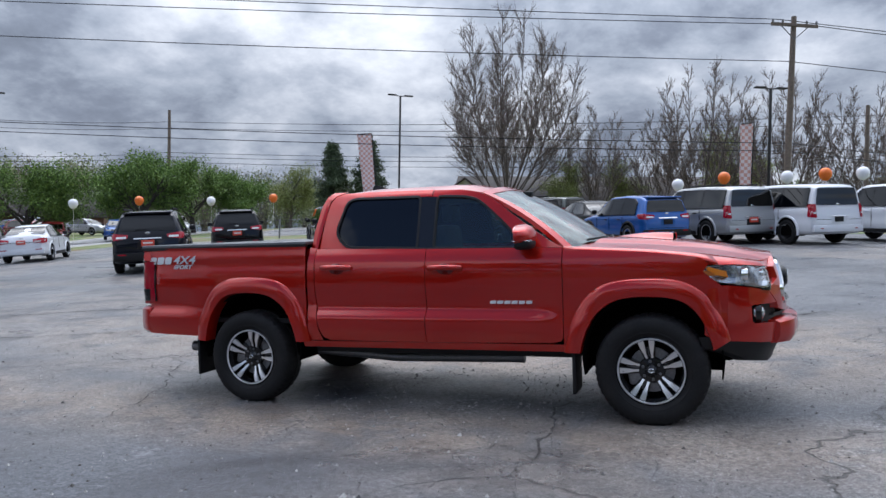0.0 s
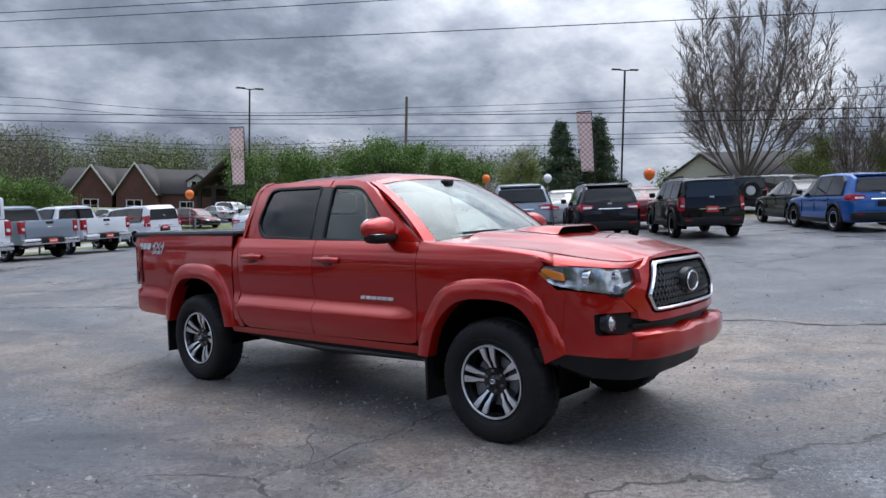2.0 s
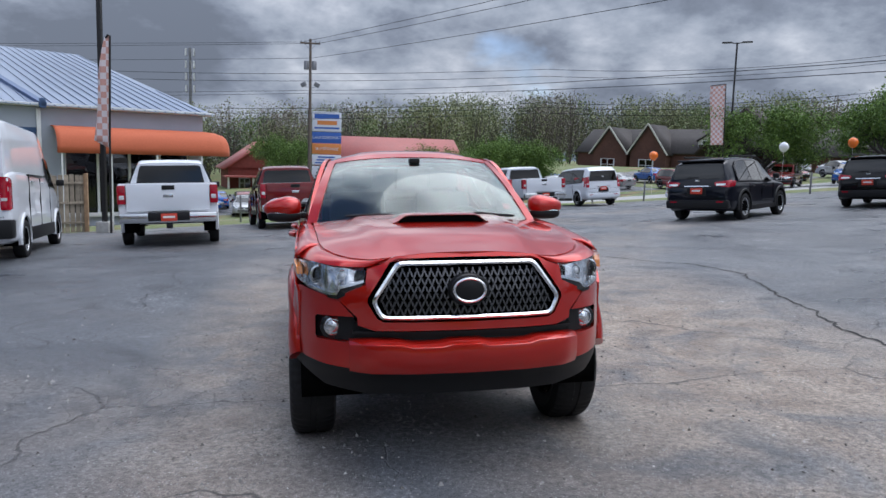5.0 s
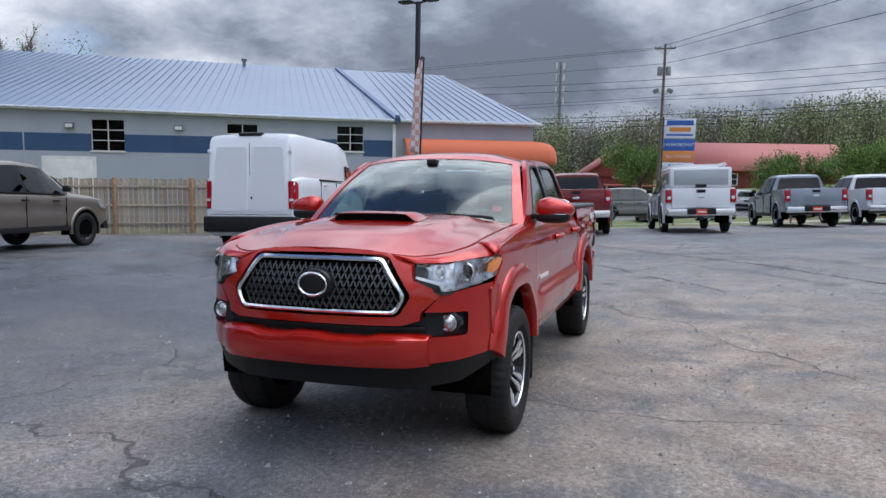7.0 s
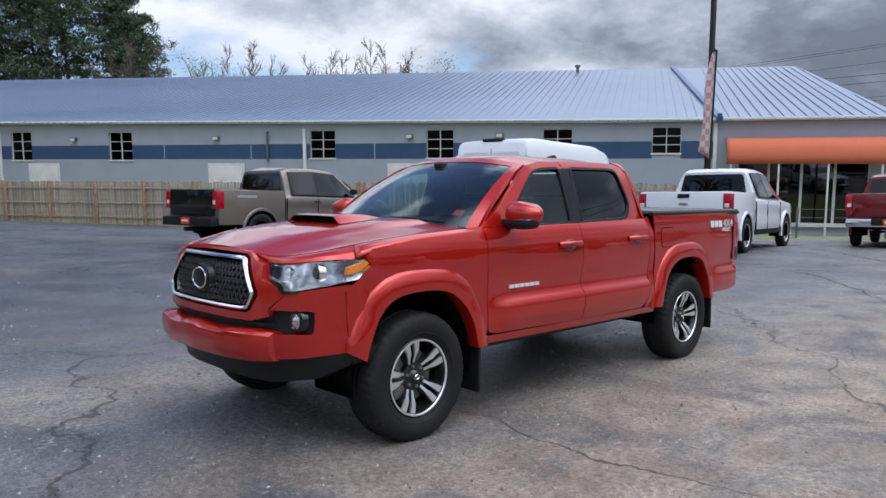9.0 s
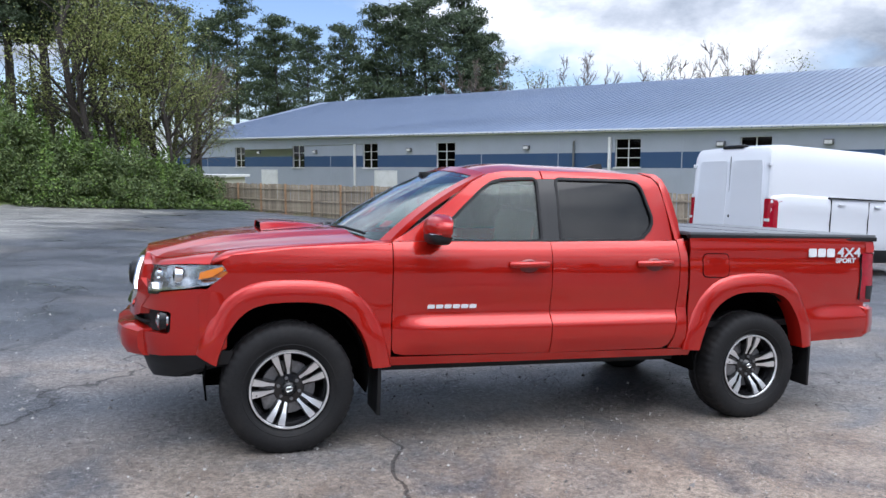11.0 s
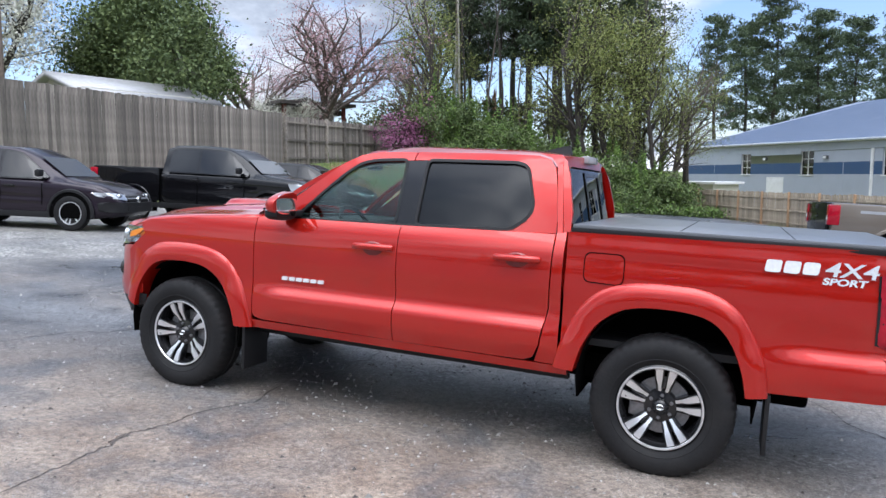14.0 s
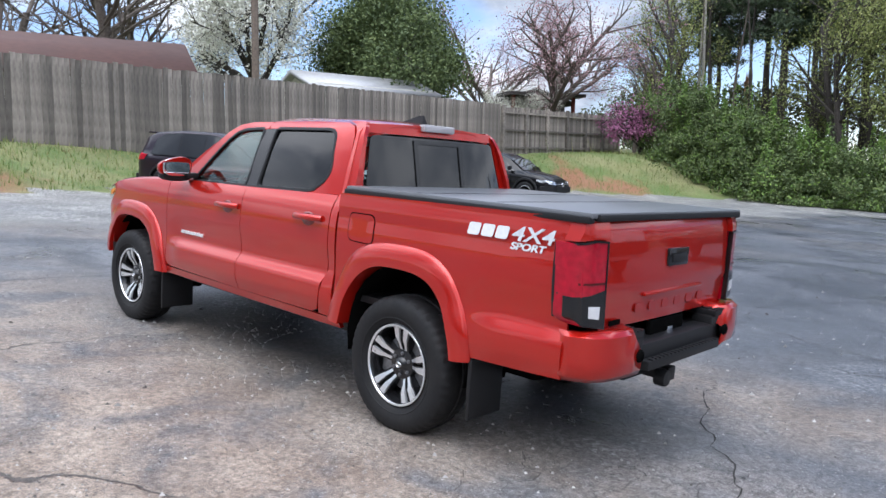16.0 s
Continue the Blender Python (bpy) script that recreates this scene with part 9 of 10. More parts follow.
        part("door_handle", boxed(-0.005, 0.05, -0.22, -0.02, 1.12, 1.18, 0.01), BLACK_PLASTIC, root)
        for s in (1, -1):
            part("side_rail", boxed(1.6, 3.4, min(s * 1.0, s * 1.045), max(s * 1.0, s * 1.045), 1.55, 1.58, 0.01), BLACK_PLASTIC, root)
            part("lower_trim", boxed(1.65, 4.4, min(s * 1.0, s * 1.04), max(s * 1.0, s * 1.04), 0.36, 0.56, 0.02), BLACK_PLASTIC, root)
    if spare:
        bm = lathe(bmesh.new(), [(0.0, -0.12), (0.2, -0.13), (0.24, -0.2), (0.37, -0.2), (0.39, -0.05), (0.39, 0.0)], 26, "x", Matrix.Translation((-0.02, -0.05, 1.02)))
        part("spare_wheel", bm, RUBBER, root, "spare wheel on the rear door")
        bm = lathe(bmesh.new(), [(0.0, -0.15), (0.2, -0.14), (0.22, -0.1)], 20, "x", Matrix.Translation((-0.03, -0.05, 1.02)))
        part("spare_rim", bm, STEEL_RIM, root)
    if cover:
        cap = part("bed_canopy", boxed(0.02, 1.98, -0.90, 0.90, 1.36, 1.98, 0.08), colour, root, "white canopy over the bed")
        part("canopy_window", boxed(0.008, 0.03, -0.78, 0.78, 1.45, 1.9, 0.02), mat("canopy_glass", (0.40, 0.43, 0.46), 0.08, 0.2), cap)
        part("canopy_latch", boxed(-0.012, 0.02, -0.16, 0.16, 1.38, 1.47, 0.02), BLACK_PLASTIC, cap)
        for s in (1, -1):
            part("canopy_window", boxed(0.25, 1.75, min(s * 0.88, s * 0.905), max(s * 0.88, s * 0.905), 1.5, 1.85, 0.02), mat("canopy_side", (0.30, 0.33, 0.36), 0.1, 0.2), cap)
        rack = part("ladder_rack", boxed(0.3, 0.36, -0.8, 0.8, 2.04, 2.08, 0.01), TRIM, root, "white ladder rack on the canopy")
        for xx in (1.0, 1.7, 3.0):
            part("rack_bar", boxed(xx, xx + 0.06, -0.8, 0.8, 2.04, 2.08, 0.01), TRIM, rack)
        for yy in (-0.72, 0.72):
            part("rack_bar", boxed(0.2, 3.2, yy - 0.03, yy + 0.03, 2.08, 2.13, 0.01), TRIM, rack)
            for xx in (0.3, 1.7, 3.0):
                part("rack_foot", boxed(xx, xx + 0.05, yy - 0.02, yy + 0.02, 1.90, 2.06), TRIM, rack)
    if rails:
        for yy in (-0.62, 0.62):
            part("roof_rail", boxed(0.6, 2.5, yy - 0.02, yy + 0.02, sect(spec, 1.4)[4] + 0.0, sect(spec, 1.4)[4] + 0.05, 0.012), BLACK_PLASTIC, root)
    return root


# the row along the north side
car("sedan", CAR_WHITE, -23.48, 15.12, 125, "white sedan with red dealer tag parked by the verge")
car("suv", CAR_NAVY, -11.99, 9.34, 127, "dark navy crossover with red dealer tag", rails=True)
car("suv", CAR_BLUE, 0.44, 18.73, 127, "bright blue compact crossover on the lot", tag=False, rim=STEEL_RIM)
car("big", CAR_SILVER, 3.02, 19.92, 127, "silver full-size utility car with roof rails", rails=True)
car("big", CAR_WHITE, 5.45, 19.72, 127, "white full-size utility car with dark wheels", tag=False, rim=DARK_RIM)
car("big", CAR_WHITE, 9.0, 20.6, 127, "white full-size utility car beside another", tag=True)
car("jeep", CAR_BLACK, -3.05, 15.5, 127, "boxy black off-road car with red dealer tag", rails=True)
car("jeep", CAR_BLACK, -7.25, 31.52, 127, "black off-road car with spare wheel behind", spare=True, tag=False, scale=1.08)
car("jeep", CAR_GREEN, -5.23, 33.6, 150, "grey-green off-road car with open sides", tag=False, scale=1.08, spare=True)
car("suv", CAR_STEEL, -7.75, 13.34, 127, "steel blue-grey crossover with red dealer tag", scale=1.02)
car("suv", CAR_NAVY, -5.46, 14.31, 127, "dark navy crossover with roof rails", tag=False, rails=True, scale=0.97)
car("suv", CAR_BLACK, -14.45, 16.53, 127, "black crossover in the row, red dealer tag", rails=True)
car("suv", CAR_NAVY, -10.6, 17.6, 127, "dark crossover at the back of the row", tag=False)
car("sedan", CAR_SILVER, -9.2, 18.6, 127, "silver sedan between two crossovers", tag=False)
car("sedan", CAR_MAROON, -6.6, 19.4, 127, "dark red sedan in the row", tag=False)
car("sedan", CAR_BLACK, -1.6, 22.0, 127, "black sedan with red dealer tag", scale=1.05)
car("suv", CAR_SILVER, -13.0, 21.5, 127, "silver crossover at the back of the row", tag=False)
# the row along the west side
car("pickup", CAR_WHITE, -17.6, 2.4, 188, "white pickup truck with white canopy and ladder rack", category="pickup truck", cover=True)
car("pickup", CAR_STEEL, -22.45, 6.3, 188, "grey-blue pickup truck with red dealer tag", category="pickup truck")
car("pickup", CAR_WHITE, -24.6, 9.3, 188, "white pickup truck with dark rear window", category="pickup truck")
car("minivan", CAR_WHITE, -26.3, 12.7, 186, "white compact passenger van", category="van")
car("pickup", CAR_MAROON, -16.07, -1.12, 188, "dark red pickup truck with chrome bumper", category="pickup truck")
car("pickup", CAR_WHITE, -10.45, -3.7, 188, "white pickup truck with chrome wheels", category="pickup truck")
car("van", CAR_WHITE, -7.69, -6.86, 189, "white high-roof cargo van with black bumper", category="van", tag=False)
car("pickup", CAR_BROWN, -3.35, -12.2, 187, "brown-grey pickup truck with black tailgate", category="pickup truck", bed_dark=True, chrome=False, rim=DARK_RIM)
car("suv", CAR_GRAPHITE, -32.2, -2.6, 98, "grey crossover parked beyond the wire fence", tag=False, z=-1.4)
# the gravel side
car("pickup", CAR_BLACK, 13.4, -10.0, 188, "black pickup truck with black wheels on gravel", category="pickup truck", rim=DARK_RIM, tag=False)
car("suv", CAR_PLUM, 14.3, -5.7, 199, "dark plum crossover parked below the fence", tag=False)
car("suv", CAR_BLACK, 15.1, -18.0, 188, "black off-road utility car behind the pickup", tag=False, scale=1.04)


def car_far(kind, colour, x, y, heading, label):
    return car(kind, colour, x, y, heading, label, tag=False, group="cars across the road")


far_cars = [car_far("sedan", CAR_SILVER, -55.0, 27.0, 200, "silver sedan parked across the road"), car_far("suv", CAR_WHITE, -56.0, 20.0, 350, "white crossover parked across the road"), car_far("suv", CAR_MAROON, -57.0, -6.0, 10, "dark red crossover parked across the road"), car_far("sedan", CAR_BLUE, -58.0, -12.0, 80, "blue sedan parked across the road")]
rng = random.Random(81)
for i in range(26):
    src = far_cars[i % 4]
    x, y = -54 - 5.5 * (i % 2) - rng.uniform(0, 1), -16 + i * 2.55
    h = radians(rng.choice((5, 185)))
    copy_thing(src, Matrix.Translation((x, y, land(x, y))) @ Matrix.Rotation(h, 4, "Z"))
for i, (x, y) in enumerate(((-45.5, 31.0), (-43.0, 34.0), (-40.2, 37.0), (-37.4, 39.8), (-34.5, 42.5))):
    copy_thing(far_cars[(i + 1) % 4], Matrix.Translation((x, y, land(x, y))) @ Matrix.Rotation(radians(-45), 4, "Z"))

# ---- poles, wires, flags, balloons, signs ----
POLE_WOOD = mat("pole_wood", (0.16, 0.125, 0.10), 0.9, grain=0.3, scale=10, bump=0.2)
POLE_DARK = mat("dark_bronze_pole", (0.022, 0.02, 0.02), 0.5, 0.3)
WIRE = mat("wire", (0.015, 0.015, 0.016), 0.6)


def light_pole(x, y, top, label, arm=1.0, turn=0.0):
    z0 = land(x, y)
    e = empty("lot_light_pole", Matrix.Translation((x, y, z0)) @ Matrix.Rotation(turn, 4, "Z"), label, "lamp post", "lot lights")
    h = top - z0
    part("pole", boxed(-0.065, 0.065, -0.065, 0.065, -0.2, h, 0.01), POLE_DARK, e)
    part("base", boxed(-0.2, 0.2, -0.2, 0.2, -0.2, 0.35, 0.03), mat("concrete_foot", (0.36, 0.35, 0.33), 0.9, grain=0.2, scale=12), e)
    for s in (1, -1):
        bm = bmesh.new()
        tube(bm, [(0, 0, h - 0.05), (s * arm * 0.5, 0, h + 0.02)], 0.04, 6)
        part("arm", bm, POLE_DARK, e)
        part("lamp_head", boxed(min(s * arm * 0.35, s * arm), max(s * arm * 0.35, s * arm), -0.17, 0.17, h - 0.02, h + 0.07, 0.025), POLE_DARK, e, "flat dark lamp head")
    return e


light_pole(-22.6, 49.0, 12.7, "dark double-headed lot light pole", 1.05, 0.75)
light_pole(-45.0, 30.2, 10.7, "dark double-headed lot light pole at the verge", 1.05, 1.0)
light_pole(4.6, 41.8, 10.4, "dark double-headed lot light pole by the trees", 1.0, 0.5)
light_pole(-18.3, -7.0, 6.9, "tall dark lot light pole among parked trucks", 0.72, 1.35)


def checker_mat():
    mt = bpy.data.materials.new("checked_flag_cloth")
    mt.use_nodes = True
    n, l = mt.node_tree.nodes, mt.node_tree.links
    co, ch = n.new("ShaderNodeTexCoord"), n.new("ShaderNodeTexChecker")
    ch.inputs["Scale"].default_value = 5.4
    ch.inputs["Color1"].default_value, ch.inputs["Color2"].default_value = (0.64, 0.34, 0.28, 1), (0.74, 0.65, 0.65, 1)
    mp = n.new("ShaderNodeMapping")
    mp.inputs["Location"].default_value = (0.03, 0.51, 0.03)
    l.new(co.outputs["Object"], mp.inputs[0])
    l.new(mp.outputs[0], ch.inputs[0])
    b = n["Principled BSDF"]
    l.new(ch.outputs[0], b.inputs["Base Color"])
    b.inputs["Roughness"].default_value = 0.8
    return mt


CHECK = checker_mat()


def feather_flag(x, y, top, h, w, lean, turn, label, flare=0.0):
    """A tall checked banner hung from a bent pole."""
    z0 = land(x, y)
    e = empty("feather_flag", Matrix.Translation((x, y, z0)) @ Matrix.Rotation(turn, 4, "Z"), label, "flag", "checked flags")
    H = top - z0
    bm = bmesh.new()
    tube(bm, [(0, 0, -0.1), (lean * 0.3, 0, H * 0.5), (lean, 0, H), (lean - 0.06, 0, H + 0.02), (lean - w * (1 - flare), 0, H - 0.06)], 0.035, 7, 0.025)
    part("flag_pole", bm, POLE_DARK, e)
    bm = bmesh.new()
    rows = []
    for i in range(15):
        t = i / 14
        z = H - t * h
        xl = lean - (lean - lean * 0.3) * t * h / H * 1.6
        rows.append([bm.verts.new((xl - 0.03 - w * (1 - flare + flare * t ** 0.8) * k / 4 * (1 - 0.18 * t * (k / 4)), 0.05 * math.sin(t * 7 + k * 0.7) * (k / 4), z - (0.03 - flare * 0.35 * t) * k / 4)) for k in range(5)])
    for r0, r1 in zip(rows, rows[1:]):
        for k in range(4):
            bm.faces.new((r0[k], r0[k + 1], r1[k + 1], r1[k]))
    ob = part("banner", bm, CHECK, e, "orange and white checked banner")
    sol = ob.modifiers.new("thick", "SOLIDIFY")
    sol.thickness = 0.006
    return e


feather_flag(-22.4, 44.6, 9.0, 4.4, 1.1, -0.5, 0.5, "checked feather flag leaning beside a light pole")
feather_flag(-43.4, 28.8, 7.5, 4.3, 1.15, -0.2, 0.6, "checked feather flag before the leafy tree")
feather_flag(3.5, 37.9, 7.8, 3.7, 0.75, 0.1, 0.4, "checked feather flag behind the silver car")
feather_flag(-17.8, -6.7, 5.0, 3.3, 0.58, 0.12, 1.25, "checked feather flag beside the awning", 0.75)


def utility_pole(x, y, top, label, kit=False, arm=1.3, turn=0.0, lean=0.0):
    z0 = land(x, y)
    e = empty("utility_pole", Matrix.Translation((x, y, z0)) @ Matrix.Rotation(turn, 4, "Z") @ Matrix.Rotation(lean, 4, "Y"), label, "utility pole")
    h = top - z0
    bm = bmesh.new()
    tube(bm, [(0, 0, -0.3), (0, 0, h)], 0.19, 10, 0.13)
    part("pole", bm, POLE_WOOD, e)
    if arm:
        part("crossarm", boxed(-arm, arm, -0.16, -0.05, h - 0.55, h - 0.38, 0.02), POLE_WOOD, e)
        for s in (-1, -0.55, 0.55, 1):
            bm = lathe(bmesh.new(), [(0.0, 0.18), (0.05, 0.17), (0.06, 0.06), (0.03, 0.0)], 8, "z", Matrix.Translation((s * (arm - 0.08), -0.1, h - 0.38)))
            part("insulator", bm, GREY_METAL, e)
        bm = bmesh.new()
        tube(bm, [(-arm * 0.6, -0.1, h - 0.5), (0, -0.12, h - 1.2), (arm * 0.6, -0.1, h - 0.5)], 0.03, 5)
        part("brace", bm, GREY_METAL, e)
    if kit:
        for s in (-1, 1):
            bm = lathe(bmesh.new(), [(0.0, 0.95), (0.2, 0.9), (0.26, 0.8), (0.26, 0.0), (0.0, 0.0)], 14, "z", Matrix.Translation((s * 0.42, 0, h - 3.2)))
            part("transformer", bm, GREY_METAL, e, "grey transformer can")
            part("flood_lamp", boxed(-0.3, 0.3, -0.15, 0.15, -0.22, 0.22, 0.05, Matrix.Translation((s * 0.7, -0.2, h - 4.8)) @ Matrix.Rotation(0.5 * s, 4, "Y")), GREY_METAL, e, "dark flood lamp")
            bm = bmesh.new()
            tube(bm, [(0, 0, h - 5.1), (s * 0.6, -0.15, h - 5.0)], 0.03, 5)
            part("lamp_arm", bm, GREY_METAL, e)
    return e


utility_pole(5.1, 35.8, 12.9, "wooden utility pole with crossarm and satellite drum", arm=1.25, turn=0.45, lean=0.02)
utility_pole(-47.2, 50.5, 12.9, "plain wooden utility pole behind trees", arm=0)
utility_pole(-76.0, -0.6, 13.8, "wooden utility pole with transformers and flood lamps", True, 1.05, 1.55)
utility_pole(24.8, -15.5, 14.5, "plain grey wooden pole behind the tall fence", arm=0)
utility_pole(11.0, 50.0, 10.5, "thin wooden utility pole by bare trees", arm=0)


def wire(pts, sag, r=0.02):
    bm = bmesh.new()
    out = []
    for a, b in zip(pts, pts[1:]):
        a, b = Vector(a), Vector(b)
        for k in range(14):
            t = k / 14
            out.append(a.lerp(b, t) - Vector((0, 0, 4 * t * (1 - t) * sag)))
    out.append(Vector(pts[-1]))
    tube(bm, out, r, 4)
    tagged(part("power_line", bm, WIRE), "black overhead power line", "wire")


P1, P2 = Vector((5.1, 35.8, 12.6)), Vector((-76.0, -0.6, 13.4))
for dx, dz, sg in ((-0.8, 0.1, 0.35), (0.9, -0.05, 0.5), (0.0, -2.0, 0.5), (0.1, -6.2, 0.8), (-0.1, -6.6, 0.9)):
    wire([(45.0, 62.0, 12.9 + dz), (P1.x + dx * 0.8, P1.y + dx * 0.5, P1.z + dz), (P2.x + dx * 0.3, P2.y + dx, P2.z + dz * 0.8), (-112.0, -100.0, 13.5 + dz * 0.8)], sg, 0.022)
for z in (11.2, 10.6, 8.3, 7.9, 7.4):
    wire([(30, 66, z + 1.2), (-47.2, 50.5, z + 0.6), (-58, 20, z - 1.5), (-62.0, -40.0, z - 3)], 0.8, 0.025)


def balloon(x, y, z, colour, kind):
    e = empty("balloon", Matrix.Translation((x, y, z)), kind + " party balloon tied above a parked car", "balloon", "balloons over the cars")
    bm = bmesh.new()
    bmesh.ops.create_uvsphere(bm, u_segments=20, v_segments=14, radius=0.27)
    for v in bm.verts:
        if v.co.z < 0:
            v.co.z *= 1.18
            k = 1 + v.co.z * 0.35
            v.co.x *= k
            v.co.y *= k
    part("skin", bm, colour, e)
    bm = bmesh.new()
    tube(bm, [(0, 0, -0.3), (0.03, 0, -0.6), (0, 0.02, -max(0.7, z - land(x, y) - 0.2))], 0.006, 4)
    part("string", bm, SALE_BAR, e)


B_WHITE = mat("white_balloon", (0.80, 0.80, 0.82), 0.25)
B_ORANGE = mat("orange_balloon", (0.80, 0.17, 0.02), 0.25)
for x, y, z, c in ((-33.2, 26.5, 2.9, 1), (-30.7, 29.0, 3.2, 0), (-27.5, 31.6, 3.3, 1), (-24.6, 34.0, 3.6, 0), (-21.4, 36.3, 3.7, 1), (-10.9, 28.5, 3.4, 0), (-37.1, 20.3, 2.2, 0), (0.1, 29.9, 3.9, 1), (2.1, 29.9, 4.2, 0), (4.7, 29.8, 4.2, 1), (6.2, 29.7, 4.3, 0), (7.6, 29.5, 4.3, 1)):
    balloon(x, y, z, B_WHITE if c else B_ORANGE, "white" if c else "orange")

# the roadside sign
sign = empty("pole_sign", Matrix.Translation((-79.1, 1.2, -5.1)) @ Matrix.Rotation(radians(90), 4, "Z"), "tall stacked roadside sign with coloured panels", "sign")
sign.scale = (1.62, 1.62, 1.62)
part("sign_post", boxed(-1.25, -1.0, -0.12, 0.12, -0.3, 7.2, 0.02), POLE_DARK, sign)
SIGN_WHITE = mat("sign_white", (0.72, 0.74, 0.78), 0.5)
SIGN_BLUE = mat("sign_blue", (0.04, 0.12, 0.42), 0.5)
SIGN_ORANGE = mat("sign_orange", (0.70, 0.25, 0.06), 0.5)
SIGN_FACE = Matrix.Rotation(radians(90), 4, "X")
for z0, z1, m_ in ((5.75, 7.1, SIGN_WHITE), (4.95, 5.7, SIGN_BLUE), (4.2, 4.9, SIGN_ORANGE), (3.45, 4.15, SIGN_WHITE), (2.5, 3.35, SIGN_WHITE)):
    pn = part("sign_panel", boxed(-0.95, 1.05, -0.14, 0.14, z0, z1, 0.02), m_, sign)
    if z1 > 7:
        part("print_bar", boxed(-0.8, 0.9, -0.15, 0.0, 6.62, 6.94), SIGN_BLUE, pn)
        part("print_bar", boxed(-0.6, 0.75, -0.15, 0.0, 6.2, 6.48), SIGN_ORANGE, pn)
        part("print_bar", boxed(-0.8, 0.9, -0.15, 0.0, 5.92, 6.04), SIGN_BLUE, pn)
    elif m_ is SIGN_BLUE:
        text_mesh("lettering", "LAUNDROMAT", 0.3, 0.01, SIGN_WHITE, pn, Matrix.Translation((0.05, -0.15, (z0 + z1) / 2)) @ SIGN_FACE, squash=0.95)
    elif m_ is SIGN_ORANGE:
        text_mesh("lettering", "SELF STORAGE", 0.27, 0.01, SIGN_WHITE, pn, Matrix.Translation((0.05, -0.15, (z0 + z1) / 2)) @ SIGN_FACE, squash=0.9)
    else:
        for k in range(3):
            zz = z0 + (z1 - z0) * (k + 0.7) / 3.6
            part("print_bar", boxed(-0.75 + 0.1 * k, 0.85 - 0.12 * k, -0.15, 0.0, zz - 0.05, zz + 0.05), SIGN_BLUE if z0 > 3.4 else POLE_DARK, pn)

# cell tower
ct = empty("cell_tower", Matrix.Translation((-191.6, -29.9, -4)), "thin grey cell tower on the skyline", "tower")
bm = bmesh.new()
tube(bm, [(0, 0, 0), (0, 0, 31)], 0.5, 8, 0.3)
part("mast", bm, GREY_METAL, ct)
for z in (30, 27, 24, 21):
    for k in range(6):
        a = k * math.pi / 3
        part("antenna", boxed(math.cos(a) * 1.1 - 0.18, math.cos(a) * 1.1 + 0.18, math.sin(a) * 1.1 - 0.18, math.sin(a) * 1.1 + 0.18, z - 1.0, z + 0.8), TRIM if k % 2 else GREY_METAL, ct)

# ---- far buildings ----
BRICK = mat("dark_red_brick", (0.11, 0.05, 0.038), 0.9, grain=0.25, scale=6, stain=(0.07, 0.035, 0.03), stain_scale=0.7)
SHINGLE = mat("dark_shingles", (0.055, 0.048, 0.045), 0.9, grain=0.3, scale=5, stain=(0.08, 0.07, 0.065), stain_scale=0.4)
RED_ROOF = mat("red_metal_roof", (0.36, 0.10, 0.085), 0.55, grain=0.1, scale=3, stain=(0.28, 0.09, 0.08), stain_scale=0.4)
TIMBER = mat("dark_timber", (0.028, 0.018, 0.013), 0.8, grain=0.2, scale=5)
CREAM = mat("cream_siding", (0.55, 0.53, 0.47), 0.8, grain=0.08, scale=5)
RUSSET = mat("russet_boards", (0.16, 0.035, 0.025), 0.85, grain=0.2, scale=5)


def gable_block(e, x0, x1, y0, y1, base, eave, ridge, wall, roof_m, along="x", over=0.4):
    """Walls and a pitched roof; the ridge runs along x or y."""
    part("wall", boxed(x0, x1, y0, y1, base, eave), wall, e)
    bm = bmesh.new()
    if along == "x":
        ym = (y0 + y1) / 2
        pts = [(x0 - over, y0 - over, eave - 0.15), (x1 + over, y0 - over, eave - 0.15), (x1 + over, ym, ridge), (x0 - over, ym, ridge), (x0 - over, y1 + over, eave - 0.15), (x1 + over, y1 + over, eave - 0.15)]
    else:
        xm = (x0 + x1) / 2
        pts = [(x0 - over, y0 - over, eave - 0.15), (x0 - over, y1 + over, eave - 0.15), (xm, y1 + over, ridge), (xm, y0 - over, ridge), (x1 + over, y0 - over, eave - 0.15), (x1 + over, y1 + over, eave - 0.15)]
    v = [bm.verts.new(p) for p in pts]
    bm.faces.new((v[0], v[1], v[2], v[3]))
    bm.faces.new((v[3], v[2], v[5], v[4]))
    ob = part("roof", bm, roof_m, e)
    sol = ob.modifiers.new("thick", "SOLIDIFY")
    sol.thickness, sol.offset = 0.22, -1
    for k in (0, 1):
        bm = bmesh.new()
        tri = [pts[k], pts[2 if k else 3], pts[5 if k else 4]]
        tri = [Vector(p) for p in tri]
        c = sum(tri, Vector()) / 3
        bm.faces.new([bm.verts.new(c + (p - c) * 0.9 + ((Vector((0.35 if not k else -0.35, 0, 0)) if along == "x" else Vector((0, 0.35 if not k else -0.35, 0))))) for p in tri])
        part("gable", bm, wall, e)


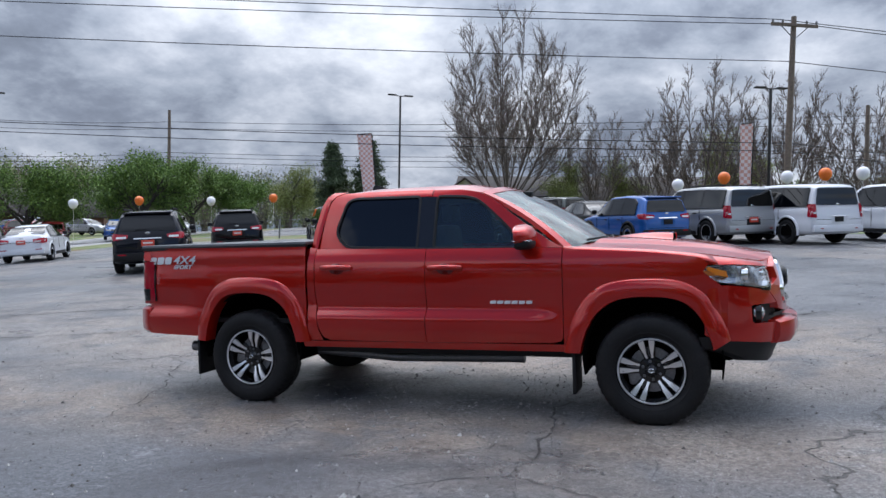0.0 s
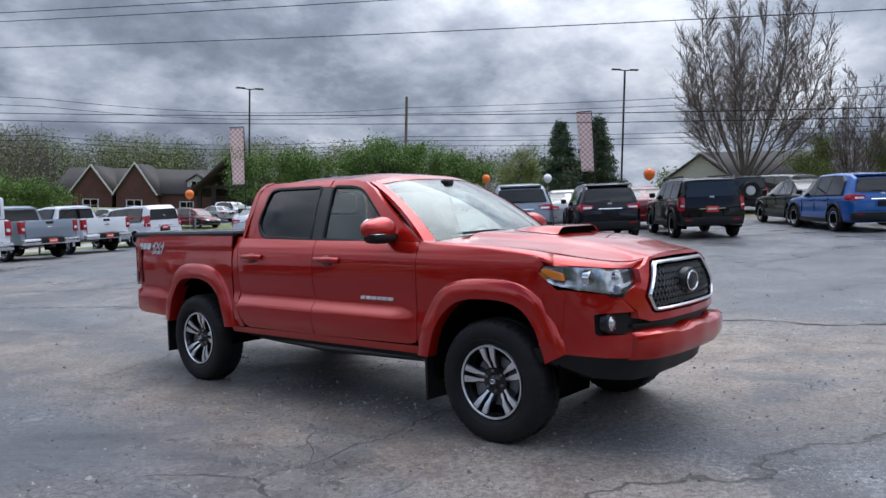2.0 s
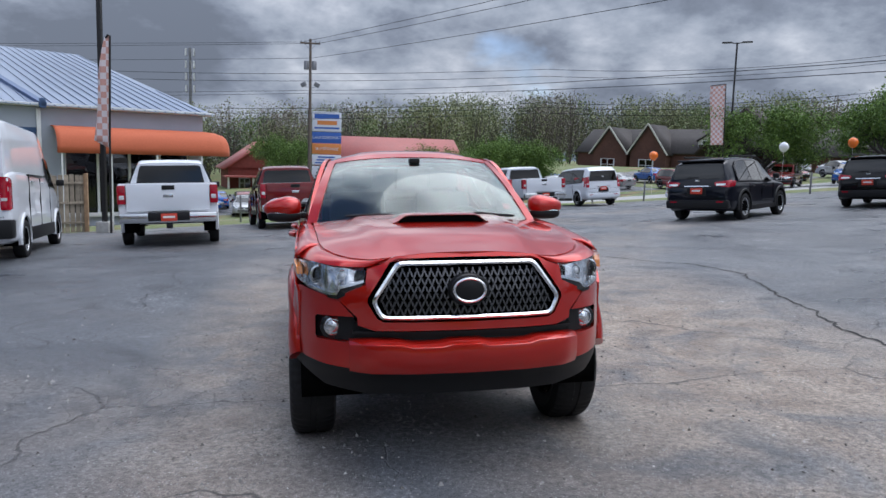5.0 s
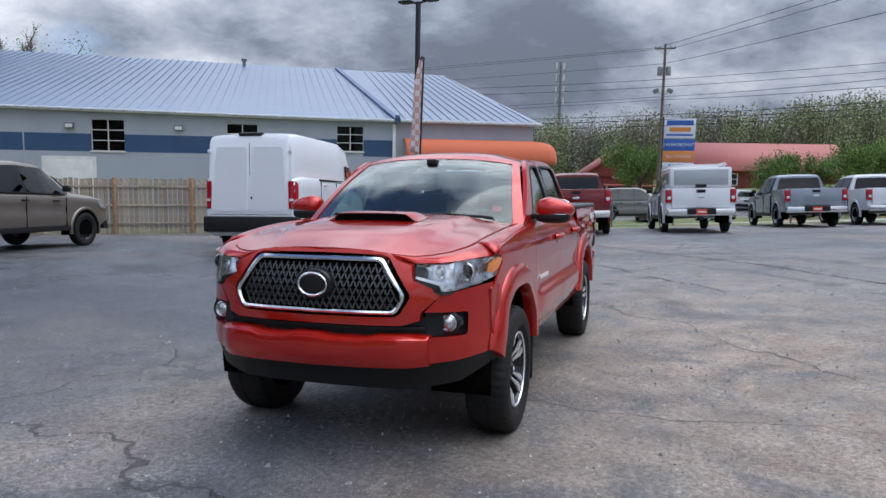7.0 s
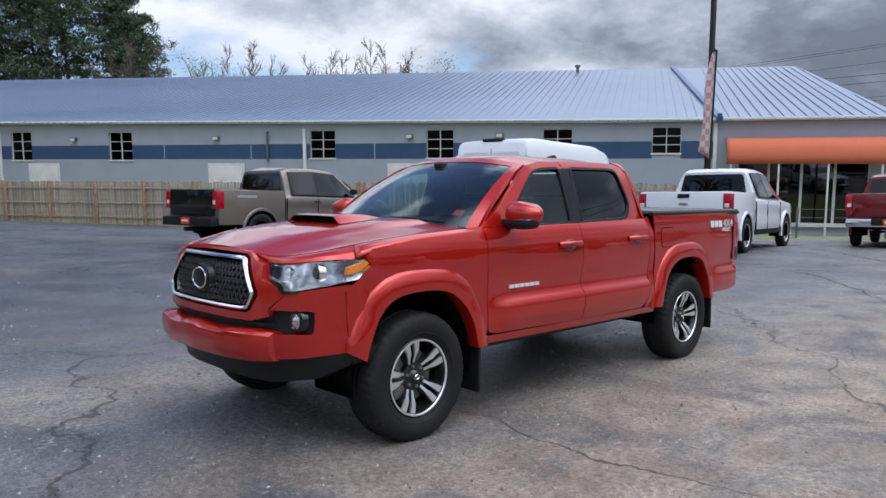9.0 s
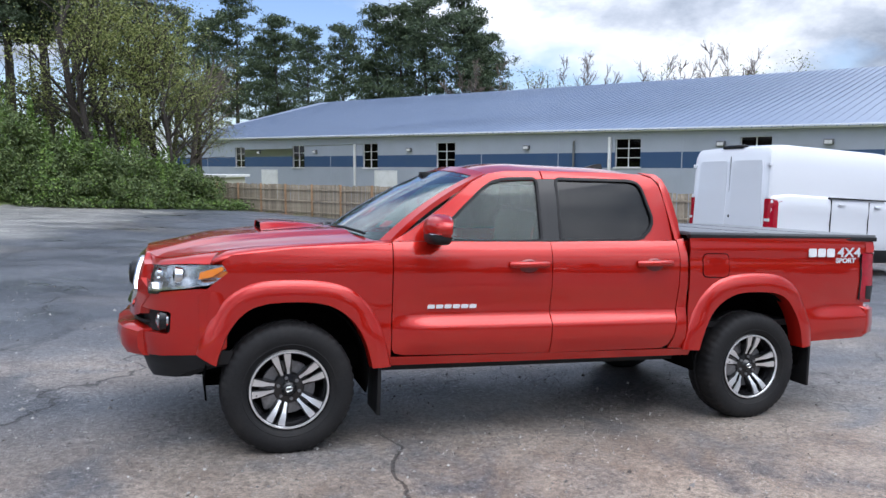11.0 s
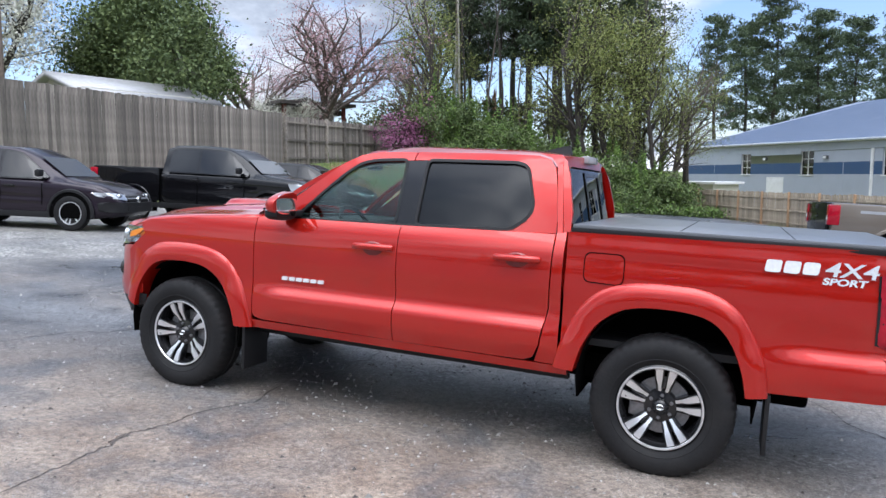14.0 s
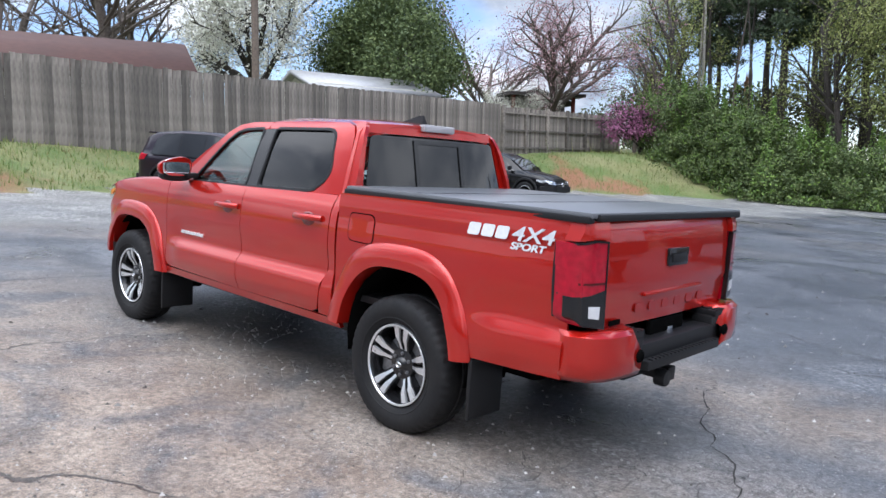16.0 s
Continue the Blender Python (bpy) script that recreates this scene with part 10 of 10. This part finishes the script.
def house_window(e, x, y, z, w, h, face, frame_m=None):
    """face: 'x+', 'x-' , 'y+' or 'y-': the side that it looks to."""
    s = 1 if face[1] == "+" else -1
    def bx(a, b, d0, d1, z0, z1):
        return boxed(x - w / 2 + a, x - w / 2 + b, min(y + s * d0, y + s * d1), max(y + s * d0, y + s * d1), z0, z1) if face[0] == "y" else boxed(min(x + s * d0, x + s * d1), max(x + s * d0, x + s * d1), y - w / 2 + a, y - w / 2 + b, z0, z1)
    win = part("window", bx(0, w, -0.05, 0.03, z, z + h), CAR_GLASS, e)
    f = frame_m or TRIM
    for a, b in ((-0.08, 0.06), (w / 2 - 0.04, w / 2 + 0.04), (w - 0.06, w + 0.08)):
        part("frame", bx(a, b, 0.0, 0.08, z - 0.08, z + h + 0.08), f, win)
    for z0 in (z - 0.08, z + h / 2, z + h):
        part("frame", bx(-0.08, w + 0.08, 0.0, 0.08, z0, z0 + 0.08), f, win)


# the lodge across the road, with gables and a timber porch
lodge = empty("brick_lodge", Matrix.Translation((-120.2, 67.6, -0.3)) @ Matrix.Rotation(radians(-48), 4, "Z"), "long dark brick lodge with gables and timber porch", "building")
lodge.scale = (1.3, 1.3, 1.3)
gable_block(lodge, -9, 2, -16, 26, -3.5, 3.2, 6.6, BRICK, SHINGLE, "y")
for yy, top in ((-10.0, 6.6), (-4.2, 7.0)):
    gable_block(lodge, -2, 4.0, yy - 2.6, yy + 2.6, -3.5, 2.9, top, BRICK, SHINGLE, "x")
    for s in (1, -1):
        bm = bmesh.new()
        tube(bm, [(4.45, yy + s * 3.0, 2.7), (4.45, yy, top + 0.05)], 0.13, 4)
        part("bargeboard", bm, CREAM, lodge)
    house_window(lodge, 4.0, yy - 0.2, 0.4, 2.0, 1.6, "x+")
for yy in (2.0, 19.0, 23.0):
    house_window(lodge, 2.0, yy, 0.3, 1.8, 1.6, "x+")
for yy in (3.0, 21.0):
    gable_block(lodge, -2.0, 0.8, yy - 1.3, yy + 1.3, 3.0, 5.0, 5.9, CREAM, SHINGLE, "x", 0.25)
    house_window(lodge, 0.8, yy, 3.7, 1.5, 1.1, "x+")
porch = part("porch_roof", boxed(3, 13, 10.8, 11.2, 7.2, 7.5), TIMBER, lodge)
bm = bmesh.new()
for s in (1, -1):
    v = [bm.verts.new(p) for p in ((1.0, 11 + s * 5.6, 2.9), (13.0, 11 + s * 5.6, 2.9), (13.6, 11, 8.1), (1.0, 11, 8.1))]
    bm.faces.new(v)
ob = part("porch_roof", bm, TIMBER, lodge)
sol = ob.modifiers.new("thick", "SOLIDIFY")
sol.thickness = 0.35
for yy in (6.6, 8.4, 13.6, 15.4):
    part("porch_post", boxed(11.5, 12.1, yy - 0.25, yy + 0.25, -3.5, 3.6), TIMBER, lodge)
for zz, ww in ((3.6, 5.4), (5.3, 2.8)):
    part("porch_beam", boxed(11.6, 12.0, 11 - ww, 11 + ww, zz, zz + 0.4), TIMBER, lodge)
part("porch_king_post", boxed(11.6, 12.0, 10.8, 11.2, 3.6, 7.4), TIMBER, lodge)

hall = empty("porch_hall", Matrix.Translation((-21.5, 68, 1.6)) @ Matrix.Rotation(radians(12), 4, "Z"), "low dark brick hall with cream columned porch", "building")
gable_block(hall, -3, 30, 0, 12, -1, 3.4, 6.6, BRICK, SHINGLE, "x")
gable_block(hall, -4.0, 1.5, -5, 2, 2.9, 3.3, 5.6, CREAM, SHINGLE, "y", 0.5)
for xx in (-3.7, -1.2, 1.2):
    part("column", boxed(xx - 0.18, xx + 0.18, -4.9, -4.5, -1, 3.0, 0.03), CREAM, hall)
for xx in (6, 11, 16, 22, 27):
    house_window(hall, xx, 0.0, 0.8, 2.0, 1.5, "y-")
barn = empty("red_barn", Matrix.Translation((-104, -7.0, -5.0)) @ Matrix.Rotation(radians(12), 4, "Z"), "dark red timber barn with red metal roof", "building")
barn.scale = (1.25, 1.25, 1.25)
gable_block(barn, -8, 0, -4, 4, -1, 3.6, 6.6, RUSSET, RED_ROOF, "x", 0.6)
for yy in (-2.2, 0, 2.2):
    house_window(barn, 0.0, yy, 3.4 if yy == 0 else 1.2, 1.1, 1.1, "x+")
part("porch_roof", boxed(-0.2, 2.4, -4.6, 4.6, 2.5, 2.65), RED_ROOF, barn)
for yy in (-4.2, -1.5, 1.5, 4.2):
    part("porch_post", boxed(2.0, 2.2, yy - 0.1, yy + 0.1, -1, 2.5), CREAM, barn)
shop = empty("red_roof_shop", Matrix.Translation((-114, 10.0, -2.1)) @ Matrix.Rotation(radians(5), 4, "Z"), "low shop with broad red metal roof", "building")
gable_block(shop, -10, 4, -9, 13, -1, 2.9, 6.8, RUSSET, RED_ROOF, "y", 0.8)
for yy in (-6, -2, 3, 8):
    house_window(shop, 4.0, yy, 0.6, 2.2, 1.6, "x+")

# behind the tall fence
shed = empty("roof_barn", Matrix.Translation((25.0, -4.0, 1.2)) @ Matrix.Rotation(radians(-22), 4, "Z"), "long low house with brown roof behind the fence", "building")
gable_block(shed, -2, 6, -7, 9, -1, 3.3, 4.9, CREAM, mat("brown_roof", (0.10, 0.05, 0.04), 0.8, grain=0.15, scale=4, stain=(0.07, 0.04, 0.035), stain_scale=0.5), "y", 0.5)
shed2 = empty("garden_shed", Matrix.Translation((21.2, -19.5, 1.75)) @ Matrix.Rotation(radians(-12), 4, "Z"), "pale shed with shallow tin roof behind the fence", "shed")
gable_block(shed2, 0, 4, -3.2, 3.0, -1, 3.15, 3.85, CREAM, mat("tin_roof", (0.36, 0.36, 0.36), 0.5, 0.4, grain=0.1, scale=6), "y", 0.3)
cabin_ = empty("wooden_house", Matrix.Translation((24.5, -37.5, 1.2)) @ Matrix.Rotation(radians(-30), 4, "Z"), "grey wooden house with red porch behind the fence", "house")
gable_block(cabin_, 0, 4, -1.5, 3, -1, 4.6, 5.3, mat("grey_siding", (0.20, 0.185, 0.17), 0.85, grain=0.1, scale=6), SHINGLE, "x", 0.5)
part("porch_deck", boxed(-1.8, 0, -1.5, 3, 2.4, 2.6), RUSSET, cabin_)
for yy in (-1.3, 0.8, 2.9):
    part("porch_post", boxed(-1.7, -1.5, yy - 0.1, yy + 0.1, -1, 4.7), RUSSET, cabin_)
part("porch_rail", boxed(-1.75, -1.65, -1.4, 2.9, 3.3, 3.42), RUSSET, cabin_)
part("porch_roof", boxed(-2.2, 0.2, -1.9, 3.4, 4.65, 4.85), SHINGLE, cabin_)
side_shed = empty("storage_shed", Matrix.Translation((1.2, -56.5, -2.0)) @ Matrix.Rotation(radians(-25), 4, "Z"), "white storage shed with orange doors behind the hedge", "shed")
part("wall", boxed(-3, 3.2, 0, 4, 0, 2.9), CREAM, side_shed)
part("roof", boxed(-3.3, 3.5, -0.3, 4.3, 2.9, 3.1, 0.03), TRIM, side_shed)
for k in range(2):
    part("door", boxed(-1.7 + k * 1.7 - 0.65, -1.7 + k * 1.7 + 0.65, -0.05, 0.0, 0.2, 2.6), ORANGE, side_shed)

# wire fence along the road edge
edge_fence = empty("post_fence", Matrix.Identity(4), "low grey post and wire fence along the road verge", "fence", kind="structure")
line = [(-23.5, -6.0), (-26.5, -1.0), (-30.0, 4.0), (-31.0, 14.0), (-29.5, 22.0), (-24.0, 29.0), (-14.0, 33.0)]
tops = []
for (ax, ay), (bx_, by) in zip(line, line[1:]):
    n = max(2, int(math.hypot(bx_ - ax, by - ay) / 2.4))
    for k in range(n):
        x, y = ax + (bx_ - ax) * k / n, ay + (by - ay) * k / n
        z = land(x, y)
        part("post", boxed(x - 0.035, x + 0.035, y - 0.035, y + 0.035, z - 0.2, z + 1.1, 0.008), GREY_METAL, edge_fence)
        tops.append((x, y, z))
for dz in (0.4, 0.75, 1.05):
    bm = bmesh.new()
    tube(bm, [(x, y, z + dz) for x, y, z in tops], 0.012, 4)
    part("rail_wire", bm, GREY_METAL, edge_fence)

def asphalt_crack(name, line, width, seed, label):
    """An open ragged crack, filled with dark silt, that wanders along a line."""
    rng = random.Random(seed)
    pts = []
    for a, b in zip(line, line[1:]):
        n = max(3, int(math.hypot(b[0] - a[0], b[1] - a[1]) / 0.06))
        pts += [Vector((a[0] + (b[0] - a[0]) * k / n, a[1] + (b[1] - a[1]) * k / n, 0)) for k in range(n)]
    off, rows = 0.0, []
    bm = bmesh.new()
    for i, q in enumerate(pts[:-1]):
        d = (pts[i + 1] - q).normalized()
        side = Vector((-d.y, d.x, 0))
        off = off * 0.93 + rng.gauss(0, 0.022)
        w = width * rng.uniform(0.25, 1.0) * min(1.0, i / 6, (len(pts) - 2 - i) / 6 + 0.05)
        rows.append([bm.verts.new((p.x, p.y, land(p.x, p.y) + 0.006)) for p in (q + side * (off + w), q + side * (off - w))])
    for r0, r1 in zip(rows, rows[1:]):
        bm.faces.new((r0[0], r0[1], r1[1], r1[0]))
    tagged(part(name, bm, SILT, smooth=60), label, "crack", kind="structure")


SILT = mat("dark_silt", (0.032, 0.03, 0.029), 0.9, grain=0.4, scale=60, bump=0.1)
asphalt_crack("asphalt_seam", [(-17.5, -4.6), (-11.34, -0.09), (-9.75, 1.22), (-8.69, 2.28), (-7.71, 3.16), (-6.69, 3.87), (-5.72, 4.5), (-4.6, 5.15), (-3.5, 5.3), (-2.16, 4.94), (-0.6, 4.5), (0.68, 4.18), (1.64, 4.34), (2.54, 4.27), (3.6, 4.9)], 0.022, 5, "long dark open seam across the asphalt")
asphalt_crack("asphalt_crack", [(-8.6, -0.6), (-6.72, 0.85), (-5.78, 1.62), (-4.46, 2.54)], 0.014, 6, "ragged dark crack in the asphalt")
asphalt_crack("asphalt_crack", [(-2.3, -1.8), (-2.5, -1.43), (-2.7, -0.77), (-3.01, -0.28), (-3.22, 0.03), (-3.9, 0.7)], 0.006, 7, "fine dark crack behind the red pickup")
asphalt_crack("asphalt_crack", [(-4.6, -0.9), (-4.1, -0.3), (-3.9, 0.3), (-3.3, 0.9)], 0.005, 8, "fine dark crack behind the red pickup")
asphalt_crack("asphalt_crack", [(-6.2, -2.9), (-4.8, -2.6), (-3.9, -2.9), (-2.6, -2.7)], 0.007, 9, "thin dark crack beside the red pickup")


# loose grit on the asphalt
def grit():
    rng = random.Random(91)
    verts, faces = [], []
    for i in range(6000):
        a, d = rng.uniform(0, 6.28), abs(rng.gauss(0, 6.0)) + 0.5
        x, y = math.cos(a) * d, math.sin(a) * d
        s = rng.uniform(0.004, 0.011) * (1.8 if rng.random() < 0.06 else 1)
        z = land(x, y)
        k = len(verts)
        verts += [(x - s, y - s * rng.random(), z), (x + s, y - s * rng.random(), z), (x + s * rng.random(), y + s, z), (x, y, z + s * 1.1)]
        faces += [(k, k + 1, k + 3), (k + 1, k + 2, k + 3), (k + 2, k, k + 3)]
    me = bpy.data.meshes.new("grit")
    me.from_pydata(verts, [], faces)
    me.materials.append(leaf_mat("grit_stone", (0.08, 0.07, 0.065), (0.20, 0.195, 0.19), (0.46, 0.45, 0.43), rough=0.9))
    tagged(new("grit", me), "loose pale grit scattered on the asphalt", "grit", kind="stuff")


grit()
